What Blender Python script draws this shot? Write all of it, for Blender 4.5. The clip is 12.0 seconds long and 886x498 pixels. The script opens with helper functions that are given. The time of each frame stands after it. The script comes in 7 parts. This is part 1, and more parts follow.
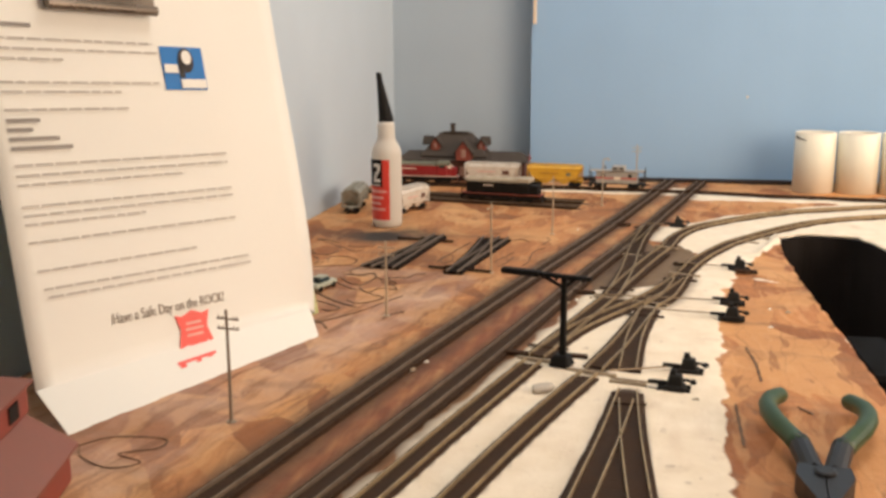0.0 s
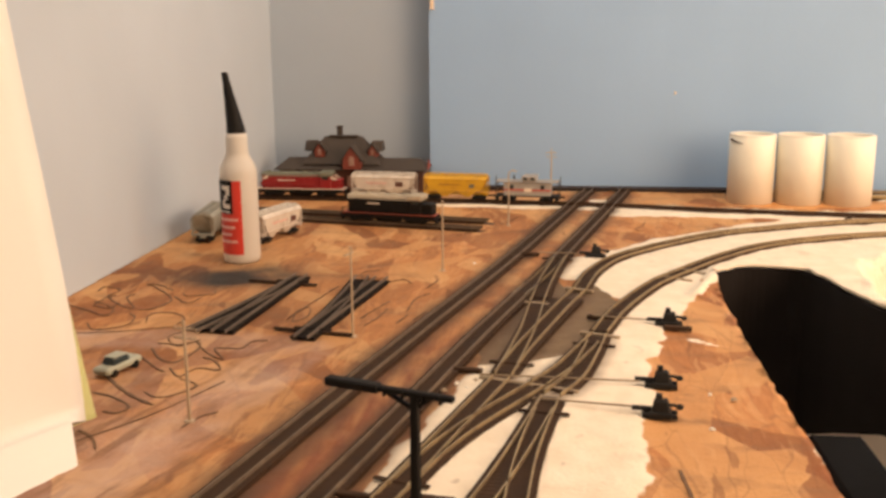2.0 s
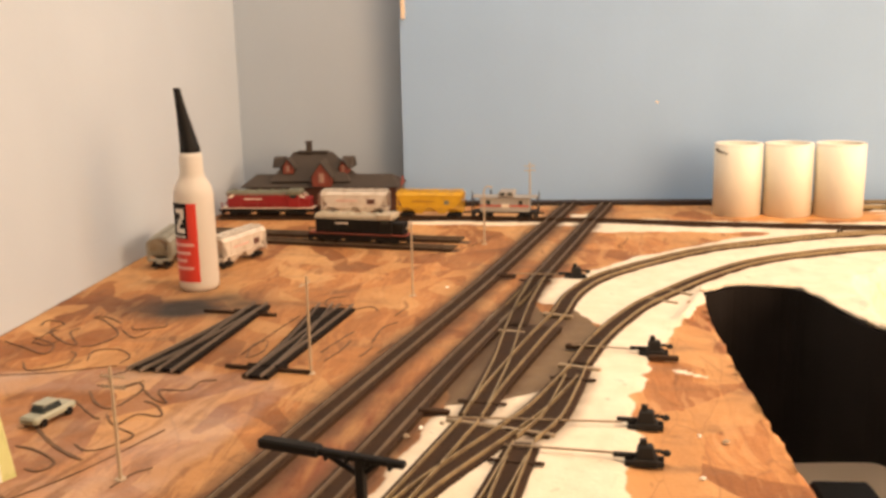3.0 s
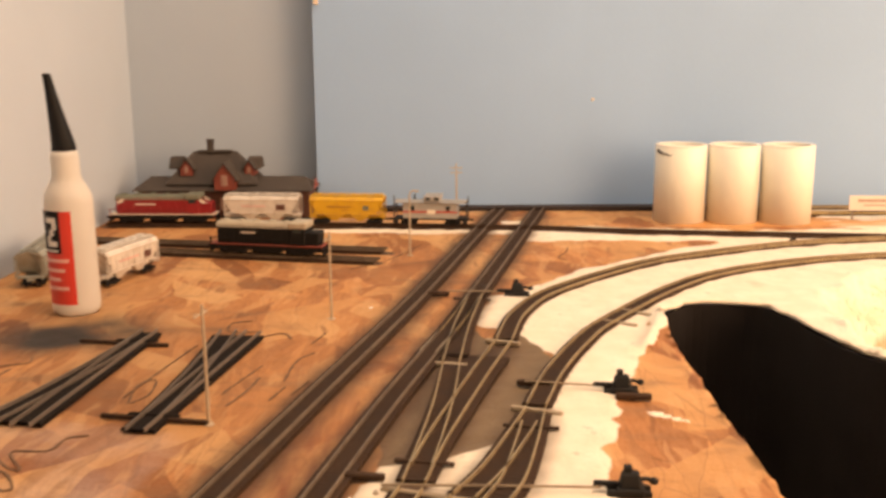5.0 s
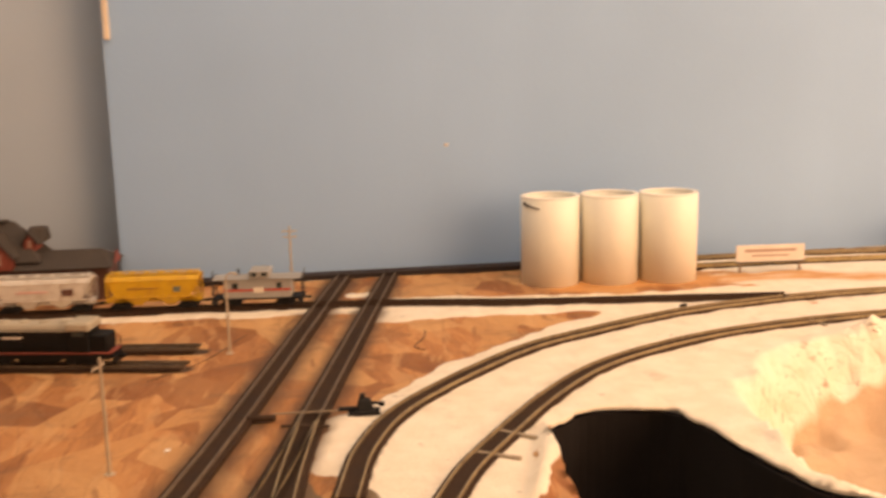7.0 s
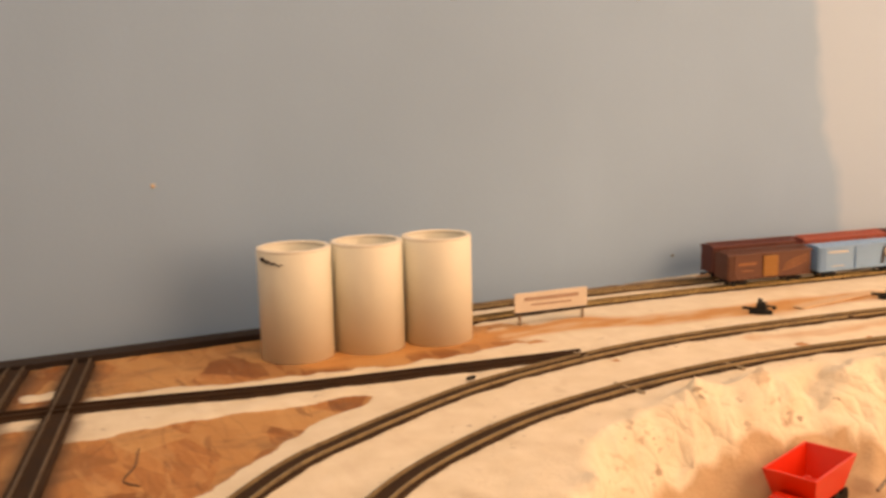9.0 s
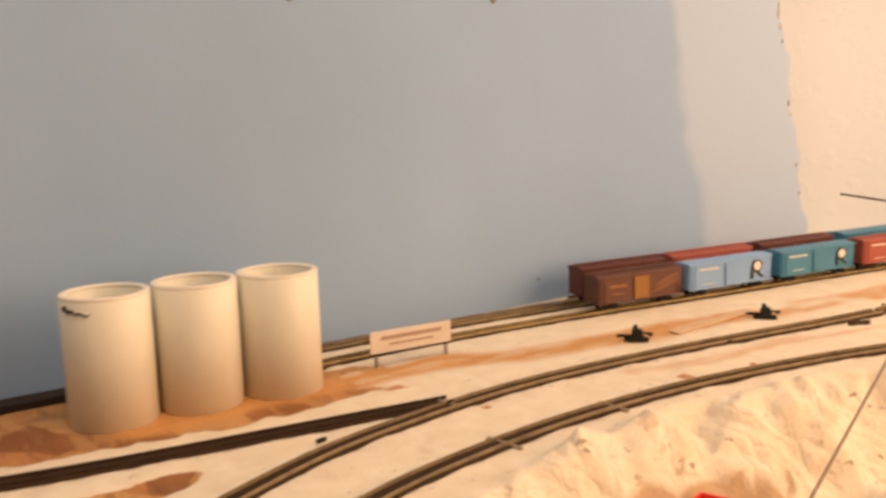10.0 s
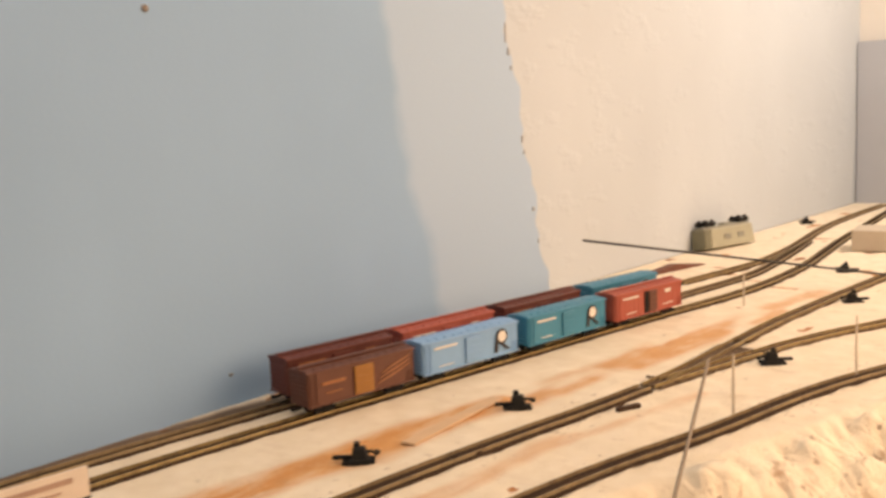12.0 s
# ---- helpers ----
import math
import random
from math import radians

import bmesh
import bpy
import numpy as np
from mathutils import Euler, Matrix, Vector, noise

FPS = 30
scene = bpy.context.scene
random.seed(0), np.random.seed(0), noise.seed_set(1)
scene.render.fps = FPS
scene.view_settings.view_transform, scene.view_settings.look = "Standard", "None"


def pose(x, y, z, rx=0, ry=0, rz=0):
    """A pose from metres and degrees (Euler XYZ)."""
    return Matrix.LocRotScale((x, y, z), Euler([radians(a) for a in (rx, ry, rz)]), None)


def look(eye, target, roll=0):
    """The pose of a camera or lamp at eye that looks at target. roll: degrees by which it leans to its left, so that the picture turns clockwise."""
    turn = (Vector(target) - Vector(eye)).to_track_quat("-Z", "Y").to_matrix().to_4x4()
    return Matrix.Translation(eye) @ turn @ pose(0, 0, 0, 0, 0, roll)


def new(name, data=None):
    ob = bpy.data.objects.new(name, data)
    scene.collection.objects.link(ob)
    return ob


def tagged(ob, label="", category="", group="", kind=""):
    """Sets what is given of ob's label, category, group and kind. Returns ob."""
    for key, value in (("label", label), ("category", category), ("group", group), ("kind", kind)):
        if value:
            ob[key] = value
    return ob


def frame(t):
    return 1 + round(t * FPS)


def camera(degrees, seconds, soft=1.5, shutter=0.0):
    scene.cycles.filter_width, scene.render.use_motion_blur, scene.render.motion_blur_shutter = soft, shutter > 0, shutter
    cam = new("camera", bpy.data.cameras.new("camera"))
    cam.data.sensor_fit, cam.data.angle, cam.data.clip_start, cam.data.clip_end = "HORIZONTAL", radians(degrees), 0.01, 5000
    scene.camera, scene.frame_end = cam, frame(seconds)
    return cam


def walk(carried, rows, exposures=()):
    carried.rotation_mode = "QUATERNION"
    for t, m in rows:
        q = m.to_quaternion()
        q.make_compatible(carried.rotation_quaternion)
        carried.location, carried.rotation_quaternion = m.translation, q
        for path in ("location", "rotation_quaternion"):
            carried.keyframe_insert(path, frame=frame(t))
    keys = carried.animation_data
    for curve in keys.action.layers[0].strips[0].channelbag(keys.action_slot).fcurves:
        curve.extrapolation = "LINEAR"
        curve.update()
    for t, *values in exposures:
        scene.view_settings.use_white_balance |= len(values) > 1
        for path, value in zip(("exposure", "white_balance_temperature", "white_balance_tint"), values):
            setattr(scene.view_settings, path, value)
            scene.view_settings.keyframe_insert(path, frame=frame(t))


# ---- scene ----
cam = camera(48.9, 12.0, soft=3.1, shutter=0.4)
PATH = [
    (0, (0.086, 0.109, 0.182), (-0.266, 2.036, -0.222), -0.2),
    (0.5, (0.086, 0.16, 0.188), (-0.267, 2.085, -0.226), -0.5),
    (1, (0.093, 0.218, 0.192), (-0.228, 2.144, -0.239), -0.3),
    (1.5, (0.103, 0.267, 0.192), (-0.137, 2.204, -0.245), -0.3),
    (2, (0.107, 0.304, 0.19), (-0.109, 2.244, -0.248), -0.4),
    (2.5, (0.116, 0.336, 0.191), (-0.125, 2.275, -0.235), -1.0),
    (3, (0.115, 0.355, 0.189), (-0.075, 2.301, -0.229), -1.2),
    (3.2, (0.106, 0.358, 0.192), (-0.063, 2.309, -0.214), -1.3),
    (4.8, (0.094, 0.433, 0.178), (0.063, 2.389, -0.237), -0.1),
    (5, (0.096, 0.454, 0.177), (0.092, 2.41, -0.241), -0.3),
    (5.5, (0.102, 0.491, 0.179), (0.147, 2.448, -0.232), -0.6),
    (6, (0.11, 0.541, 0.179), (0.207, 2.5, -0.213), -0.7),
    (6.5, (0.122, 0.578, 0.182), (0.266, 2.536, -0.203), -1.5),
    (7, (0.116, 0.612, 0.188), (0.407, 2.555, -0.185), -1.2),
    (7.2, (0.104, 0.628, 0.185), (0.506, 2.555, -0.171), -0.8),
    (8.8, (0.133, 0.768, 0.178), (0.924, 2.577, -0.141), -1.3),
    (9, (0.14, 0.785, 0.182), (0.992, 2.564, -0.152), -1.3),
    (9.5, (0.156, 0.823, 0.18), (1.145, 2.53, -0.151), -1.4),
    (10, (0.184, 0.858, 0.181), (1.295, 2.491, -0.135), -1.8),
    (10.5, (0.217, 0.897, 0.18), (1.471, 2.428, -0.108), -2.0),
    (11, (0.247, 0.926, 0.182), (1.596, 2.372, -0.116), -1.9),
    (11.5, (0.283, 0.952, 0.18), (1.712, 2.322, -0.1), -2.3),
    (12, (0.328, 0.984, 0.18), (1.848, 2.257, -0.083), -2.5),
]
EXPOSURES = [(0.0, -0.30, 5600, 2), (0.5, -0.33, 5560, 2), (1.5, -0.40, 6100, 6), (2.0, -0.33, 6650, 10), (2.5, -0.23, 6950, 12), (3.0, -0.06, 7050, 11), (5.0, -0.14, 7450, 15), (6.0, -0.23, 7550, 17), (7.0, -0.44, 7700, 18), (9.0, -0.87, 8350, 18), (9.5, -0.87, 7950, 17), (10.5, -0.86, 7400, 15), (12.0, -0.94, 6700, 9)]
walk(cam, [(t, look(eye, target, roll)) for t, eye, target, roll in PATH], EXPOSURES)

# ---- light ----
world = bpy.data.worlds.new("world")
scene.world = world
world.use_nodes = True
world.node_tree.nodes["Background"].inputs[0].default_value = (1.0, 0.90, 0.85, 1)
world.node_tree.nodes["Background"].inputs[1].default_value = 0.02


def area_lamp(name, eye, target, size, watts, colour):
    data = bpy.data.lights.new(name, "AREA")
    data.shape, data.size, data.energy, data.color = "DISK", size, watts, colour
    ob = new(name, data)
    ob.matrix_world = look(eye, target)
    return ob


# out of view: the work lamp beside the layout, a ceiling light added as fill, and a second lamp brightening the far end
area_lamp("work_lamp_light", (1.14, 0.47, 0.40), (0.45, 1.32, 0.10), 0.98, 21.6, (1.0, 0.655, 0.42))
area_lamp("ceiling_fill", (0.30, 0.92, 1.30), (0.25, 1.20, 0.0), 0.7, 12.5, (1.0, 0.79, 0.64))
area_lamp("far_lamp_light", (1.80, 0.95, 0.70), (1.68, 1.50, 0.22), 0.20, 12.5, (1.0, 0.80, 0.655))


# ---- materials ----
def nodes_of(name):
    m = bpy.data.materials.new(name)
    m.use_nodes = True
    nt = m.node_tree
    bsdf = nt.nodes["Principled BSDF"]
    return m, nt, bsdf


def add(nt, kind, **sockets):
    n = nt.nodes.new(kind)
    for key, value in sockets.items():
        n.inputs[key.replace("_", " ")].default_value = value
    return n


def mix(nt, fac, a, b, blend="MIX"):
    n = nt.nodes.new("ShaderNodeMix")
    n.data_type, n.blend_type = "RGBA", blend
    for sock, v in ((n.inputs[0], fac), (n.inputs[6], a), (n.inputs[7], b)):
        if isinstance(v, bpy.types.NodeSocket):
            nt.links.new(v, sock)
        elif isinstance(v, (int, float)):
            sock.default_value = v
        else:
            sock.default_value = (*v, 1) if len(v) == 3 else v
    return n.outputs[2]


def ramp(nt, fac, stops):
    n = nt.nodes.new("ShaderNodeValToRGB")
    nt.links.new(fac, n.inputs[0])
    cr = n.color_ramp
    while len(cr.elements) < len(stops):
        cr.elements.new(0.5)
    for e, (p, c) in zip(cr.elements, stops):
        e.position, e.color = p, ((*c, 1) if not isinstance(c, (int, float)) else (c, c, c, 1))
    return n.outputs[0]


def coords(nt, scale=(1, 1, 1), turn=0.0, space="Object"):
    tc = nt.nodes.new("ShaderNodeTexCoord")
    mp = nt.nodes.new("ShaderNodeMapping")
    mp.inputs["Scale"].default_value = scale
    mp.inputs["Rotation"].default_value = (0, 0, turn)
    nt.links.new(tc.outputs[space], mp.inputs[0])
    return mp.outputs[0]


def noise_tex(nt, vec, scale, detail=4.0, rough=0.55):
    n = add(nt, "ShaderNodeTexNoise", Scale=scale, Detail=detail, Roughness=rough)
    nt.links.new(vec, n.inputs["Vector"])
    return n.outputs["Fac"]


def bump(nt, bsdf, height, strength, distance):
    b = add(nt, "ShaderNodeBump", Strength=strength, Distance=distance)
    nt.links.new(height, b.inputs["Height"])
    nt.links.new(b.outputs[0], bsdf.inputs["Normal"])


def paint(name, rgb, rough=0.5, var=0.12, fine=900.0, coarse=60.0, relief=0.15, metal=0.0, dirt=None):
    """A painted or moulded surface: base colour with fine grain, broad unevenness and, if asked, dirt."""
    m, nt, bsdf = nodes_of(name)
    vec = coords(nt)
    n1, n2 = noise_tex(nt, vec, fine), noise_tex(nt, vec, coarse)
    lo, hi = [c * (1 - var) for c in rgb], [min(1, c * (1 + var)) for c in rgb]
    col = mix(nt, ramp(nt, n2, [(0.3, 0), (0.7, 1)]), lo, hi)
    col = mix(nt, 0.35, col, mix(nt, n1, lo, hi))
    if dirt:
        col = mix(nt, ramp(nt, noise_tex(nt, vec, coarse * 2.3, 6), [(0.48, 0), (0.72, 0.7)]), col, dirt)
    nt.links.new(col, bsdf.inputs["Base Color"])
    rr = ramp(nt, n2, [(0.2, max(0.05, rough - 0.1)), (0.8, min(1, rough + 0.1))])
    nt.links.new(rr, bsdf.inputs["Roughness"])
    bsdf.inputs["Metallic"].default_value = metal
    if relief:
        bump(nt, bsdf, n1, relief, 0.0004)
    return m


def wall_paint(name, rgb, rgb2=None, rough=0.75, lit_area=None, lumps=0.0):
    """Rolled wall paint with a fine stipple and faint blotches; patch = (x at the top, x at the base, colour)."""
    m, nt, bsdf = nodes_of(name)
    vec = coords(nt)
    blot = noise_tex(nt, vec, 3.5, 3)
    streak = noise_tex(nt, coords(nt, (14, 14, 1.5)), 1.0, 3)
    col = mix(nt, ramp(nt, blot, [(0.3, 0), (0.7, 1)]), [c * 0.94 for c in rgb], [min(1, c * 1.05) for c in rgb])
    col = mix(nt, ramp(nt, streak, [(0.35, 0), (0.75, 0.35)]), col, rgb2 or [c * 0.93 for c in rgb])
    # brighter part past a soft edge: light painted into the colour
    if lit_area:
        x0, x1, other = lit_area
        sep = nt.nodes.new("ShaderNodeSeparateXYZ")
        nt.links.new(coords(nt), sep.inputs[0])
        wob = add(nt, "ShaderNodeMath")
        wob.operation = "MULTIPLY_ADD"
        nt.links.new(noise_tex(nt, vec, 9.0, 3), wob.inputs[0])
        wob.inputs[1].default_value = 0.06
        nt.links.new(sep.outputs[0], wob.inputs[2])
        sl = add(nt, "ShaderNodeMath")
        sl.operation = "MULTIPLY_ADD"
        nt.links.new(sep.outputs[2], sl.inputs[0])
        sl.inputs[1].default_value = (x1 - x0) / 0.21
        nt.links.new(wob.outputs[0], sl.inputs[2])
        edge = nt.nodes.new("ShaderNodeMapRange")
        nt.links.new(sl.outputs[0], edge.inputs[0])
        c = x1 + 0.03 + 0.05 * (x1 - x0) / 0.21
        edge.inputs[1].default_value, edge.inputs[2].default_value = c - 0.006, c + 0.006
        col = mix(nt, edge.outputs[0], col, other)
    nt.links.new(col, bsdf.inputs["Base Color"])
    bsdf.inputs["Roughness"].default_value = rough
    bsdf.inputs["Specular IOR Level"].default_value = 0.3
    st = noise_tex(nt, vec, 260.0, 3)
    if lumps:
        big = nt.nodes.new("ShaderNodeMath")
        big.operation = "MULTIPLY_ADD"
        nt.links.new(ramp(nt, noise_tex(nt, coords(nt, (1, 1, 1.6)), 26.0, 4), [(0.55, 0), (0.75, 1)]), big.inputs[0])
        big.inputs[1].default_value = 9.0 * lumps
        nt.links.new(st, big.inputs[2])
        st = big.outputs[0]
    bump(nt, bsdf, st, 0.12, 0.001)
    return m


def ground_material():
    """Strand board, white plaster, sprayed track paint, grey-brown primer and sand, laid out by the ground's own masks."""
    m, nt, bsdf = nodes_of("strand_board_and_plaster")

    def mask(name):
        a = nt.nodes.new("ShaderNodeAttribute")
        a.attribute_name = name
        return a.outputs["Fac"]
    vec = coords(nt)
    wob = nt.nodes.new("ShaderNodeVectorMath")
    wob.operation = "MULTIPLY_ADD"
    nz = add(nt, "ShaderNodeTexNoise", Scale=16.0, Detail=3.0)
    nt.links.new(vec, nz.inputs["Vector"])
    nt.links.new(nz.outputs["Color"], wob.inputs[0])
    wob.inputs[1].default_value = (0.02, 0.02, 0.0)
    nt.links.new(vec, wob.inputs[2])
    layers = []
    for turn, sx, sy, sc in ((0.35, 5.2, 1.0, 14.0), (1.9, 6.0, 1.0, 11.0), (-0.7, 4.6, 1.0, 17.0)):
        mp = nt.nodes.new("ShaderNodeMapping")
        mp.inputs["Scale"].default_value = (sx, sy, 0.0)
        mp.inputs["Rotation"].default_value = (0, 0, turn)
        nt.links.new(wob.outputs[0], mp.inputs[0])
        v = add(nt, "ShaderNodeTexVoronoi", Scale=sc)
        nt.links.new(mp.outputs[0], v.inputs["Vector"])
        sepc = nt.nodes.new("ShaderNodeSeparateColor")
        nt.links.new(v.outputs["Color"], sepc.inputs[0])
        grain = noise_tex(nt, mp.outputs[0], sc * 5, 3)
        layers.append((sepc.outputs[0], sepc.outputs[1], grain, mp.outputs[0]))
    woods = [(0.0, (0.28, 0.098, 0.025)), (0.2, (0.38, 0.138, 0.036)), (0.55, (0.455, 0.176, 0.048)), (0.8, (0.52, 0.218, 0.066)), (1.0, (0.59, 0.280, 0.096))]
    col = ramp(nt, layers[0][0], woods)
    col = mix(nt, ramp(nt, layers[1][1], [(0.5, 0), (0.54, 1)]), col, ramp(nt, layers[1][0], woods))
    col = mix(nt, ramp(nt, layers[2][1], [(0.6, 0), (0.64, 0.9)]), col, ramp(nt, layers[2][0], woods))
    for lay, amount in ((layers[1], 0.22), (layers[0], 0.18)):
        col = mix(nt, amount, col, ramp(nt, lay[2], [(0.3, (0.16, 0.07, 0.03)), (0.7, (0.60, 0.33, 0.15))]))
    # small splinters, pale and dark
    spl = add(nt, "ShaderNodeTexVoronoi", Scale=34.0)
    nt.links.new(layers[0][3], spl.inputs["Vector"])
    ssep = nt.nodes.new("ShaderNodeSeparateColor")
    nt.links.new(spl.outputs["Color"], ssep.inputs[0])
    col = mix(nt, ramp(nt, ssep.outputs[0], [(0.80, 0.0), (0.86, 0.38)]), col, mix(nt, ramp(nt, ssep.outputs[1], [(0.45, 0), (0.55, 1)]), (0.22, 0.085, 0.030), (0.62, 0.36, 0.17)))
    # broad flat chips pressed at odd angles
    for turn, size, lo, pale, dark in ((0.6, 34.0, 0.56, (0.60, 0.35, 0.15), (0.185, 0.062, 0.020)), (-0.5, 26.0, 0.60, (0.54, 0.29, 0.115), (0.22, 0.075, 0.024))):
        cm = nt.nodes.new("ShaderNodeMapping")
        cm.vector_type = "TEXTURE"
        cm.inputs["Scale"].default_value = (1.0, 2.3, 1.0)
        cm.inputs["Rotation"].default_value = (0, 0, turn)
        nt.links.new(wob.outputs[0], cm.inputs[0])
        chip = add(nt, "ShaderNodeTexVoronoi", Scale=size)
        nt.links.new(cm.outputs[0], chip.inputs["Vector"])
        csep = nt.nodes.new("ShaderNodeSeparateColor")
        nt.links.new(chip.outputs["Color"], csep.inputs[0])
        tone = mix(nt, ramp(nt, csep.outputs[1], [(0.48, 0), (0.52, 1)]), dark, pale)
        col = mix(nt, ramp(nt, csep.outputs[0], [(lo, 0.0), (lo + 0.03, 0.76)]), col, tone)
    # long dark checks between strands
    crack = add(nt, "ShaderNodeTexVoronoi", Scale=11.0)
    crack.feature = "DISTANCE_TO_EDGE"
    nt.links.new(layers[1][3], crack.inputs["Vector"])
    crk = ramp(nt, crack.outputs["Distance"], [(0.0, 0.38), (0.016, 0.0)])
    col = mix(nt, crk, col, (0.10, 0.045, 0.02))
    broad = noise_tex(nt, vec, 7.0, 4)
    col = mix(nt, ramp(nt, broad, [(0.35, 0.0), (0.7, 0.35)]), col, (0.56, 0.25, 0.085))
    # rubbed grey-brown dirt in drawn-out smudges
    smudge = noise_tex(nt, coords(nt, (0.55, 1.3, 1.0), 0.5), 30.0, 6, 0.65)
    col = mix(nt, ramp(nt, smudge, [(0.53, 0.0), (0.66, 0.55)]), col, (0.20, 0.105, 0.052))
    # broad pale and dark chips
    for scale, lo, hi, top, tint in ((24.0, 0.55, 0.60, 0.45, (0.60, 0.34, 0.15)), (37.0, 0.63, 0.67, 0.55, (0.20, 0.080, 0.030))):
        chips = noise_tex(nt, layers[2][3], scale * 0.5, 3)
        col = mix(nt, ramp(nt, chips, [(lo, 0), (hi, top)]), col, tint)
    # faint whitewash of the painted streets
    n_mid = noise_tex(nt, vec, 55.0, 5)
    n_fine = noise_tex(nt, vec, 420.0, 5)

    streak = noise_tex(nt, coords(nt, (1.0, 0.16, 1.0), 0.2), 150.0, 4)

    def edged(name, lo, hi, amount, by=None):
        a = nt.nodes.new("ShaderNodeMath")
        a.operation = "MULTIPLY_ADD"
        nt.links.new(by or n_mid, a.inputs[0])
        a.inputs[1].default_value = amount
        nt.links.new(mask(name), a.inputs[2])
        r = nt.nodes.new("ShaderNodeMapRange")
        nt.links.new(a.outputs[0], r.inputs[0])
        r.inputs[1].default_value, r.inputs[2].default_value = lo + amount * 0.5, hi + amount * 0.5
        return r.outputs[0]
    wash = nt.nodes.new("ShaderNodeMath")
    wash.operation = "MULTIPLY"
    nt.links.new(edged("wash", 0.2, 0.9, 0.7), wash.inputs[0])
    wash.inputs[1].default_value = 0.6
    col = mix(nt, wash.outputs[0], col, mix(nt, n_mid, (0.40, 0.28, 0.22), (0.54, 0.42, 0.36)))
    # long grey-brown grain lines that follow the main line
    gm = nt.nodes.new("ShaderNodeMapping")
    gm.vector_type = "TEXTURE"
    gm.inputs["Scale"].default_value = (1.0, 9.0, 1.0)
    gm.inputs["Rotation"].default_value = (0, 0, radians(-15))
    nt.links.new(wob.outputs[0], gm.inputs[0])
    lines = nt.nodes.new("ShaderNodeMath")
    lines.operation = "MULTIPLY"
    nt.links.new(ramp(nt, noise_tex(nt, gm.outputs[0], 95.0, 4, 0.6), [(0.53, 0.0), (0.62, 0.75)]), lines.inputs[0])
    nt.links.new(mask("grain"), lines.inputs[1])
    col = mix(nt, lines.outputs[0], col, (0.17, 0.075, 0.034))
    col = mix(nt, edged("rust", 0.30, 0.75, 0.9, streak), col, mix(nt, n_mid, (0.11, 0.036, 0.017), (0.33, 0.112, 0.048)))
    n_edge = noise_tex(nt, vec, 130.0, 6, 0.65)
    pl = edged("plaster", 0.42, 0.58, 0.6, n_edge)
    white = mix(nt, ramp(nt, n_mid, [(0.3, 0), (0.7, 1)]), (0.74, 0.645, 0.49), (0.84, 0.755, 0.61))
    white = mix(nt, ramp(nt, noise_tex(nt, vec, 24.0, 6), [(0.62, 0), (0.74, 0.5)]), white, (0.46, 0.34, 0.22))
    white = mix(nt, ramp(nt, noise_tex(nt, vec, 95.0, 4), [(0.66, 0), (0.74, 0.45)]), white, (0.30, 0.22, 0.15))
    brush = noise_tex(nt, coords(nt, (1.0, 0.22, 1.0), -0.5), 90.0, 5)
    white = mix(nt, ramp(nt, brush, [(0.54, 0), (0.74, 0.30)]), white, (0.62, 0.49, 0.36))
    col = mix(nt, pl, col, white)
    # crumpled plaster cloth on the pit's side: patchy dirt, and shade painted brown in its creases
    warp = nt.nodes.new("ShaderNodeVectorMath")
    warp.operation = "MULTIPLY_ADD"
    nt.links.new(nz.outputs["Color"], warp.inputs[0])
    warp.inputs[1].default_value = (0.05, 0.05, 0.05)
    nt.links.new(vec, warp.inputs[2])
    crum = nt.nodes.new("ShaderNodeTexVoronoi")
    crum.feature = "DISTANCE_TO_EDGE"
    crum.inputs["Scale"].default_value = 17.0
    nt.links.new(warp.outputs[0], crum.inputs["Vector"])
    pit = mask("pit")
    dirt_at = nt.nodes.new("ShaderNodeMath")
    dirt_at.operation = "MULTIPLY"
    nt.links.new(ramp(nt, noise_tex(nt, warp.outputs[0], 48.0, 4), [(0.60, 0), (0.70, 0.75)]), dirt_at.inputs[0])
    nt.links.new(pit, dirt_at.inputs[1])
    crease_shade = nt.nodes.new("ShaderNodeMath")
    crease_shade.operation = "MULTIPLY"
    nt.links.new(ramp(nt, crum.outputs["Distance"], [(0.0, 1.0), (0.12, 0.0)]), crease_shade.inputs[0])
    nt.links.new(dirt_at.outputs[0], crease_shade.inputs[1])
    col = mix(nt, crease_shade.outputs[0], col, (0.26, 0.155, 0.085))
    col = mix(nt, dirt_at.outputs[0], col, mix(nt, 0.5, col, (0.48, 0.33, 0.21)))
    flake = nt.nodes.new("ShaderNodeMath")
    flake.operation = "MULTIPLY"
    nt.links.new(ramp(nt, noise_tex(nt, coords(nt, (0.6, 1.0, 1.0), 0.3), 62.0, 4, 0.6), [(0.62, 0), (0.69, 0.45)]), flake.inputs[0])
    nt.links.new(pit, flake.inputs[1])
    col = mix(nt, flake.outputs[0], col, (0.36, 0.235, 0.135))
    speck = nt.nodes.new("ShaderNodeMath")
    speck.operation = "MULTIPLY"
    nt.links.new(ramp(nt, noise_tex(nt, coords(nt, (0.7, 1.0, 1.0)), 105.0, 2, 0.5), [(0.67, 0.0), (0.71, 0.7)]), speck.inputs[0])
    nt.links.new(pit, speck.inputs[1])
    col = mix(nt, speck.outputs[0], col, (0.20, 0.13, 0.075))
    # bare wood showing softly through the plaster, and crumbs of ballast
    bare = nt.nodes.new("ShaderNodeMath")
    bare.operation = "MULTIPLY"
    nt.links.new(mask("stain"), bare.inputs[0])
    nt.links.new(ramp(nt, n_mid, [(0.25, 0.8), (0.5, 1.0)]), bare.inputs[1])
    worn = nt.nodes.new("ShaderNodeMath")
    worn.operation = "MULTIPLY"
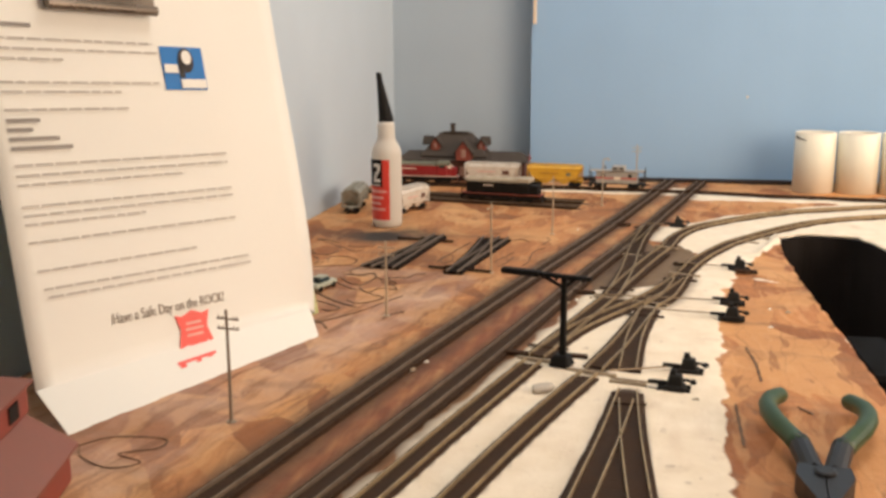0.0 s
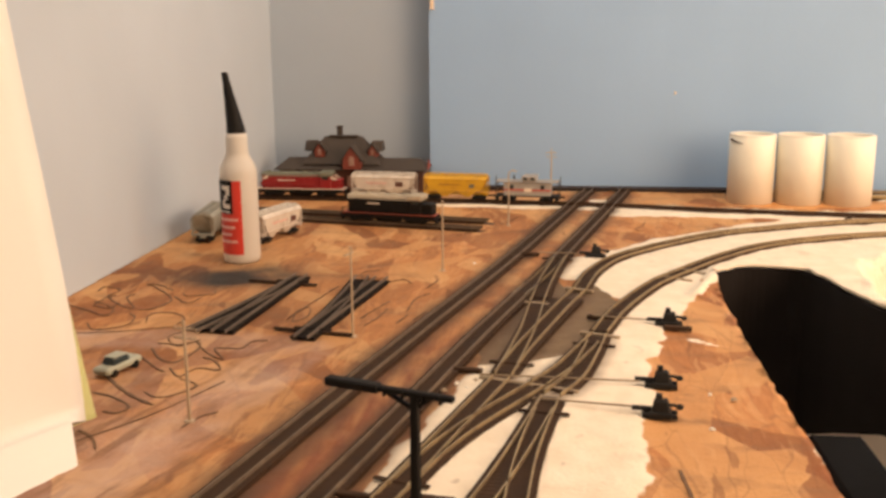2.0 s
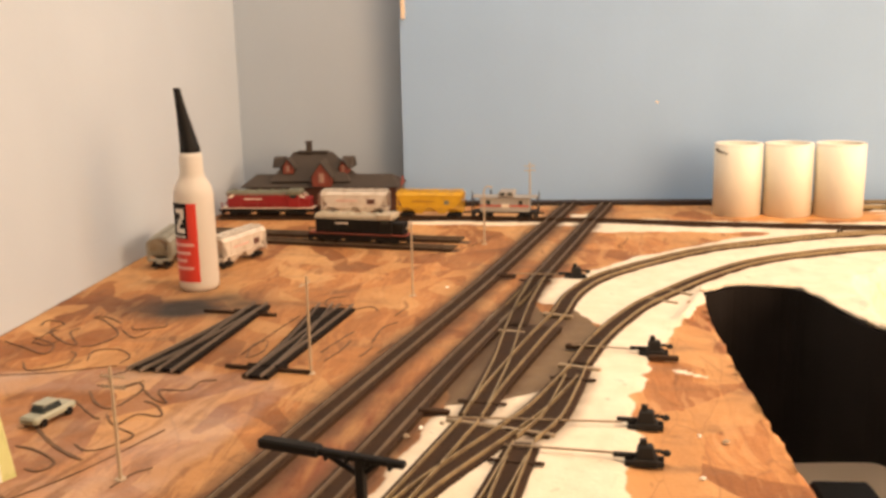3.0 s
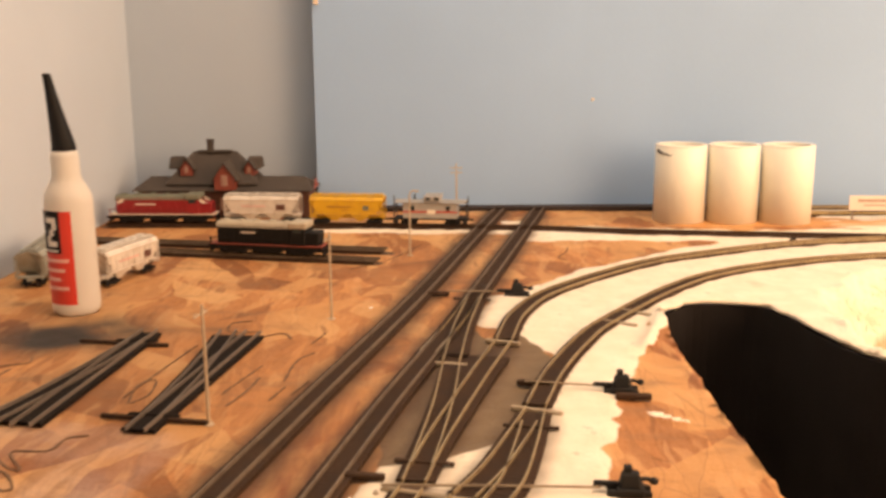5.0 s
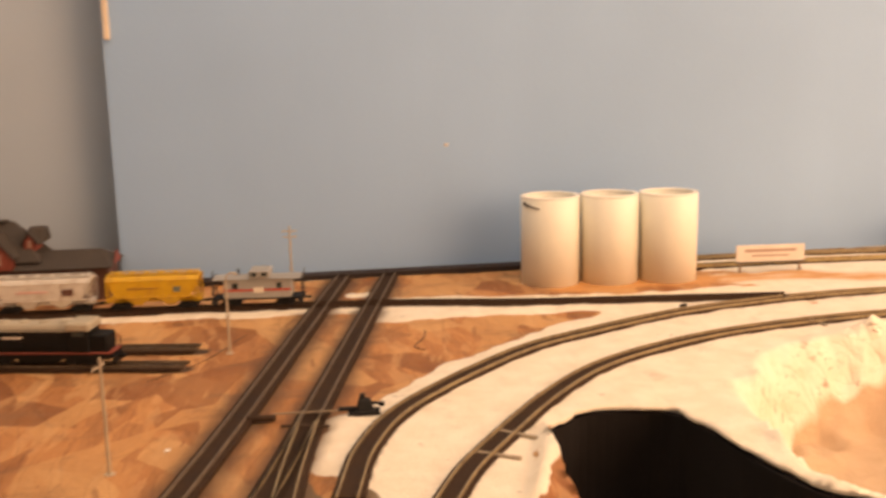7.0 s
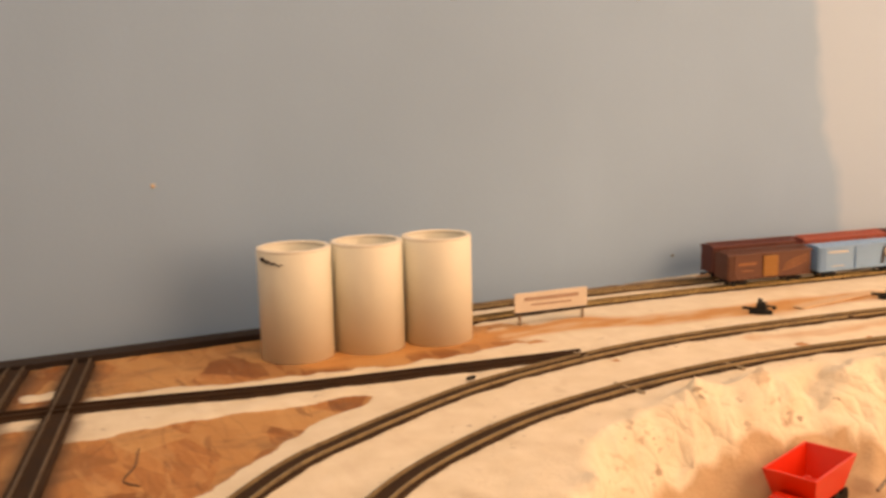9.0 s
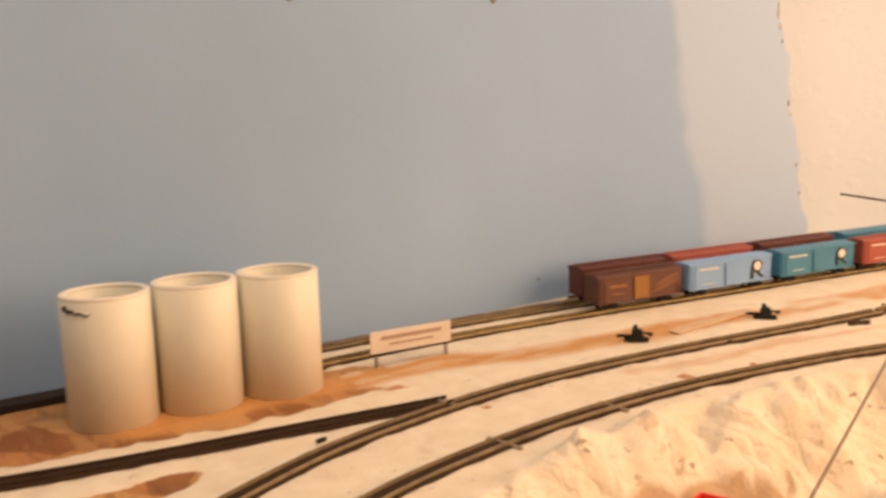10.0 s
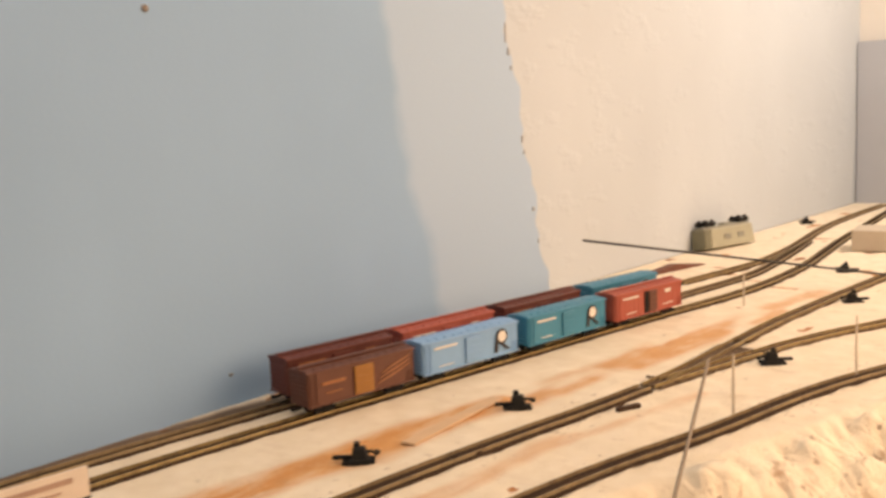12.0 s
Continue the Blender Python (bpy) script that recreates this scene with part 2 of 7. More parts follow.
    nt.links.new(bare.outputs[0], worn.inputs[0])
    nt.links.new(ramp(nt, noise_tex(nt, coords(nt, (0.35, 1.3, 1.0)), 58.0, 5, 0.65), [(0.32, 0.5), (0.52, 1.0)]), worn.inputs[1])
    col = mix(nt, worn.outputs[0], col, mix(nt, noise_tex(nt, coords(nt, (0.25, 1.0, 1.0), 0.1), 90.0, 4), (0.53, 0.225, 0.064), (0.68, 0.375, 0.145)))
    crumb = nt.nodes.new("ShaderNodeMath")
    crumb.operation = "MULTIPLY"
    nt.links.new(ramp(nt, noise_tex(nt, vec, 230.0, 3), [(0.62, 0.0), (0.68, 0.8)]), crumb.inputs[0])
    nt.links.new(mask("crumbs"), crumb.inputs[1])
    col = mix(nt, crumb.outputs[0], col, (0.20, 0.11, 0.055))
    sand = mix(nt, n_mid, (0.47, 0.315, 0.185), (0.60, 0.43, 0.275))
    col = mix(nt, edged("sand", 0.35, 0.75, 0.3), col, sand)
    col = mix(nt, edged("taupe", 0.42, 0.6, 0.4), col, mix(nt, n_mid, (0.125, 0.083, 0.045), (0.23, 0.157, 0.089)))
    col = mix(nt, mask("bed"), col, mix(nt, n_mid, (0.040, 0.024, 0.014), (0.072, 0.043, 0.025)))
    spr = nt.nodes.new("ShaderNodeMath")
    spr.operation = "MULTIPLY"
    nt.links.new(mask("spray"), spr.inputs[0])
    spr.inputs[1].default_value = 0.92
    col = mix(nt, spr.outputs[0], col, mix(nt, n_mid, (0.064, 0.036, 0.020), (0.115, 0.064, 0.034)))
    col = mix(nt, mask("dark_patch"), col, (0.030, 0.026, 0.022))
    nt.links.new(col, bsdf.inputs["Base Color"])
    bsdf.inputs["Roughness"].default_value = 0.72
    bsdf.inputs["Specular IOR Level"].default_value = 0.35
    hsum = nt.nodes.new("ShaderNodeMath")
    hsum.operation = "ADD"
    nt.links.new(n_fine, hsum.inputs[0])
    nt.links.new(n_mid, hsum.inputs[1])
    small = nt.nodes.new("ShaderNodeTexVoronoi")
    small.feature = "DISTANCE_TO_EDGE"
    small.inputs["Scale"].default_value = 58.0
    nt.links.new(warp.outputs[0], small.inputs["Vector"])
    folds = nt.nodes.new("ShaderNodeMath")
    folds.operation = "MULTIPLY_ADD"
    nt.links.new(ramp(nt, small.outputs["Distance"], [(0.0, 0.0), (0.2, 1.0)]), folds.inputs[0])
    folds.inputs[1].default_value = 0.55
    nt.links.new(ramp(nt, crum.outputs["Distance"], [(0.0, 0.0), (0.14, 1.0)]), folds.inputs[2])
    fold = nt.nodes.new("ShaderNodeMath")
    fold.operation = "MULTIPLY"
    nt.links.new(folds.outputs[0], fold.inputs[0])
    nt.links.new(pit, fold.inputs[1])
    htot = nt.nodes.new("ShaderNodeMath")
    htot.operation = "MULTIPLY_ADD"
    nt.links.new(fold.outputs[0], htot.inputs[0])
    htot.inputs[1].default_value = 2.6
    nt.links.new(hsum.outputs[0], htot.inputs[2])
    bump(nt, bsdf, htot.outputs[0], 0.4, 0.0014)
    return m


M = {}
M["ground"] = ground_material()
# lamp light and shade put into the colour: west wall paler, corner greyer
M["blue_wall"] = wall_paint("blue_wall_paint", (0.50, 0.575, 0.645))
M["corner"] = wall_paint("shaded_corner_paint", (0.40, 0.475, 0.55))
# the sheet's lamp-lit far end painted in as a lighter blue
M["panel"] = wall_paint("blue_panel_paint", (0.302, 0.460, 0.680), lit_area=(0.868, 0.92, (0.405, 0.54, 0.72)))
M["white_wall"] = wall_paint("white_board", (0.535, 0.585, 0.635), rough=0.6, lumps=1.0)
M["chip"] = paint("grey_chipped_paint", (0.40, 0.42, 0.45), 0.7, 0.15)
M["end_sheet"] = wall_paint("grey_blue_sheet", (0.46, 0.49, 0.55))
M["room_wall"] = wall_paint("room_wall_paint", (0.80, 0.77, 0.72))
M["carpet"] = paint("beige_carpet", (0.50, 0.43, 0.34), 0.95, 0.2, 700, 20, 0.6)
M["black_sheet"] = paint("black_fascia", (0.0190, 0.0160, 0.0148), 0.95, 0.2, 700, 30, 0.1)
M["foot_dark"] = paint("dark_brown_strip", (0.022, 0.012, 0.008), 0.8, 0.3, 600, 40, 0.2)
M["black_box"] = paint("black_plastic_box", (0.002, 0.002, 0.002), 0.85, 0.2, 700, 30, 0.1)
M["tie"] = paint("dark_sleepers", (0.047, 0.026, 0.0145), 0.8, 0.35, 1400, 90, 0.3)
M["tie_brown"] = paint("brown_dusted_sleepers", (0.105, 0.068, 0.040), 0.85, 0.35, 1400, 110, 0.3, 0, (0.26, 0.19, 0.12))
M["tie_black"] = paint("black_sleepers", (0.014, 0.010, 0.008), 0.85, 0.3, 1400, 90, 0.3)
M["rail"] = paint("weathered_rail", (0.37, 0.285, 0.16), 0.5, 0.25, 900, 70, 0.1, 0.5, (0.16, 0.11, 0.07))
M["rail_dull"] = paint("dull_brown_rail", (0.19, 0.145, 0.10), 0.55, 0.3, 900, 70, 0.1, 0.4, (0.10, 0.07, 0.045))
M["rail_bright"] = paint("brassy_rail", (0.52, 0.40, 0.19), 0.38, 0.25, 900, 70, 0.1, 0.75, (0.2, 0.13, 0.07))
M["rail_steel"] = paint("grey_rail", (0.15, 0.118, 0.09), 0.55, 0.2, 900, 70, 0.1, 0.2)
M["throw"] = paint("black_throw_plastic", (0.006, 0.0055, 0.005), 0.85, 0.2, 900, 90, 0.15)
M["wire"] = paint("brass_wire", (0.33, 0.25, 0.16), 0.5, 0.2, 900, 90, 0.0, 0.5)
M["joint"] = paint("pale_joint_strip", (0.34, 0.27, 0.18), 0.7, 0.2, 900, 90, 0.2)
M["pvc"] = paint("cream_pvc", (0.80, 0.785, 0.675), 0.5, 0.05, 500, 25, 0.05)
M["pvc_cut"] = paint("sawn_pvc_rim", (0.80, 0.765, 0.665), 0.6, 0.06, 700, 60, 0.15)
M["ink"] = paint("black_ink", (0.03, 0.025, 0.022), 0.7, 0.2)
M["sign"] = paint("cream_sign_board", (0.70, 0.635, 0.55), 0.6, 0.08)
M["sign_ink"] = paint("rust_sign_ink", (0.40, 0.285, 0.225), 0.7, 0.15)
M["black"] = paint("matt_black", (0.007, 0.0065, 0.006), 0.6, 0.25, 900, 90, 0.15)
M["black"].node_tree.nodes["Principled BSDF"].inputs["Specular IOR Level"].default_value = 0.2
M["iron"] = paint("dark_iron", (0.03, 0.026, 0.024), 0.5, 0.3, 900, 90, 0.15, 0.3)
M["red"] = paint("red_loco_paint", (0.25, 0.012, 0.014), 0.42, 0.12)
M["olive"] = paint("grey_green_roof", (0.15, 0.155, 0.11), 0.6, 0.2)
M["cream"] = paint("cream_stripe", (0.70, 0.62, 0.50), 0.5, 0.08)
M["hopper_white"] = paint("weathered_white_hopper", (0.62, 0.57, 0.49), 0.5, 0.08, 900, 60, 0.1, 0, (0.42, 0.34, 0.25))
M["hopper_gray"] = paint("weathered_grey_hopper", (0.28, 0.28, 0.235), 0.55, 0.12, 900, 60, 0.1, 0, (0.2, 0.16, 0.11))
M["yellow"] = paint("yellow_hopper_paint", (0.62, 0.36, 0.022), 0.48, 0.08, 900, 60, 0.1, 0, (0.45, 0.24, 0.03))
M["caboose_grey"] = paint("silver_grey_caboose", (0.32, 0.305, 0.275), 0.5, 0.12)
M["stripe_red"] = paint("red_stripe", (0.45, 0.06, 0.035), 0.5, 0.1)
M["tan_roof"] = paint("tan_weathered_roof", (0.40, 0.345, 0.25), 0.6, 0.15)
M["box_brown"] = paint("brown_boxcar", (0.118, 0.042, 0.024), 0.5, 0.14, 900, 60, 0.1, 0, (0.13, 0.05, 0.03))
M["box_dark"] = paint("dark_red_boxcar", (0.125, 0.033, 0.023), 0.5, 0.14)
M["box_red"] = paint("red_boxcar", (0.37, 0.088, 0.058), 0.5, 0.1)
M["box_blue"] = paint("light_blue_boxcar", (0.22, 0.40, 0.66), 0.45, 0.06)
M["box_teal"] = paint("teal_boxcar", (0.045, 0.225, 0.36), 0.45, 0.08)
M["rust_ink"] = paint("faded_brown_lettering", (0.31, 0.125, 0.045), 0.5, 0.1)
M["ochre"] = paint("ochre_door", (0.32, 0.145, 0.028), 0.5, 0.1)
M["white_ink"] = paint("white_lettering", (0.72, 0.68, 0.62), 0.5, 0.05)
M["roof_dark"] = paint("dark_shingle_roof", (0.055, 0.043, 0.034), 0.8, 0.25, 700, 120, 0.5)
M["depot_red"] = paint("brick_red_gable", (0.23, 0.05, 0.030), 0.6, 0.2)
M["depot_wall"] = paint("dark_depot_wall", (0.11, 0.045, 0.03), 0.7, 0.2)
M["pane"] = paint("pale_window", (0.34, 0.20, 0.15), 0.3, 0.1)
M["barn_roof"] = paint("brick_red_roof", (0.20, 0.075, 0.055), 0.6, 0.12)
M["barn_wall"] = paint("brick_red_wall", (0.22, 0.045, 0.028), 0.55, 0.15)
M["bottle"] = paint("milky_plastic", (0.74, 0.71, 0.64), 0.38, 0.04, 300, 30, 0.02)
M["bottle"].node_tree.nodes["Principled BSDF"].inputs["Transmission Weight"].default_value = 0.3
M["bottle"].node_tree.nodes["Principled BSDF"].inputs["IOR"].default_value = 1.2
M["label_red"] = paint("red_label", (0.60, 0.045, 0.028), 0.45, 0.06)
M["label_ink"] = paint("pale_label_print", (0.72, 0.40, 0.34), 0.5, 0.08)
M["paper"] = paint("white_paper", (0.77, 0.76, 0.71), 0.75, 0.03, 300, 8, 0.05)
M["print"] = paint("grey_print", (0.46, 0.435, 0.40), 0.8, 0.15)
M["print_dark"] = paint("dark_print", (0.27, 0.25, 0.23), 0.8, 0.15)
M["print_mid"] = paint("mid_grey_print", (0.33, 0.29, 0.25), 0.8, 0.15)
M["logo_blue"] = paint("blue_logo", (0.02, 0.16, 0.48), 0.6, 0.08)
M["logo_red"] = paint("red_stamp", (0.78, 0.12, 0.10), 0.6, 0.1)
M["lime"] = paint("lime_acrylic", (0.53, 0.55, 0.25), 0.3, 0.1)
M["chrome"] = paint("dull_nickel", (0.18, 0.15, 0.12), 0.28, 0.15, 700, 40, 0.05, 0.9)
M["grip"] = paint("green_vinyl_grip", (0.022, 0.052, 0.011), 0.45, 0.15, 500, 40, 0.1)
M["steel"] = paint("dark_tool_steel", (0.020, 0.019, 0.020), 0.45, 0.2, 700, 40, 0.1, 0.4)
M["pole_tan"] = paint("tan_plastic_pole", (0.44, 0.35, 0.245), 0.5, 0.12)
M["pole_grey"] = paint("grey_brown_pole", (0.24, 0.19, 0.14), 0.6, 0.15)
M["pole_white"] = paint("pale_plastic_pole", (0.66, 0.58, 0.46), 0.45, 0.08)
M["truck_red"] = paint("bright_red_plastic", (0.72, 0.03, 0.012), 0.35, 0.06, 400, 30, 0.04)
M["truck_grey"] = paint("grey_plastic", (0.30, 0.26, 0.20), 0.5, 0.1)
M["car_pale"] = paint("pale_green_car", (0.36, 0.375, 0.295), 0.4, 0.12)
M["car_cream"] = paint("cream_car_side", (0.40, 0.385, 0.285), 0.5, 0.1)
M["car_olive"] = paint("olive_grey_car_end", (0.17, 0.165, 0.11), 0.6, 0.15)
M["glass_dark"] = paint("dark_glass", (0.03, 0.04, 0.04), 0.15, 0.1, relief=0)
M["marker"] = paint("black_marker", (0.145, 0.082, 0.043), 0.8, 0.3)
M["wood"] = paint("pale_wood_strip", (0.62, 0.43, 0.26), 0.6, 0.12)
M["wood_dark"] = paint("brown_board", (0.15, 0.055, 0.032), 0.7, 0.2)
M["card"] = paint("grey_beige_card", (0.50, 0.44, 0.355), 0.75, 0.1)
M["tape"] = paint("pale_tape", (0.70, 0.58, 0.44), 0.6, 0.1)
M["scrap_grey"] = paint("grey_plaster_chip", (0.42, 0.38, 0.32), 0.8, 0.25, 500, 120, 0.4)
for name, gloss in (("black_sheet", 0.08), ("black_box", 0.12), ("tie", 0.2), ("tie_brown", 0.2), ("tie_black", 0.15)):
    M[name].node_tree.nodes["Principled BSDF"].inputs["Specular IOR Level"].default_value = gloss
M["nail"] = paint("dark_nail", (0.22, 0.19, 0.17), 0.5, 0.2, 900, 90, 0, 0.6)


# ---- mesh helpers ----
def rot_z(v, a):
    c, s = math.cos(a), math.sin(a)
    return Vector((v[0] * c - v[1] * s, v[0] * s + v[1] * c, v[2]))


def mesh_of(bm, name, mat=None, smooth=False):
    me = bpy.data.meshes.new(name)
    bm.to_mesh(me)
    bm.free()
    if mat is not None:
        me.materials.append(mat)
    if smooth:
        me.polygons.foreach_set("use_smooth", [True] * len(me.polygons))
    return me


def part(name, bm, mat, parent=None, label="", smooth=False):
    ob = new(name, mesh_of(bm, name, mat, smooth))
    ob.parent = parent
    if label:
        ob["label"] = label
    return ob


def thing(name, label, category, m=None, group="", kind=""):
    ob = new(name)
    ob.empty_display_size = 0.01
    if m is not None:
        ob.matrix_world = m
    return tagged(ob, label, category, group, kind)


def box(bm, c, s, bevel=0.0, turn=0.0, taper=(1.0, 1.0)):
    """A box about c of size s, its top narrowed by taper, its edges bevelled."""
    vs = []
    for z in (-0.5, 0.5):
        tx, ty = taper if z > 0 else (1.0, 1.0)
        for x, y in ((-0.5, -0.5), (0.5, -0.5), (0.5, 0.5), (-0.5, 0.5)):
            p = rot_z((x * s[0] * tx, y * s[1] * ty, z * s[2]), turn)
            vs.append(bm.verts.new((c[0] + p[0], c[1] + p[1], c[2] + p[2])))
    fs = [bm.faces.new([vs[i] for i in f]) for f in ((3, 2, 1, 0), (4, 5, 6, 7), (0, 1, 5, 4), (1, 2, 6, 5), (2, 3, 7, 6), (3, 0, 4, 7))]
    if bevel:
        es = list({e for f in fs for e in f.edges})
        bmesh.ops.bevel(bm, geom=es, offset=bevel, segments=1, affect="EDGES", clamp_overlap=True)
    return bm


def prism(bm, outline, z0, z1, m=None):
    """An outline of (x, y) extruded from z0 to z1, then moved by m."""
    lo = [bm.verts.new((x, y, z0)) for x, y in outline]
    hi = [bm.verts.new((x, y, z1)) for x, y in outline]
    n = len(outline)
    fs = [bm.faces.new(lo[::-1]), bm.faces.new(hi)]
    fs += [bm.faces.new((lo[i], lo[(i + 1) % n], hi[(i + 1) % n], hi[i])) for i in range(n)]
    if m is not None:
        bmesh.ops.transform(bm, matrix=m, verts=lo + hi)
    bmesh.ops.recalc_face_normals(bm, faces=fs)
    return bm


def rings(bm, profile, seg=20, centre=(0, 0, 0), close=True, squash=1.0):
    """A turned shape: profile of (radius, z)."""
    rows = []
    for r, z in profile:
        rows.append([bm.verts.new((centre[0] + r * math.cos(2 * math.pi * k / seg), centre[1] + squash * r * math.sin(2 * math.pi * k / seg), centre[2] + z)) for k in range(seg)])
    for a, b in zip(rows, rows[1:]):
        for k in range(seg):
            bm.faces.new((a[k], a[(k + 1) % seg], b[(k + 1) % seg], b[k]))
    if close:
        bm.faces.new(rows[0][::-1])
        bm.faces.new(rows[-1])
    return bm


def tube(bm, pts, radius, seg=8, taper=None):
    """A round bar along pts."""
    pts = [Vector(p) for p in pts]
    rows = []
    for i, p in enumerate(pts):
        d = (pts[min(i + 1, len(pts) - 1)] - pts[max(i - 1, 0)]).normalized()
        up = Vector((0, 0, 1)) if abs(d.z) < 0.95 else Vector((1, 0, 0))
        a = d.cross(up).normalized()
        b = a.cross(d).normalized()
        r = radius * (taper[i] if taper else 1.0)
        rows.append([bm.verts.new(p + a * r * math.cos(2 * math.pi * k / seg) + b * r * math.sin(2 * math.pi * k / seg)) for k in range(seg)])
    fs = []
    for r0, r1 in zip(rows, rows[1:]):
        fs += [bm.faces.new((r0[k], r0[(k + 1) % seg], r1[(k + 1) % seg], r1[k])) for k in range(seg)]
    fs += [bm.faces.new(rows[0][::-1]), bm.faces.new(rows[-1])]
    bmesh.ops.recalc_face_normals(bm, faces=fs)
    return bm


def axle(bm, c, r, w, seg=14):
    """A disc of radius r and width w whose axis runs across the car (local y)."""
    a = [bm.verts.new((c[0] + r * math.cos(2 * math.pi * k / seg), c[1] - w / 2, c[2] + r * math.sin(2 * math.pi * k / seg))) for k in range(seg)]
    b = [bm.verts.new((v.co.x, c[1] + w / 2, v.co.z)) for v in a]
    fs = [bm.faces.new(a), bm.faces.new(b[::-1])]
    fs += [bm.faces.new((a[k], b[k], b[(k + 1) % seg], a[(k + 1) % seg])) for k in range(seg)]
    bmesh.ops.recalc_face_normals(bm, faces=fs)
    return bm


def spline(points, step=0.004):
    """A smooth line through plan points, resampled at even steps."""
    p = np.array(points, float)
    p = np.vstack([2 * p[0] - p[1], p, 2 * p[-1] - p[-2]])
    out = []
    for i in range(1, len(p) - 2):
        for u in np.linspace(0, 1, 40, endpoint=False):
            a, b, c, d = p[i - 1], p[i], p[i + 1], p[i + 2]
            out.append(0.5 * (2 * b + (c - a) * u + (2 * a - 5 * b + 4 * c - d) * u * u + (3 * b - a - 3 * c + d) * u ** 3))
    out.append(p[-2])
    out = np.array(out)
    s = np.r_[0, np.cumsum(np.hypot(*np.diff(out, axis=0).T))]
    n = max(2, int(s[-1] / step) + 1)
    t = np.linspace(0, s[-1], n)
    return np.stack([np.interp(t, s, out[:, 0]), np.interp(t, s, out[:, 1])], 1)


def normals(line):
    d = np.gradient(line, axis=0)
    d /= np.hypot(d[:, 0], d[:, 1])[:, None]
    return np.stack([-d[:, 1], d[:, 0]], 1)


def sweep(bm, line, z0, z1, half):
    """A bar of rectangular section along a plan line."""
    nrm = normals(line)
    rows = []
    for (x, y), (nx, ny) in zip(line, nrm):
        rows.append([bm.verts.new((x + s * half * nx, y + s * half * ny, z)) for s, z in ((-1, z0), (1, z0), (1, z1), (-1, z1))])
    for a, b in zip(rows, rows[1:]):
        for k in range(4):
            bm.faces.new((a[k], a[(k + 1) % 4], b[(k + 1) % 4], b[k]))
    bm.faces.new(rows[0])
    bm.faces.new(rows[-1][::-1])
    bmesh.ops.recalc_face_normals(bm, faces=bm.faces)
    return bm


# ---- plan of the layout (metres) ----
LEFT, REAR, PANEL = -0.245, 1.528, 1.488
TRACK = {
    "main_outer": [(-0.150, 0.10), (-0.072, 0.47), (-0.021, 0.70), (0.026, 0.90), (0.074, 1.10), (0.117, 1.30), (0.1425, 1.42), (0.153, 1.468)],
    "main_inner": [(-0.125, 0.10), (-0.031, 0.477), (0.022, 0.70), (0.066, 0.90), (0.103, 1.05), (0.136, 1.20), (0.180, 1.40), (0.195, 1.468)],
    "yard_one": [(-0.10, 0.10), (-0.006, 0.48), (0.040, 0.655)],
    "yard_two": [(-0.07, 0.10), (0.028, 0.487), (0.073, 0.638)],
    "cross_siding": [(-0.235, 1.395), (-0.12, 1.391), (0.047, 1.377), (0.146, 1.366), (0.20, 1.359), (0.296, 1.339), (0.403, 1.325), (0.495, 1.313)],
    "spur_rear": [(-0.24, 1.321), (-0.10, 1.293), (0.046, 1.265)],
    "spur_front": [(-0.20, 1.278), (-0.08, 1.252), (0.042, 1.226)],
    "curve_outer": [(0.131, 1.010), (0.145, 1.070), (0.175, 1.128), (0.25, 1.207), (0.305, 1.242), (0.39, 1.281), (0.46, 1.299), (0.53, 1.309), (0.60, 1.310), (0.68, 1.304), (0.75, 1.296), (0.82, 1.286), (0.878, 1.280)],
    "curve_inner": [(0.140, 0.902), (0.156, 0.956), (0.182, 1.018), (0.205, 1.057), (0.257, 1.129), (0.308, 1.178), (0.385, 1.217), (0.46, 1.236), (0.54, 1.245), (0.62, 1.244), (0.69, 1.236), (0.75, 1.225), (0.82, 1.208), (0.917, 1.19), (1.0, 1.165), (1.2, 1.09)],
    "far_branch": [(1.03, 1.280), (1.101, 1.281), (1.198, 1.277), (1.353, 1.268), (1.6, 1.25)],
    "far_lead": [(1.0, 1.253), (1.04, 1.244), (1.103, 1.223), (1.139, 1.208), (1.3, 1.15)],
    "wall_rear": [(0.36, 1.472), (0.493, 1.470), (0.60, 1.467), (0.72, 1.456), (0.80, 1.446), (0.90, 1.434), (1.0, 1.422), (1.1, 1.408), (1.2, 1.399), (1.28, 1.391), (1.358, 1.392), (1.492, 1.410), (1.60, 1.427)],
    "wall_front": [(0.36, 1.436), (0.475, 1.434), (0.579, 1.434), (0.70, 1.424), (0.80, 1.412), (0.90, 1.400), (1.0, 1.388), (1.1, 1.374), (1.2, 1.360), (1.294, 1.356), (1.415, 1.363), (1.584, 1.387), (1.737, 1.405), (2.0, 1.435)],
    "wall_third": [(1.24, 1.432), (1.288, 1.426), (1.346, 1.419), (1.416, 1.416), (1.53, 1.424), (1.72, 1.452), (1.887, 1.465), (2.1, 1.470)],
}
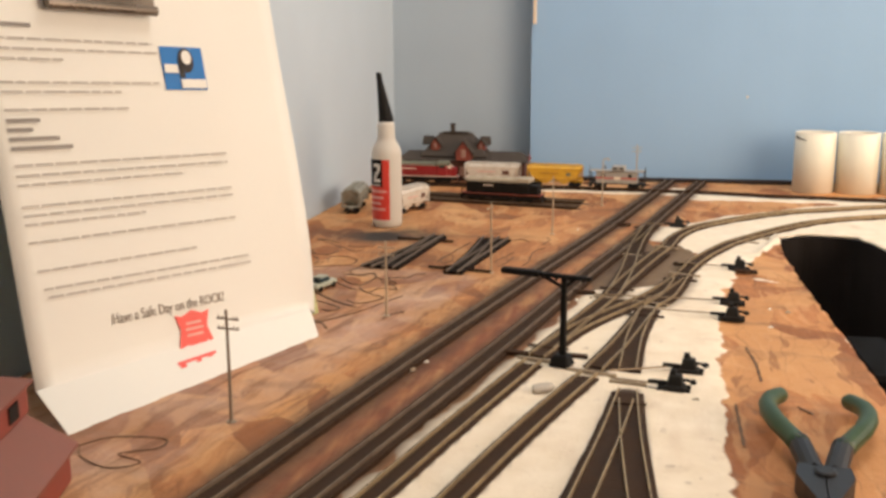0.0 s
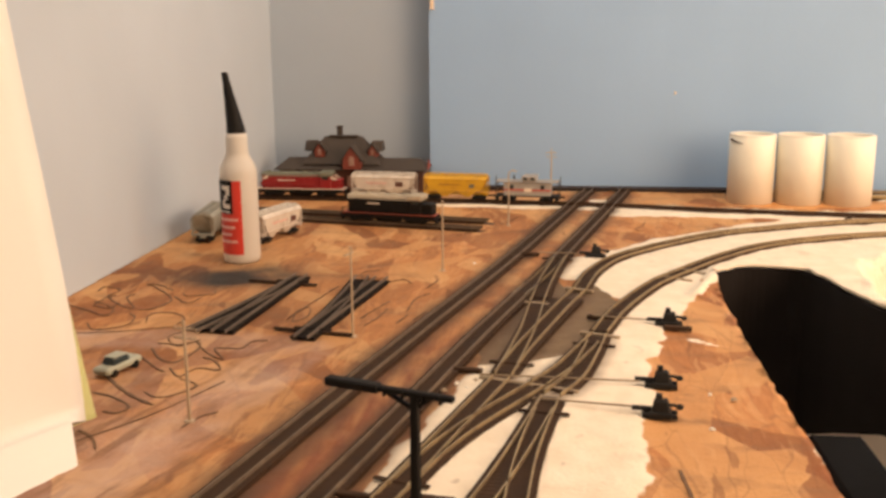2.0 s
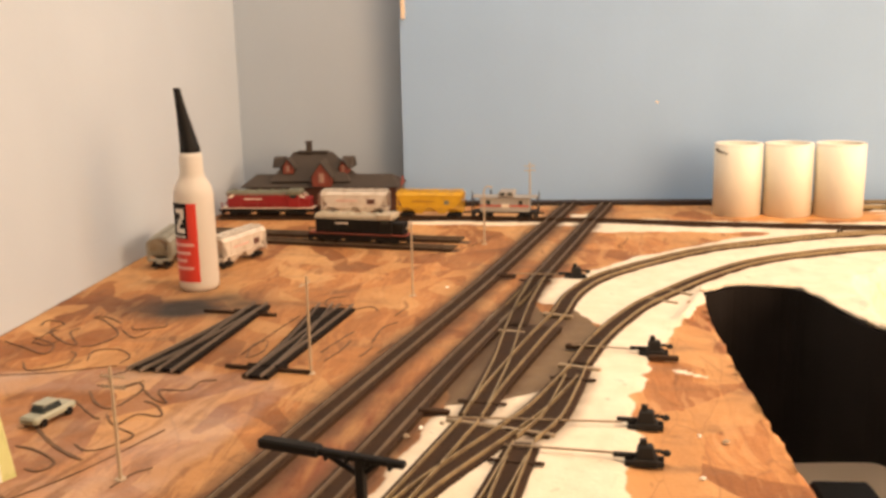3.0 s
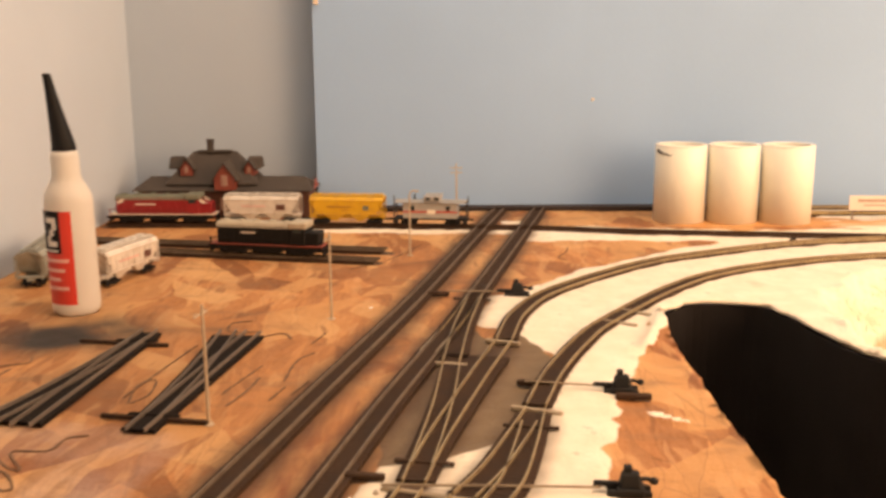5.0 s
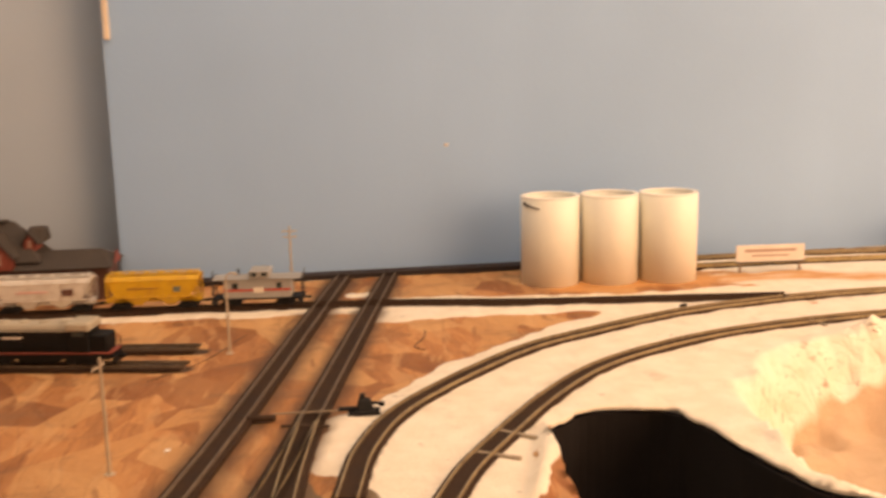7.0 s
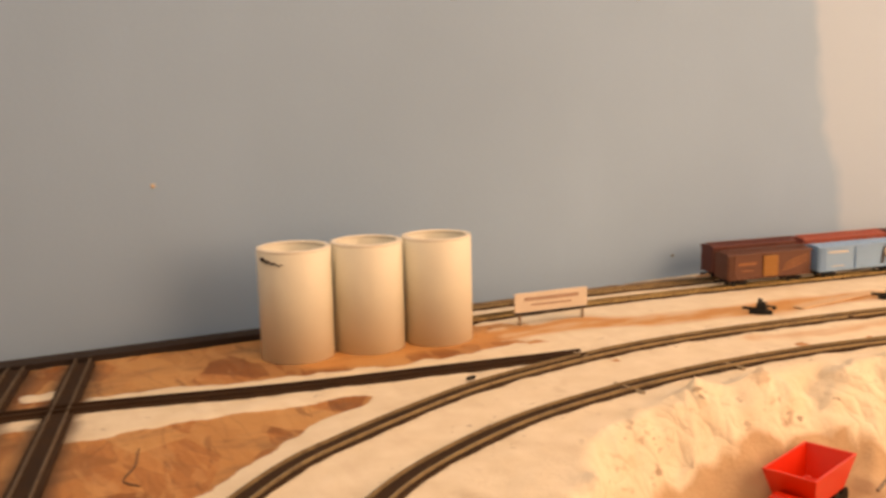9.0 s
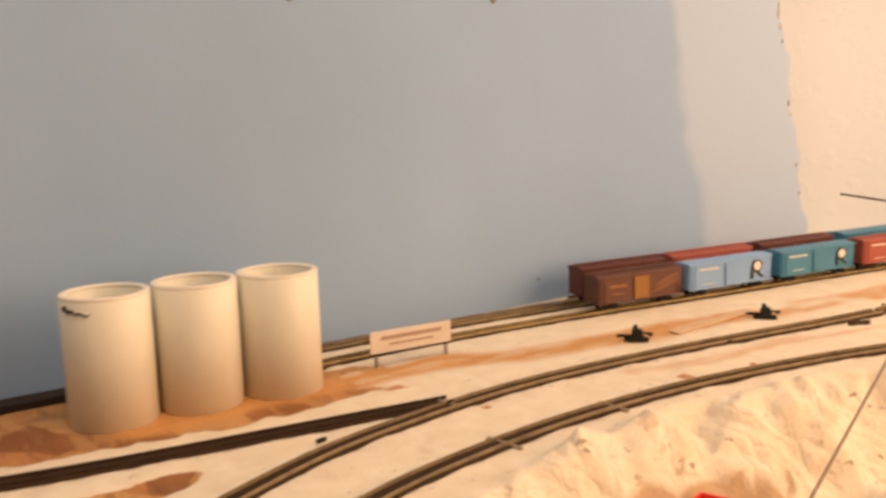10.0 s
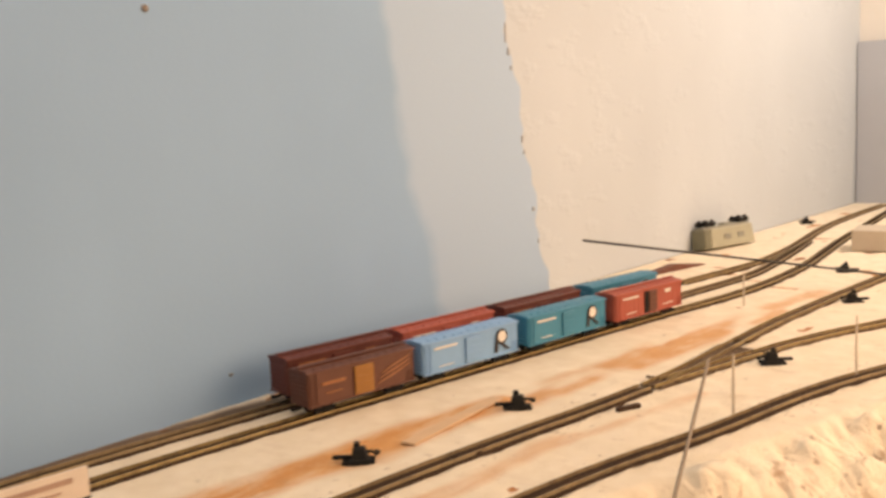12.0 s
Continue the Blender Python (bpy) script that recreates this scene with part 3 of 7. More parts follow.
# turnouts: the through route and the diverging one, both from the points
TURNOUT = {
    "yard_throat": ([(0.041, 0.662), (0.061, 0.735), (0.082, 0.812)], [(0.041, 0.662), (0.064, 0.730), (0.102, 0.803)]),
    "crossover_lower": ([(0.083, 0.818), (0.091, 0.858), (0.102, 0.902), (0.115, 0.952), (0.130, 1.005)], [(0.083, 0.818), (0.0885, 0.855), (0.0945, 0.905), (0.099, 0.962)]),
    "crossover_upper": ([(0.1185, 1.122), (0.102, 1.045), (0.086, 0.985)], [(0.1185, 1.122), (0.1065, 1.04), (0.099, 0.967)]),
    "ladder_top": ([(0.139, 0.896), (0.133, 0.864), (0.123, 0.82), (0.110, 0.79)], [(0.139, 0.896), (0.127, 0.861), (0.115, 0.829), (0.103, 0.805)]),
    "ladder_middle": ([(0.109, 0.785), (0.099, 0.717), (0.094, 0.648)], [(0.109, 0.785), (0.0985, 0.735), (0.088, 0.69), (0.075, 0.643)]),
    "ladder_low": ([(0.0940, 0.612), (0.0950, 0.55), (0.0980, 0.485), (0.1025, 0.40)], [(0.0940, 0.612), (0.0860, 0.55), (0.0760, 0.485), (0.0600, 0.38)]),
    "far_turnout": ([(0.882, 1.279), (0.95, 1.278), (1.028, 1.280)], [(0.882, 1.279), (0.935, 1.268), (0.998, 1.254)]),
}
LINE = {k: spline(v) for k, v in TRACK.items()}
ROUTE = {k: (spline(a), spline(b)) for k, (a, b) in TURNOUT.items()}

# ---- the layout's surface ----
rng = np.random.RandomState(4)
LATTICE = rng.rand(64, 64)


def value_noise(x, y, scale):
    """Smooth noise from 0 to 1 over the plan."""
    u, v = x * scale, y * scale
    i, j = np.floor(u).astype(int), np.floor(v).astype(int)
    fu, fv = u - i, v - j
    fu, fv = fu * fu * (3 - 2 * fu), fv * fv * (3 - 2 * fv)
    g = lambda a, b: LATTICE[(i + a) % 64, (j + b) % 64]
    return (g(0, 0) * (1 - fu) + g(1, 0) * fu) * (1 - fv) + (g(0, 1) * (1 - fu) + g(1, 1) * fu) * fv


def to_line(x, y, line):
    """Distance from points to an open plan line."""
    best = np.full(x.shape, 9.0)
    for (ax, ay), (bx, by) in zip(line[:-1], line[1:]):
        dx, dy = bx - ax, by - ay
        t = np.clip(((x - ax) * dx + (y - ay) * dy) / (dx * dx + dy * dy + 1e-12), 0, 1)
        best = np.minimum(best, np.hypot(x - ax - t * dx, y - ay - t * dy))
    return best


def inside(x, y, poly):
    """Signed distance to a closed outline, positive inside."""
    d = to_line(x, y, list(poly) + [poly[0]])
    odd = np.zeros(x.shape, bool)
    for (ax, ay), (bx, by) in zip(poly, list(poly[1:]) + [poly[0]]):
        hit = (ay > y) != (by > y)
        odd ^= hit & (x < (bx - ax) * (y - ay) / (by - ay + 1e-15) + ax)
    return np.where(odd, d, -d)


def smooth01(a, lo, hi):
    t = np.clip((a - lo) / (hi - lo), 0, 1)
    return t * t * (3 - 2 * t)


AISLE = [(0.231, -0.45), (0.2305, 0.60), (0.2295, 0.90), (0.234, 1.03), (0.238, 1.080), (0.250, 1.087), (0.266, 1.101), (0.290, 1.101), (0.312, 1.093),
         (0.322, 1.062), (0.327, 1.028), (0.337, 0.990), (0.360, 0.965), (0.42, 0.93), (0.60, 0.88), (1.2, 0.85), (2.3, 0.85), (2.3, -0.45)]
SLOT = [(-0.036, 1.467), (0.33, 1.4685), (0.37, 1.489), (0.37, 1.60), (-0.036, 1.60)]
PIT = [(0.342, 0.985), (0.339, 1.03), (0.346, 1.08), (0.366, 1.13), (0.40, 1.172), (0.45, 1.207), (0.52, 1.227), (0.60, 1.226), (0.70, 1.213), (0.80, 1.187),
       (0.90, 1.162), (1.05, 1.10), (1.3, 1.0), (1.3, 0.87), (0.6, 0.89), (0.43, 0.945), (0.365, 0.972)]


def ground_height(x, y):
    d = inside(x, y, PIT)
    lumps = value_noise(x, y, 26) * 0.6 + value_noise(x + 3, y + 5, 60) * 0.3 + value_noise(x + 9, y, 130) * 0.1
    # creases of the plaster cloth: sharp little ridges
    crease = np.abs(value_noise(x + 0.3 * y, y + 2, 27) - 0.5) * 1.4 + np.abs(value_noise(x - 0.4 * y, y + 8, 64) - 0.5) * 0.7
    w = 0.028 + 0.046 * smooth01(x, 0.40, 0.54)
    fall = smooth01(d + (lumps - 0.5) * 0.02, 0.002, w)
    z = -0.056 * fall
    east = smooth01(x, 0.52, 0.66)
    rough = smooth01(d, 0.0, 0.012) * (1 - 0.85 * smooth01(d, 0.038 + 0.10 * east, 0.062 + 0.12 * east))
    # ledges of torn plaster cloth
    q = (value_noise(x + 0.2 * y, y + 4, 24) * 0.65 + value_noise(x, y + 6, 75) * 0.35) * 5
    ledge = (np.floor(q) + smooth01(q - np.floor(q), 0.0, 0.22)) / 5
    z = z + np.where(d > 0, ((lumps - 0.5) * 0.012 + (ledge - 0.5) * 0.020 - (crease - 0.3) * 0.017) * rough, 0)
    # trowelled unevenness of the plaster between the tracks
    z = z + np.where((d <= 0) & (x > 0.25) & (y < 1.36), (value_noise(x, y + 3, 70) - 0.6) * 0.0012, 0)
    return z


def build_ground():
    step = 0.0034
    xs = np.arange(LEFT, 2.135, step)
    ys = np.arange(0.15, REAR + step / 2, step)
    gx, gy = np.meshgrid(xs, ys)
    x, y = gx.ravel(), gy.ravel()
    jag = (value_noise(x, y, 90) - 0.5) * 0.0022 + (value_noise(x, y, 210) - 0.5) * 0.0014
    hole = np.maximum(inside(x, y, AISLE) + jag * (1 + 0.6 * (y > 1.06)), inside(x, y, SLOT) + jag * 0.6)
    nx, ny = len(xs), len(ys)
    h2 = hole.reshape(ny, nx)
    # move the rim's points on to the edge
    gyy, gxx = np.gradient(h2, step)
    near = np.abs(h2) < step * 0.75
    norm = np.maximum(np.hypot(gxx, gyy), 0.3)
    x = (gx - np.where(near, h2 * gxx / norm ** 2, 0)).ravel()
    y = (gy - np.where(near, h2 * gyy / norm ** 2, 0)).ravel()
    solid = (h2 < step * 0.75)
    z = ground_height(x, y)
    idx = np.arange(nx * ny).reshape(ny, nx)
    keep = solid[:-1, :-1] & solid[1:, :-1] & solid[:-1, 1:] & solid[1:, 1:]
    quads = np.stack([idx[:-1, :-1], idx[:-1, 1:], idx[1:, 1:], idx[1:, :-1]], -1)[keep]

    # where the plaster lies
    wob = (value_noise(x, y, 40) - 0.5) * 0.008 + (value_noise(x + 2, y, 110) - 0.5) * 0.006
    yard = [(-0.115, 0.10), (-0.018, 0.477), (0.036, 0.70), (0.060, 0.80), (0.072, 0.845), (0.118, 0.86), (0.150, 0.93), (0.158, 0.985), (0.138, 1.03), (0.116, 1.05),
            (0.128, 1.115), (0.165, 1.150), (0.20, 1.195), (0.25, 1.240), (0.30, 1.275), (0.345, 1.303), (0.30, 1.309), (0.225, 1.316), (0.165, 1.312), (0.155, 1.345),
            (0.19, 1.384), (0.304, 1.367), (0.386, 1.356), (0.45, 1.360), (0.60, 1.362), (0.72, 1.352), (0.84, 1.340), (1.05, 1.305), (1.25, 1.30), (2.2, 1.30),
            (2.2, 0.8), (0.30, 0.8), (0.30, 1.08), (0.236, 1.080), (0.226, 1.045), (0.207, 0.985), (0.182, 0.926), (0.169, 0.868), (0.160, 0.78), (0.150, 0.70), (0.140, 0.60), (0.140, 0.51), (0.120, 0.30), (0.10, 0.10)]
    rear = [(0.47, 1.50), (0.47, 1.42), (0.60, 1.418), (0.72, 1.390), (0.84, 1.371), (1.06, 1.330), (1.25, 1.325), (2.2, 1.325), (2.2, 1.60), (0.47, 1.60)]
    strip = [(-0.10, 1.362), (0.02, 1.352), (0.10, 1.345), (0.13, 1.352), (0.13, 1.366), (0.02, 1.372), (-0.10, 1.378)]
    islet = [(0.135, 1.345), (0.165, 1.335), (0.172, 1.372), (0.142, 1.375)]
    sd = np.maximum.reduce([inside(x, y, p) for p in (yard, rear, strip, islet)]) + wob
    sd = np.where((x > 0.5) & (y < 1.34), np.maximum(sd, 0.02), sd)
    plaster = smooth01(sd, -0.007, 0.006)
    flakes = smooth01(value_noise(x + 1, y, 33) * value_noise(x, y + 7, 75), 0.50, 0.56)
    dabs = np.maximum.reduce([smooth01(0.0028 - np.hypot((x - a) * 0.35 , y - b + 0.7 * (x - a)) + wob * 0.8, -0.002, 0.002) for a, b in ((0.208, 0.888),)])
    plaster = np.maximum(plaster * (1 - 0.6 * flakes * (x > 0.45) * (y > 1.25)), 0.62 * dabs)
    # thin plaster left on the bare strip before the storage tracks, crumbs along the board's cut edge
    soft0 = (value_noise(x, y + 2, 40) - 0.5) * 0.1
    scraped = (x > 0.42) & (x < 1.15) & (y > 1.30) & (y < 1.425)
    plaster = np.where(scraped, np.maximum(plaster, 0.95 * smooth01(x + 0.5 * soft0, 0.44, 0.54)), plaster)
    soft = (value_noise(x * 0.5, y, 55) - 0.5) * 0.012
    band = 1 - smooth01(to_line(x, y, [(0.34, 1.39), (0.42, 1.393), (0.53, 1.388), (0.59, 1.368), (0.677, 1.352), (0.738, 1.352), (0.813, 1.340), (0.90, 1.328), (1.0, 1.318), (1.12, 1.306), (1.26, 1.296)]) + soft, 0.010, 0.024)
    band2 = 0.55 * (1 - smooth01(to_line(x, y, [(0.622, 1.290), (0.682, 1.277), (0.75, 1.275), (0.80, 1.262), (0.89, 1.246)]) + soft, 0.002, 0.010))
    stain = np.maximum(band * (1 - 0.12 * smooth01(x, 0.75, 0.9) - 0.25 * smooth01(x, 1.05, 1.25)) * (1 - smooth01(x, 0.70, 0.80) * smooth01(value_noise(x * 0.6, y * 1.5, 48), 0.45, 0.75)), band2)
    lip = np.minimum(to_line(x, y, LINE["curve_inner"][::6]), to_line(x, y, LINE["curve_outer"][::6]))
    crumbs = (1 - smooth01(lip, 0.010, 0.030)) * (x > 0.35) * smooth01(value_noise(x, y + 1, 28), 0.35, 0.7)
    rim_d = np.abs(hole.ravel() if hole.ndim > 1 else hole)
    plaster = np.maximum(plaster, 0.62 * (1 - smooth01(rim_d, 0.0015, 0.005)) * (x < 0.25) * (y > 0.72) * (0.1 + 0.9 * value_noise(x, y, 14)))
    floor_d = inside(x, y, PIT)
    pit = smooth01(floor_d, 0.002, 0.014)
    wide = 0.014 * smooth01(x, 0.42, 0.55) + 0.034 * smooth01(x, 0.56, 0.68)
    bowl = smooth01(floor_d + wob, 0.020 + wide, 0.032 + 1.1 * wide)
    pit = pit * (1 - bowl)
    sand = bowl + 0.35 * smooth01(value_noise(x, y, 21), 0.62, 0.8) * (x > 0.6) * (y < 1.34)
    taupe_poly = [(0.067, 0.838), (0.088, 0.842), (0.118, 0.86), (0.148, 0.93), (0.157, 0.985), (0.140, 1.022), (0.122, 1.005), (0.112, 1.05), (0.098, 1.02), (0.080, 0.95), (0.068, 0.875)]
    taupe = smooth01(inside(x, y, taupe_poly) + wob * 0.6, -0.004, 0.004)
    bed = np.zeros_like(x)
    for name, line in [(n, l) for n, l in LINE.items()] + [(n, l) for n, pair in ROUTE.items() for l in pair]:
        bed = np.maximum(bed, 1 - smooth01(to_line(x, y, line[::4]), 0.0058, 0.0082))
    mid = (LINE["main_outer"][: min(len(LINE["main_outer"]), len(LINE["main_inner"])): 6] + LINE["main_inner"][: min(len(LINE["main_outer"]), len(LINE["main_inner"])): 6]) / 2
    rust = (1 - smooth01(to_line(x, y, mid), 0.012, 0.022)) * (0.64 - 0.40 * smooth01(y, 0.70, 1.15))
    spray = np.zeros_like(x)
    for name, half, soft in (("main_outer", 0.0085, 0.0235), ("main_inner", 0.0085, 0.0200)):
        d = to_line(x, y, LINE[name][::6])
        spray = np.maximum(spray, 1 - smooth01(d + wob * 0.3, half, soft))
    spray = spray * (0.72 + 0.28 * value_noise(x, y, 60))
    for name in ("crossover_lower", "crossover_upper", "ladder_top"):
        for line in ROUTE[name]:
            spray = np.maximum(spray, 0.62 * (1 - smooth01(to_line(x, y, line[::4]) + wob * 0.4, 0.007, 0.017)))
    between = np.maximum.reduce([1 - smooth01(to_line(x, y, LINE["main_outer"][::6]), 0.01, 0.035), 1 - smooth01(to_line(x, y, LINE["main_inner"][::6]), 0.01, 0.03)])
    # darken the strip between the rear track and the blue sheet too
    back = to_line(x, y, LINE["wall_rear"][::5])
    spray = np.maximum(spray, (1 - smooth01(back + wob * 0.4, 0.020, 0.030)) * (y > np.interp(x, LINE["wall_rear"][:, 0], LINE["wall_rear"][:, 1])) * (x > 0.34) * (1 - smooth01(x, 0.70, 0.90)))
    spray = np.maximum(spray, 0.30 * between * value_noise(x + 4, y, 70))
    # dark patches on the board: before the bottle and round the loose turnouts
    dark_patch = 0.9 * np.exp(-(((x + 0.147) / 0.031) ** 2 + ((y - 1.018) / 0.025) ** 2) ** 0.8) + 0.6 * np.exp(-((x + 0.125) / 0.085) ** 2 - ((y - 1.045) / 0.038) ** 2) * (0.5 + value_noise(x, y, 50))
    dark_patch = np.maximum(dark_patch, 0.34 * np.exp(-((x + 0.075) / 0.075) ** 2 - ((y - 0.955) / 0.085) ** 2) * (0.4 + 0.8 * value_noise(x, y + 3, 32)))
    lane = spline([(-0.17, 0.45), (-0.083, 0.70), (-0.060, 0.784), (-0.052, 0.83), (-0.044, 0.86)])
    lane2 = spline([(-0.23, 0.86), (-0.12, 0.875), (-0.04, 0.86)])
    wash = np.maximum(1 - smooth01(to_line(x, y, lane[::8]), 0.016, 0.030), 0.9 - smooth01(to_line(x, y, lane2[::8]), 0.012, 0.03))
    wash = np.maximum(wash, 0.4 * smooth01(value_noise(x, y, 11), 0.5, 0.7) * (x < 0.1) * (y < 0.86))
    wash = np.maximum(wash, 0.22 * smooth01(value_noise(x, y, 17), 0.35, 0.7) * (x > 0.14) * (x < 0.26) * (y < 1.0)) * (0.4 + 0.6 * value_noise(x + 6, y, 25))
    near_lane = 1 - smooth01(y, 0.70, 0.95)
    wash = np.maximum(wash, 0.75 * near_lane * (1 - smooth01(x - np.interp(y, [0.1, 0.47, 0.70, 0.90], [-0.150, -0.072, -0.021, 0.026]), -0.045, -0.022)) * (0.55 + 0.45 * value_noise(x + 6, y, 25)))
    grain = np.clip(0.25 + 0.75 * near_lane, 0, 1) * (x < 0.14) * (0.35 + 0.65 * value_noise(x, y + 9, 18))
    lump = np.maximum.reduce([smooth01(0.0085 - np.hypot((x - a) * 0.75, y - b) + wob, -0.002, 0.002) for a, b in ((0.150, 1.352), (0.196, 1.346), (0.208, 1.338), (0.112, 1.358), (0.163, 1.400))])
    plaster, spray = np.maximum(plaster, 0.95 * lump), spray * (1 - 0.85 * lump)
    # the plaster stands up in two ridges at the point beside the pit
    ridge = np.minimum(to_line(x, y, [(0.238, 1.076), (0.229, 1.040), (0.214, 1.000)]), to_line(x, y, [(0.238, 1.076), (0.2345, 1.045)])) + 0.3 * wob
    ridge = 1 - smooth01(ridge, 0.0015, 0.0060)
    plaster = np.maximum(plaster, ridge)
    z = z + 0.0042 * ridge + 0.0016 * plaster + (value_noise(x, y, 150) - 0.5) * 0.0006
    # the cut edge and its underside
    me = bpy.data.meshes.new("ground")
    rim_a = np.concatenate([quads[:, [0, 1]], quads[:, [1, 2]], quads[:, [2, 3]], quads[:, [3, 0]]])
    key = np.sort(rim_a, axis=1)
    uniq, first, count = np.unique(key, axis=0, return_index=True, return_counts=True)
    rim = rim_a[first[count == 1]]
    used = np.unique(rim)
    low = {int(v): nx * ny + k for k, v in enumerate(used)}
    verts = np.concatenate([np.stack([x, y, z], 1), np.stack([x[used], y[used], z[used] - np.where(((y[used] > 1.06) & (x[used] > 0.2)) | (x[used] > 0.25), 0.0014, 0.013)], 1)])
    side = [(int(b), int(a), low[int(a)], low[int(b)]) for a, b in rim]
    me.from_pydata(verts.tolist(), [], quads.tolist() + side)
    for name, val in (("plaster", plaster), ("spray", spray), ("taupe", taupe), ("sand", sand), ("dark_patch", dark_patch), ("wash", wash), ("pit", pit), ("bed", bed), ("rust", rust), ("stain", stain), ("crumbs", crumbs), ("grain", grain)):
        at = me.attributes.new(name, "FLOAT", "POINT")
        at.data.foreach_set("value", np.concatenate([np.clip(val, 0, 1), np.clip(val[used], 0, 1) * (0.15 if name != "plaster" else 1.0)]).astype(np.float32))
    me.materials.append(M["ground"])
    sm = [True] * len(quads) + [False] * len(side)
    me.polygons.foreach_set("use_smooth", sm)
    me.validate()
    ob = new("ground", me)
    # drop the points that no face uses
    bm = bmesh.new()
    bm.from_mesh(me)
    bmesh.ops.delete(bm, geom=[v for v in bm.verts if not v.link_faces], context="VERTS")
    bm.to_mesh(me)
    bm.free()
    return tagged(ob, "orange strand board with white plaster around the tracks", "layout board", kind="structure")


build_ground()


def slab(name, lo, hi, mat, label, category, kind="structure"):
    bm = bmesh.new()
    box(bm, [(a + b) / 2 for a, b in zip(lo, hi)], [b - a for a, b in zip(lo, hi)])
    return tagged(part(name, bm, mat), label, category, kind=kind)


slab("wall_west", (LEFT - 0.08, -2.0, -1.0), (LEFT, REAR + 0.08, 1.42), M["blue_wall"], "plain wall painted pale blue", "wall")
slab("wall_north", (LEFT, REAR, -1.0), (2.14, REAR + 0.08, 1.42), M["white_wall"], "white board wall behind the layout", "wall")
slab("wall_corner_paint", (LEFT, REAR - 0.003, -0.02), (0.0, REAR - 0.0002, 1.42), M["corner"], "corner wall, its shade put into a greyer blue", "wall")
slab("wall_east", (2.14, -2.0, -1.0), (2.22, REAR + 0.08, 1.42), M["room_wall"], "white end wall of the room", "wall")
slab("backdrop_end", (2.124, 0.80, -0.02), (2.136, REAR - 0.002, 0.283), M["end_sheet"], "low grey-blue sheet standing at the end wall", "backdrop")
# solid dark strip standing in for the dark gap at the sheet's foot
slab("trim_foot", (-0.036, 1.4700, -0.04), (0.352, 1.4872, 0.0045), M["foot_dark"], "dark brown strip along the sheet's foot", "trim")
# south wall and ceiling are unseen, added to close the room and bounce light
slab("wall_south", (LEFT - 0.08, -2.08, -1.0), (2.22, -2.0, 1.42), M["room_wall"], "plain beige room wall", "wall")
slab("floor", (LEFT - 0.08, -2.0, -1.05), (2.22, REAR + 0.08, -1.0), M["carpet"], "beige carpet floor below the layout", "floor")
slab("ceiling", (LEFT - 0.08, -2.08, 1.42), (2.22, REAR + 0.08, 1.47), M["room_wall"], "plain pale ceiling", "ceiling")


def build_panel():
    """The tall blue sheet that stands before the rear wall; its far edge is cut unevenly."""
    bm = bmesh.new()
    x0 = -0.040
    n = 70
    rows = []
    for k in range(n + 1):
        z = -0.05 + 0.85 * k / n
        xe = 1.081 - 0.222 * (z - 0.02) + 0.004 * math.sin(z * 70) + 0.003 * math.sin(z * 190 + 1)
        rows.append([bm.verts.new(p) for p in ((x0, PANEL, z), (xe, PANEL, z), (xe, PANEL + 0.012, z), (x0, PANEL + 0.012, z))])
    for a, b in zip(rows, rows[1:]):
        for k in range(4):
            bm.faces.new((a[k], a[(k + 1) % 4], b[(k + 1) % 4], b[k]))
    bm.faces.new(rows[0][::-1])
    bm.faces.new(rows[-1])
    bmesh.ops.recalc_face_normals(bm, faces=bm.faces)
    return tagged(part("backdrop", bm, M["panel"]), "blue painted sheet standing before the wall", "backdrop", kind="structure")


build_panel()


def build_fascia():
    line = spline([p for p in AISLE[4:17]], 0.006)
    line = line + normals(line) * 0.0015
    bm = bmesh.new()
    nrm = normals(line)
    rows = []
    for (x, y), (a, b) in zip(line, nrm):
        foot = -0.143 if x < 0.30 else float(np.interp(y, [0.985, 1.095], [-0.092, -0.143]))
        rows.append([bm.verts.new((x + s * 0.002 * a, y + s * 0.002 * b, z)) for s, z in ((-1, foot), (1, foot), (1, -0.0022), (-1, -0.0022))])
    for a, b in zip(rows, rows[1:]):
        for k in range(4):
            bm.faces.new((a[k], a[(k + 1) % 4], b[(k + 1) % 4], b[k]))
    bmesh.ops.recalc_face_normals(bm, faces=bm.faces)
    return tagged(part("trim", bm, M["black_sheet"]), "black curved fascia below the layout's edge", "fascia", kind="structure")


build_fascia()
slab("trim_skirt", (0.20, 1.1040, -0.144), (1.10, 1.1075, -0.0735), M["black_sheet"], "black sheet hanging below the layout", "skirt")
slab("trim_lower", (0.20, 1.1040, -0.330), (1.10, 1.1140, -0.1445), M["room_wall"], "plain beige board below the black sheet", "board")


# ---- track ----
RAIL_TOP, TIE_TOP, BED = 0.0046, 0.0028, 0.0012


def rail_part(line, offset, mat, parent, name="rail", z=0.0):
    bm = bmesh.new()
    off = line + normals(line) * offset
    sweep(bm, off, z + TIE_TOP - 0.0004, z + RAIL_TOP, 0.00037)
    return part(name, bm, mat, parent)


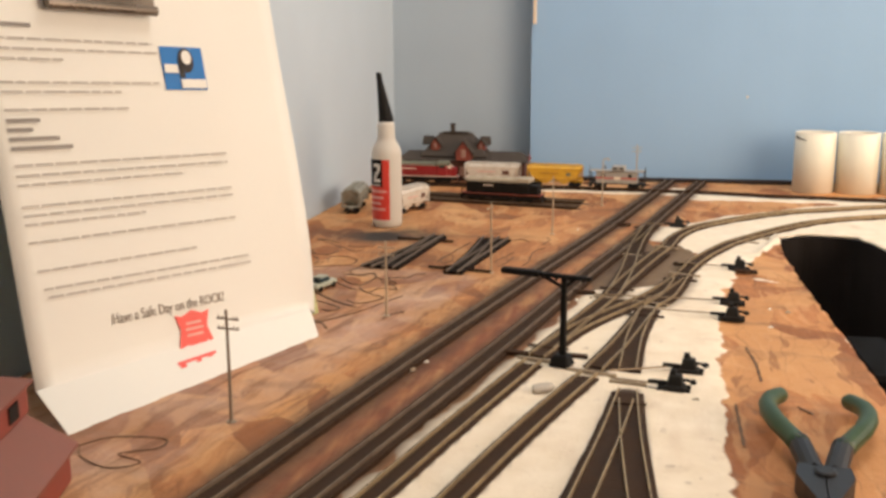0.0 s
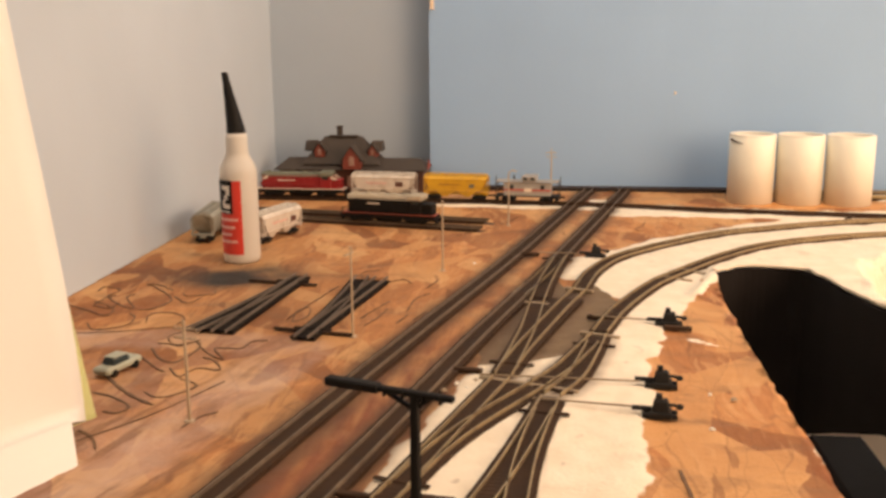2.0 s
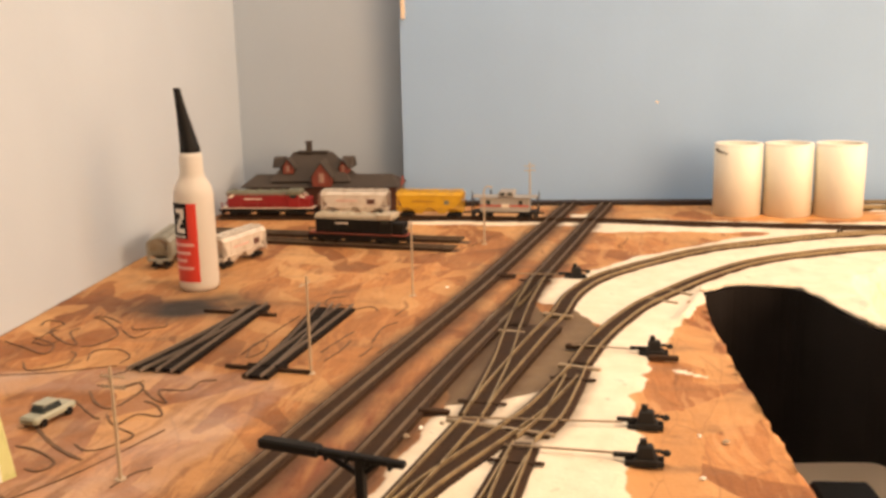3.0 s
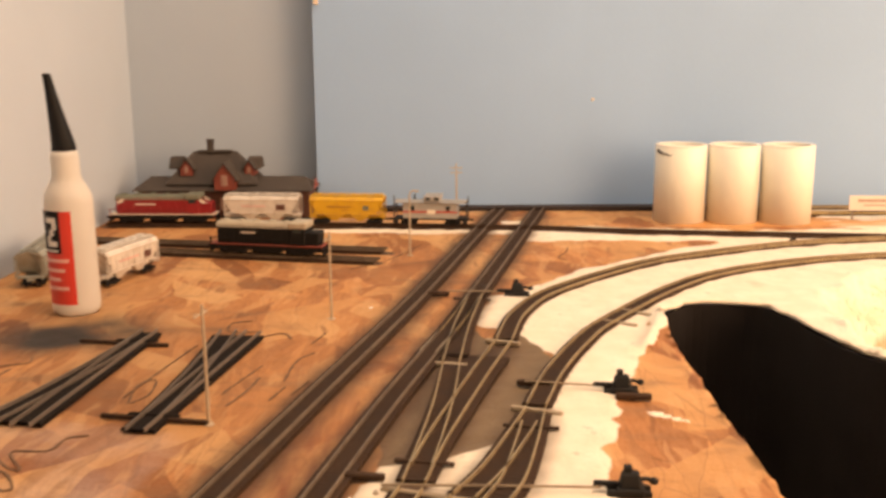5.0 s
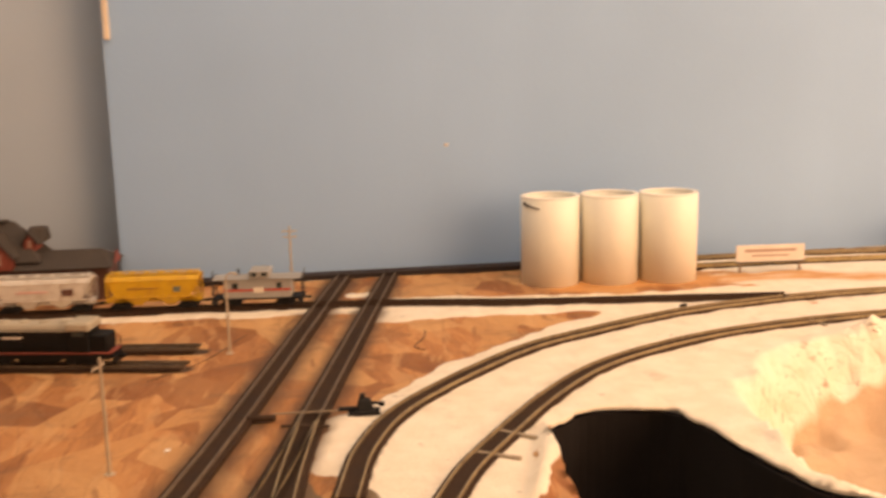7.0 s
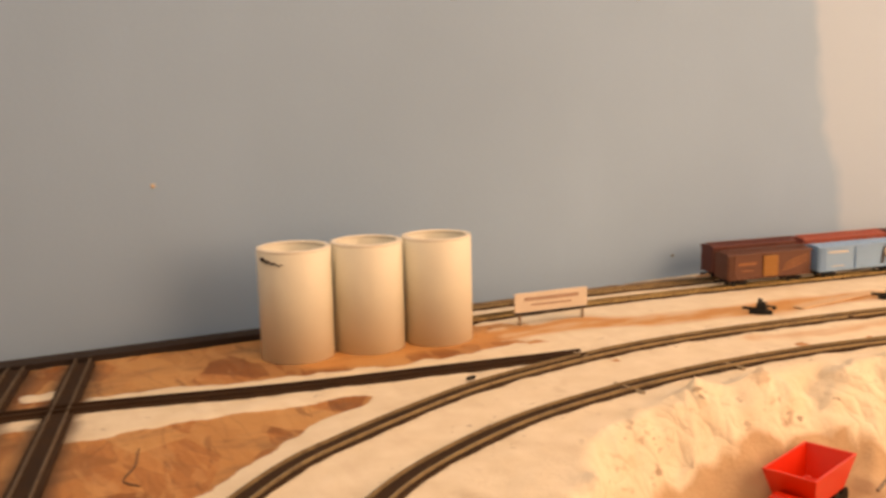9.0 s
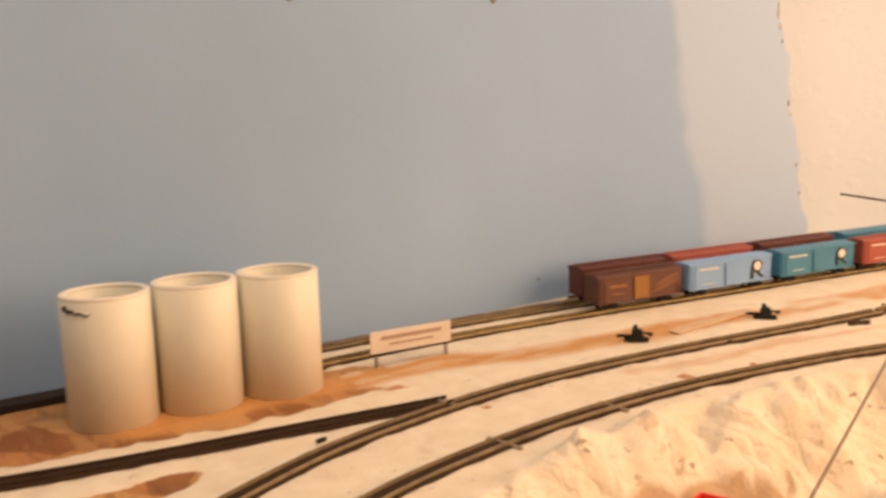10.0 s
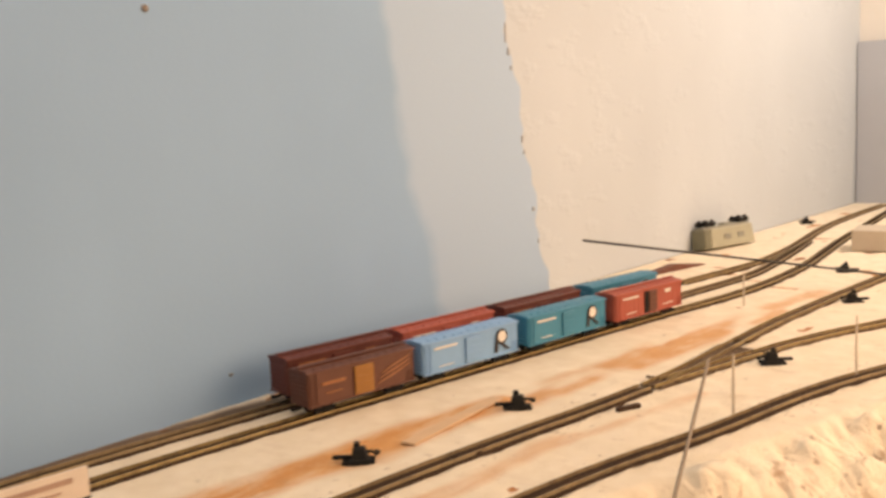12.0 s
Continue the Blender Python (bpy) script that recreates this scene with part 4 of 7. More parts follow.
def tie_boxes(bm, line, half=0.0082, z=0.0, pitch=0.0036, skip=0.004, bed=True):
    """Sleepers on a thin base along a line; the last few millimetres at each end have none."""
    fine = spline(line[:: max(1, len(line) // 60)], pitch)
    nrm = normals(fine)
    k0 = int(skip / pitch)
    for k in range(k0, len(fine) - k0):
        a = math.atan2(nrm[k][1], nrm[k][0])
        wide = half * (1 + 0.06 * (random.random() - 0.5))
        box(bm, (fine[k][0], fine[k][1], z + (BED + TIE_TOP) / 2), (2 * wide, 0.0019, TIE_TOP - BED), 0, a)
    if bed and len(fine) > 2 * k0 + 3:
        sweep_line = fine[k0: len(fine) - k0]
        sub = bmesh.new()
        sweep(sub, sweep_line, z + 0.0004, z + TIE_TOP - 0.00012, half * 0.98)
        me = bpy.data.meshes.new("t")
        sub.to_mesh(me)
        sub.free()
        bm.from_mesh(me)
        bpy.data.meshes.remove(me)


def track(key, label, rail="rail", tie="tie", z=0.0, half=0.0075):
    ob = thing("track", label, "track", group="tracks of the layout")
    bm = bmesh.new()
    tie_boxes(bm, LINE[key], half, z)
    tagged(part("sleeper_strip", bm, M[tie], ob), kind="stuff")
    for s in (-1, 1):
        rail_part(LINE[key], s * 0.0047, M[rail], ob, z=z)
    return ob


track("main_outer", "weathered main line track sprayed dark brown", "rail_dull", half=0.0082)
track("main_inner", "weathered main line track sprayed dark brown", "rail_dull", half=0.0082)
track("yard_one", "yard track with dark sleepers in white plaster", "rail")
track("yard_two", "yard track with dark sleepers in white plaster", "rail")
track("cross_siding", "dark flex track crossing both main lines", "tie", "tie")
track("spur_rear", "short dark spur track on bare board", "rail_dull", "tie")
track("spur_front", "short dark spur track under a diesel", "rail_dull", "tie")
track("curve_outer", "curved track in white plaster with brassy rails", "rail")
track("curve_inner", "curved track along the pit's rim with brassy rails", "rail")
track("far_branch", "branch track with brassy rails in cream plaster", "rail_bright", "tie_brown")
track("far_lead", "lead track with brassy rails in cream plaster", "rail_bright", "tie_brown")
track("wall_rear", "rear storage track beside the blue sheet", "rail", "tie")
track("wall_front", "front storage track holding four boxcars", "rail_bright", "tie")
track("wall_third", "third storage track by the white wall", "rail_bright", "tie_brown")


def turnout(key, label, rail="rail", tie="tie", z=0.0, loose=False, routes=None, bar=0.026):
    a, b = routes or ROUTE[key]
    ob = thing("turnout", label, "turnout", group="turnouts")
    n = min(len(a), len(b))
    ia, ib = np.linspace(0, len(a) - 1, n).astype(int), np.linspace(0, len(b) - 1, n).astype(int)
    mid = (a[ia] + b[ib]) / 2
    nrm = normals(mid)
    gap = np.abs(((a[ia] - b[ib]) * nrm).sum(1)) / 2
    line = spline(mid[:: max(1, n // 20)], 0.0036)
    halves = np.interp(np.linspace(0, 1, len(line)), np.linspace(0, 1, n), gap) + 0.0082
    bm = bmesh.new()
    ln = normals(line)
    for k in range(1, len(line) - 1):
        box(bm, (line[k][0], line[k][1], z + (BED + TIE_TOP) / 2), (2 * halves[k], 0.0020, TIE_TOP - BED), 0, math.atan2(ln[k][1], ln[k][0]))
    rows = []
    for (x, y), (p, q), h in zip(line[1:-1], ln[1:-1], halves[1:-1] * 0.97):
        rows.append([bm.verts.new((x + s * h * p, y + s * h * q, zz)) for s, zz in ((-1, z + 0.0004), (1, z + 0.0004), (1, z + TIE_TOP - 0.00012), (-1, z + TIE_TOP - 0.00012))])
    for r0, r1 in zip(rows, rows[1:]):
        for k in range(4):
            bm.faces.new((r0[k], r0[(k + 1) % 4], r1[(k + 1) % 4], r1[k]))
    bm.faces.new(rows[0])
    bm.faces.new(rows[-1][::-1])
    tagged(part("sleeper_strip", bm, M[tie], ob), kind="stuff")
    side = 1.0 if ((b[-1] - a[-1]) @ normals(a)[-1]) > 0 else -1.0
    rail_part(a, -side * 0.0047, M[rail], ob, "stock_rail", z)
    rail_part(b, side * 0.0047, M[rail], ob, "stock_rail", z)
    rail_part(a[4:], side * 0.0047, M[rail], ob, "point_blade", z)
    rail_part(b[4:], -side * 0.0047, M[rail], ob, "point_blade", z)
    # the throw bar just behind the points
    k = 5
    bm = bmesh.new()
    ang = math.atan2(normals(a)[k][1], normals(a)[k][0])
    box(bm, (a[k][0], a[k][1], z + TIE_TOP + 0.0002), (bar, 0.0024, 0.0012), 0.0003, ang)
    part("throw_bar", bm, M[tie], ob)
    return ob


turnout("yard_throat", "yard turnout with tan rails set in white plaster")
turnout("crossover_lower", "crossover turnout on grey-brown painted base")
turnout("crossover_upper", "crossover turnout leaving the inner main line")
turnout("ladder_top", "ladder turnout beside the curved track")
turnout("ladder_middle", "ladder turnout below the pale joint strip")
turnout("ladder_low", "dark-tied turnout lying in white plaster", "rail", "tie", bar=0.018)
turnout("far_turnout", "brassy turnout in cream plaster", "rail_bright", "tie_brown")


def straight_pair(p, q, spread):
    p, q = np.array(p), np.array(q)
    d = (q - p) / np.hypot(*(q - p))
    nrm = np.array([-d[1], d[0]])
    a = np.array([p + (q - p) * t for t in np.linspace(0, 1, 40)])
    b = np.array([p + (q - p) * t + nrm * spread * t ** 1.7 for t in np.linspace(0, 1, 40)])
    return a, b


# two turnouts not yet laid, on the bare board
turnout("", "loose black turnout lying on bare strand board", "rail_steel", "tie_black", routes=straight_pair((-0.086, 1.031), (-0.102, 0.879), -0.019))
turnout("", "loose black turnout lying on bare strand board", "rail_steel", "tie_black", routes=straight_pair((-0.0465, 0.873), (-0.0215, 1.027), 0.016))


def cross_tie(p, q, label):
    bm = bmesh.new()
    v = (q[0] - p[0], q[1] - p[1])
    box(bm, ((p[0] + q[0]) / 2, (p[1] + q[1]) / 2, 0.0016), (math.hypot(*v), 0.0022, 0.0022), 0.0004, math.atan2(v[1], v[0]))
    return tagged(part("long_sleeper", bm, M["tie"]), label, "sleeper", "loose sleepers")


for p, q in (((-0.124, 1.016), (-0.068, 1.006)), ((-0.070, 0.896), (-0.016, 0.886))):
    cross_tie(p, q, "long dark sleeper beside a loose turnout")


def joint_strip(p, q):
    """A pale strip across the rails where two track pieces meet."""
    bm = bmesh.new()
    v = (q[0] - p[0], q[1] - p[1])
    box(bm, ((p[0] + q[0]) / 2, (p[1] + q[1]) / 2, 0.0018), (math.hypot(*v), 0.0026, 0.0026), 0.0005, math.atan2(v[1], v[0]))
    return tagged(part("joint_strip", bm, M["joint"]), "pale strip across the rails at a joint", "joint strip", "joint strips")


for p, q in (((0.030, 0.662), (0.052, 0.655)), ((0.060, 0.645), (0.088, 0.637)), ((0.084, 0.628), (0.104, 0.624)), ((0.070, 0.815), (0.124, 0.797)), ((0.128, 0.903), (0.152, 0.893)),
             ((0.120, 1.012), (0.140, 1.004)), ((0.090, 0.970), (0.108, 0.965)), ((0.196, 1.052), (0.216, 1.040)), ((0.212, 1.078), (0.232, 1.062)), ((0.490, 1.322), (0.494, 1.300)), ((0.475, 1.250), (0.479, 1.226)), ((0.56, 1.256), (0.562, 1.234))):
    joint_strip(p, q)


# ---- ground throws ----
def ground_throw(x, y, turn, label="black plastic switch stand on the board"):
    ob = thing("ground_throw", label, "switch stand", pose(x, y, 0, 0, 0, turn), "switch stands")
    bm = bmesh.new()
    for dy in (-0.0030, 0.0030):
        box(bm, (-0.0005, dy, 0.0022), (0.0175, 0.0022, 0.0026), 0.0004)
    box(bm, (0, 0, 0.0026), (0.0110, 0.0095, 0.0034), 0.0005)
    part("base", bm, M["throw"], ob)
    bm = bmesh.new()
    box(bm, (0.0, 0, 0.0070), (0.0092, 0.0074, 0.0064), 0.0009, 0, (0.74, 0.72))
    box(bm, (-0.0012, 0, 0.0112), (0.0032, 0.0030, 0.0034), 0.0004)
    box(bm, (0.0022, 0, 0.0084), (0.0016, 0.0040, 0.0012), 0.0003)
    part("housing", bm, M["throw"], ob)
    bm = bmesh.new()
    tube(bm, [(0.003, 0.0, 0.0072), (0.006, 0.001, 0.0070), (0.0092, 0.001, 0.0062)], 0.0009, 6)
    rings(bm, [(0.0004, -0.0016), (0.0018, -0.0008), (0.0018, 0.0008), (0.0004, 0.0016)], 8, (0.0092, 0.001, 0.0062))
    part("lever", bm, M["throw"], ob)
    bm = bmesh.new()
    box(bm, (-0.0095, 0.0, 0.0048), (0.010, 0.0022, 0.0022), 0.0004)
    part("tongue", bm, M["throw"], ob)
    return ob


THROWS = [(0.169, 0.812, -6), (0.164, 0.770, -6), (0.186, 0.926, -6), (0.147, 1.119, -2), (0.128, 0.652, -8), (0.119, 0.622, -8),
          (0.679, 1.342, -48), (0.802, 1.326, -48), (0.98, 1.236, 128), (1.38, 1.312, 120), (1.222, 1.256, 125), (1.79, 1.497, 130)]
for x, y, a in THROWS:
    ground_throw(x, y, a)


def link_rod(p, q, label="thin brass link rod from a switch stand to its turnout"):
    bm = bmesh.new()
    tube(bm, [(*p, 0.0042), (*q, 0.0042)], 0.00055, 6)
    return tagged(part("link_rod", bm, M["wire"]), label, "rod", "link rods")


for p, q in (((0.070, 0.814), (0.157, 0.811)), ((0.100, 0.781), (0.152, 0.774)), ((0.137, 0.934), (0.174, 0.927)), ((0.098, 1.121), (0.135, 1.119)), ((0.084, 0.640), (0.116, 0.652)), ((0.084, 0.628), (0.107, 0.623))):
    link_rod(p, q)


def sleeper_block(x, y, turn, size=(0.018, 0.0036, 0.003)):
    bm = bmesh.new()
    box(bm, (x, y, 0.0026), size, 0.0006, radians(turn))
    return tagged(part("head_block", bm, M["tie"]), "dark wooden block under a switch rod", "block", "head blocks")


for x, y, a in ((0.190, 0.9155, -6), (0.715, 1.298, -20), (0.835, 1.268, -20), (0.03, 0.668, -8), (0.062, 0.668, -8), (0.142, 0.935, -10), (0.090, 1.120, -5), (0.062, 0.825, -8)):
    sleeper_block(x, y, a)


# ---- rolling stock: x along the car, rail top at z = 0 ----
def truck_part(parent, x, mat="black"):
    bm = bmesh.new()
    for s in (-1, 1):
        box(bm, (x, s * 0.0072, 0.0032), (0.0150, 0.0012, 0.0024), 0.0004)
        box(bm, (x, s * 0.0072, 0.0036), (0.0048, 0.0016, 0.0040), 0.0004)
    box(bm, (x, 0, 0.0048), (0.0050, 0.0140, 0.0016), 0.0003)
    tr = part("truck", bm, M[mat], parent)
    for dx in (-0.0048, 0.0048):
        bm = bmesh.new()
        for s in (-1, 1):
            axle(bm, (x + dx, s * 0.0047, 0.0028), 0.0027, 0.0012)
        axle(bm, (x + dx, 0, 0.0028), 0.0007, 0.0094, 6)
        part("wheelset", bm, M["iron"], tr)
    return tr


def couplers(parent, half):
    for s in (-1, 1):
        bm = bmesh.new()
        box(bm, (s * (half + 0.0022), 0, 0.0052), (0.0052, 0.0016, 0.0016), 0.0003)
        box(bm, (s * (half + 0.0046), 0.0006, 0.0052), (0.0018, 0.0030, 0.0022), 0.0004)
        part("coupler", bm, M["black"], parent)


def ladder(bm, x, y, z0, z1, width=0.004):
    for dx in (-width / 2, width / 2):
        box(bm, (x + dx, y, (z0 + z1) / 2), (0.0004, 0.0005, z1 - z0))
    k = z0 + 0.001
    while k < z1:
        box(bm, (x, y, k), (width, 0.0005, 0.0004))
        k += 0.0024


def boxcar(m, body, door, label, length=0.0935, roof=None, emblem=None, lines=True, door_open=False, rise=0.0, swash=False, group="boxcars in storage"):
    ob = thing("boxcar", label, "boxcar", m, group)
    h, w = length / 2, 0.0198
    z0, z1 = 0.0066, 0.0274 + rise
    bm = bmesh.new()
    box(bm, (0, 0, (z0 + z1) / 2), (length, w, z1 - z0), 0.0005)
    part("body", bm, M[body], ob)
    bm = bmesh.new()
    n = 15
    for s in (-1, 1):
        for k in range(n + 1):
            x = -h + 0.0015 + (length - 0.003) * k / n
            if abs(x) < 0.010 or ((emblem or swash) and k not in (0, 1, n - 1, n)):
                continue
            box(bm, (x, s * (w / 2 + 0.00005), (z0 + z1) / 2), (0.0006, 0.0004, z1 - z0 - 0.001))
        box(bm, (0, s * (w / 2 + 0.0002), z0 + 0.0003), (length, 0.0008, 0.0010))
        box(bm, (0, s * (w / 2 + 0.0002), z1 - 0.0005), (length, 0.0008, 0.0009))
        for e in (-1, 1):
            ladder(bm, e * (h - 0.0036), s * (w / 2 + 0.0006), z0, z1 if e * s > 0 else z0 + 0.008)
    for e in (-1, 1):
        for k in range(7):
            box(bm, (e * (h + 0.0002), 0, z0 + 0.002 + k * 0.0027), (0.0008, w * 0.86, 0.0011), 0.0002)
    part("ribs", bm, M[body], ob)
    # a low peaked roof with raised seams and, on the older cars, a running board
    bm = bmesh.new()
    prism(bm, [(-w / 2 - 0.0006, 0), (w / 2 + 0.0006, 0), (w / 2 + 0.0006, 0.0008), (0, 0.0024), (-w / 2 - 0.0006, 0.0008)], -h - 0.0006, h + 0.0006, Matrix.Translation((0, 0, z1)) @ Matrix(((0, 0, 1, 0), (1, 0, 0, 0), (0, 1, 0, 0), (0, 0, 0, 1))))
    for k in range(13):
        x = -h + length * k / 12
        for s in (-1, 1):
            box(bm, (x, s * w * 0.23, z1 + 0.0016), (0.0005, w * 0.42, 0.0005))
    rf = part("roof", bm, M[roof or body], ob)
    if not emblem:
        bm = bmesh.new()
        box(bm, (0, 0, z1 + 0.0032), (length + 0.002, 0.0036, 0.0006), 0.0001)
        part("running_board", bm, M[roof or body], rf)
    for s in (-1, 1):
        bm = bmesh.new()
        box(bm, (0.004 if door_open else 0, s * (w / 2 + 0.0008), (z0 + z1) / 2 - 0.0004), (0.0150 if not door_open else 0.011, 0.0012, z1 - z0 - 0.0028), 0.0003)
        for k in range(4):
            box(bm, (0.004 if door_open else 0, s * (w / 2 + 0.0015), z0 + 0.004 + 0.0042 * k), (0.0130 if not door_open else 0.009, 0.0006, 0.0006))
        part("door", bm, M[door], ob)
        if door_open:
            bm = bmesh.new()
            box(bm, (-0.0045, s * (w / 2 + 0.0005), (z0 + z1) / 2 - 0.0004), (0.0050, 0.0007, z1 - z0 - 0.003))
            part("door_opening", bm, M["black"], ob)
    if lines:
        y = -(w / 2 + 0.0005)
        marks = [(-h * 0.55, z1 - 0.0042, 0.021, 0.0014), (-h * 0.55, z0 + 0.0040, 0.013, 0.0006)]
        if swash:
            marks = [(-h * 0.55, z0 + 0.0130, 0.018, 0.0020), (-h * 0.55, z0 + 0.0070, 0.012, 0.0008)]
            for k in range(3):
                bm = bmesh.new()
                tube(bm, [(h * (0.26 + 0.04 * k), y, z0 + 0.0045 + 0.0028 * k), (h * 0.55, y, z0 + 0.0075 + 0.0030 * k), (h * 0.90, y, z0 + 0.0125 + 0.0026 * k)], 0.0006, 6, [0.6, 1.3, 0.7])
                part("stripe", bm, M["rust_ink"], ob, "faded ochre stripe sweeping upward")
        elif not emblem:
            marks += [(h * 0.55, z1 - 0.0050, 0.008, 0.0030), (h * 0.55, z0 + 0.0048, 0.014, 0.0007)]
        for mx, mz, mw, mh in marks:
            bm = bmesh.new()
            box(bm, (mx, y, mz), (mw, 0.0004, mh))
            part("lettering", bm, M["white_ink"] if emblem or body == "box_red" else M["rust_ink"], ob, "faded lettering too small to read")
    if emblem:
        # a bold looped emblem: dark outline, white heart
        y = -(w / 2 + 0.0006)
        mm = Matrix.Translation((h * 0.60, y, (z0 + z1) / 2 + 0.0012)) @ Matrix.Rotation(radians(90), 4, "X")
        bm = bmesh.new()
        ring = [(0.0054 * math.cos(t) * 1.1 + 0.0006, 0.0056 * math.sin(t) + 0.0018) for t in np.linspace(0, 2 * math.pi, 22, endpoint=False)]
        prism(bm, ring, 0, 0.0004, mm)
        prism(bm, [(-0.0068, -0.0088), (-0.0034, -0.0088), (-0.0032, 0.003), (-0.0052, 0.003)], 0, 0.0004, mm)
        prism(bm, [(-0.0010, -0.003), (0.0020, -0.003), (0.0092, -0.0082), (0.0052, -0.0084)], 0, 0.0004, mm)
        em = part("emblem", bm, M["ink"], ob, "black looped emblem with a white heart")
        bm = bmesh.new()
        prism(bm, [(x * 0.70 + 0.0004, (z - 0.0018) * 0.70 + 0.0020) for x, z in ring], 0.0002, 0.0007, mm)
        part("emblem_heart", bm, M["white_ink"], em)
    bm = bmesh.new()
    box(bm, (0, 0, 0.0060), (length * 0.96, 0.006, 0.0022))
    box(bm, (0.008, 0.002, 0.0048), (0.012, 0.008, 0.0032), 0.0005)
    part("underframe", bm, M["black"], ob)
    for s in (-1, 1):
        truck_part(ob, s * (h - 0.0145))
    couplers(ob, h)
    return ob


def on_line(key, s_from, back=False, z=0.0):
    """Pose on a track at a distance along it."""
    line = LINE[key]
    d = np.r_[0, np.cumsum(np.hypot(*np.diff(line, axis=0).T))]
    x, y = np.interp(s_from, d, line[:, 0]), np.interp(s_from, d, line[:, 1])
    e = 0.03
    xa, ya = np.interp(s_from - e, d, line[:, 0]), np.interp(s_from - e, d, line[:, 1])
    xb, yb = np.interp(s_from + e, d, line[:, 0]), np.interp(s_from + e, d, line[:, 1])
    return pose(x, y, RAIL_TOP + z, 0, 0, math.degrees(math.atan2(yb - ya, xb - xa)) + (180 if back else 0))


def at_x(key, x):
    line = LINE[key]
    d = np.r_[0, np.cumsum(np.hypot(*np.diff(line, axis=0).T))]
    return on_line(key, float(np.interp(x, line[:, 0], d)))


boxcar(at_x("wall_front", 0.7525), "box_brown", "ochre", "brown boxcar with an ochre door and faded lettering", 0.085, swash=True)
boxcar(at_x("wall_front", 0.849), "box_blue", "box_blue", "light blue boxcar with a black and white emblem", emblem=True)
boxcar(at_x("wall_front", 0.953), "box_teal", "box_teal", "teal boxcar with a black and white emblem", emblem=True)
boxcar(at_x("wall_front", 1.058), "box_red", "box_brown", "red boxcar with its brown door slid open", 0.0935, door_open=True)
boxcar(at_x("wall_rear", 0.766), "box_dark", "box_dark", "dark red boxcar beside the blue sheet", 0.087, rise=0.0016)
boxcar(at_x("wall_rear", 0.864), "box_red", "box_red", "faded red boxcar on the rear track", 0.093, rise=0.0016)
boxcar(at_x("wall_rear", 0.968), "box_dark", "box_dark", "dark red boxcar on the rear track", 0.093, rise=0.0016)
boxcar(at_x("wall_rear", 1.074), "box_teal", "box_teal", "teal boxcar on the rear track", 0.093, emblem=True, rise=0.0016)


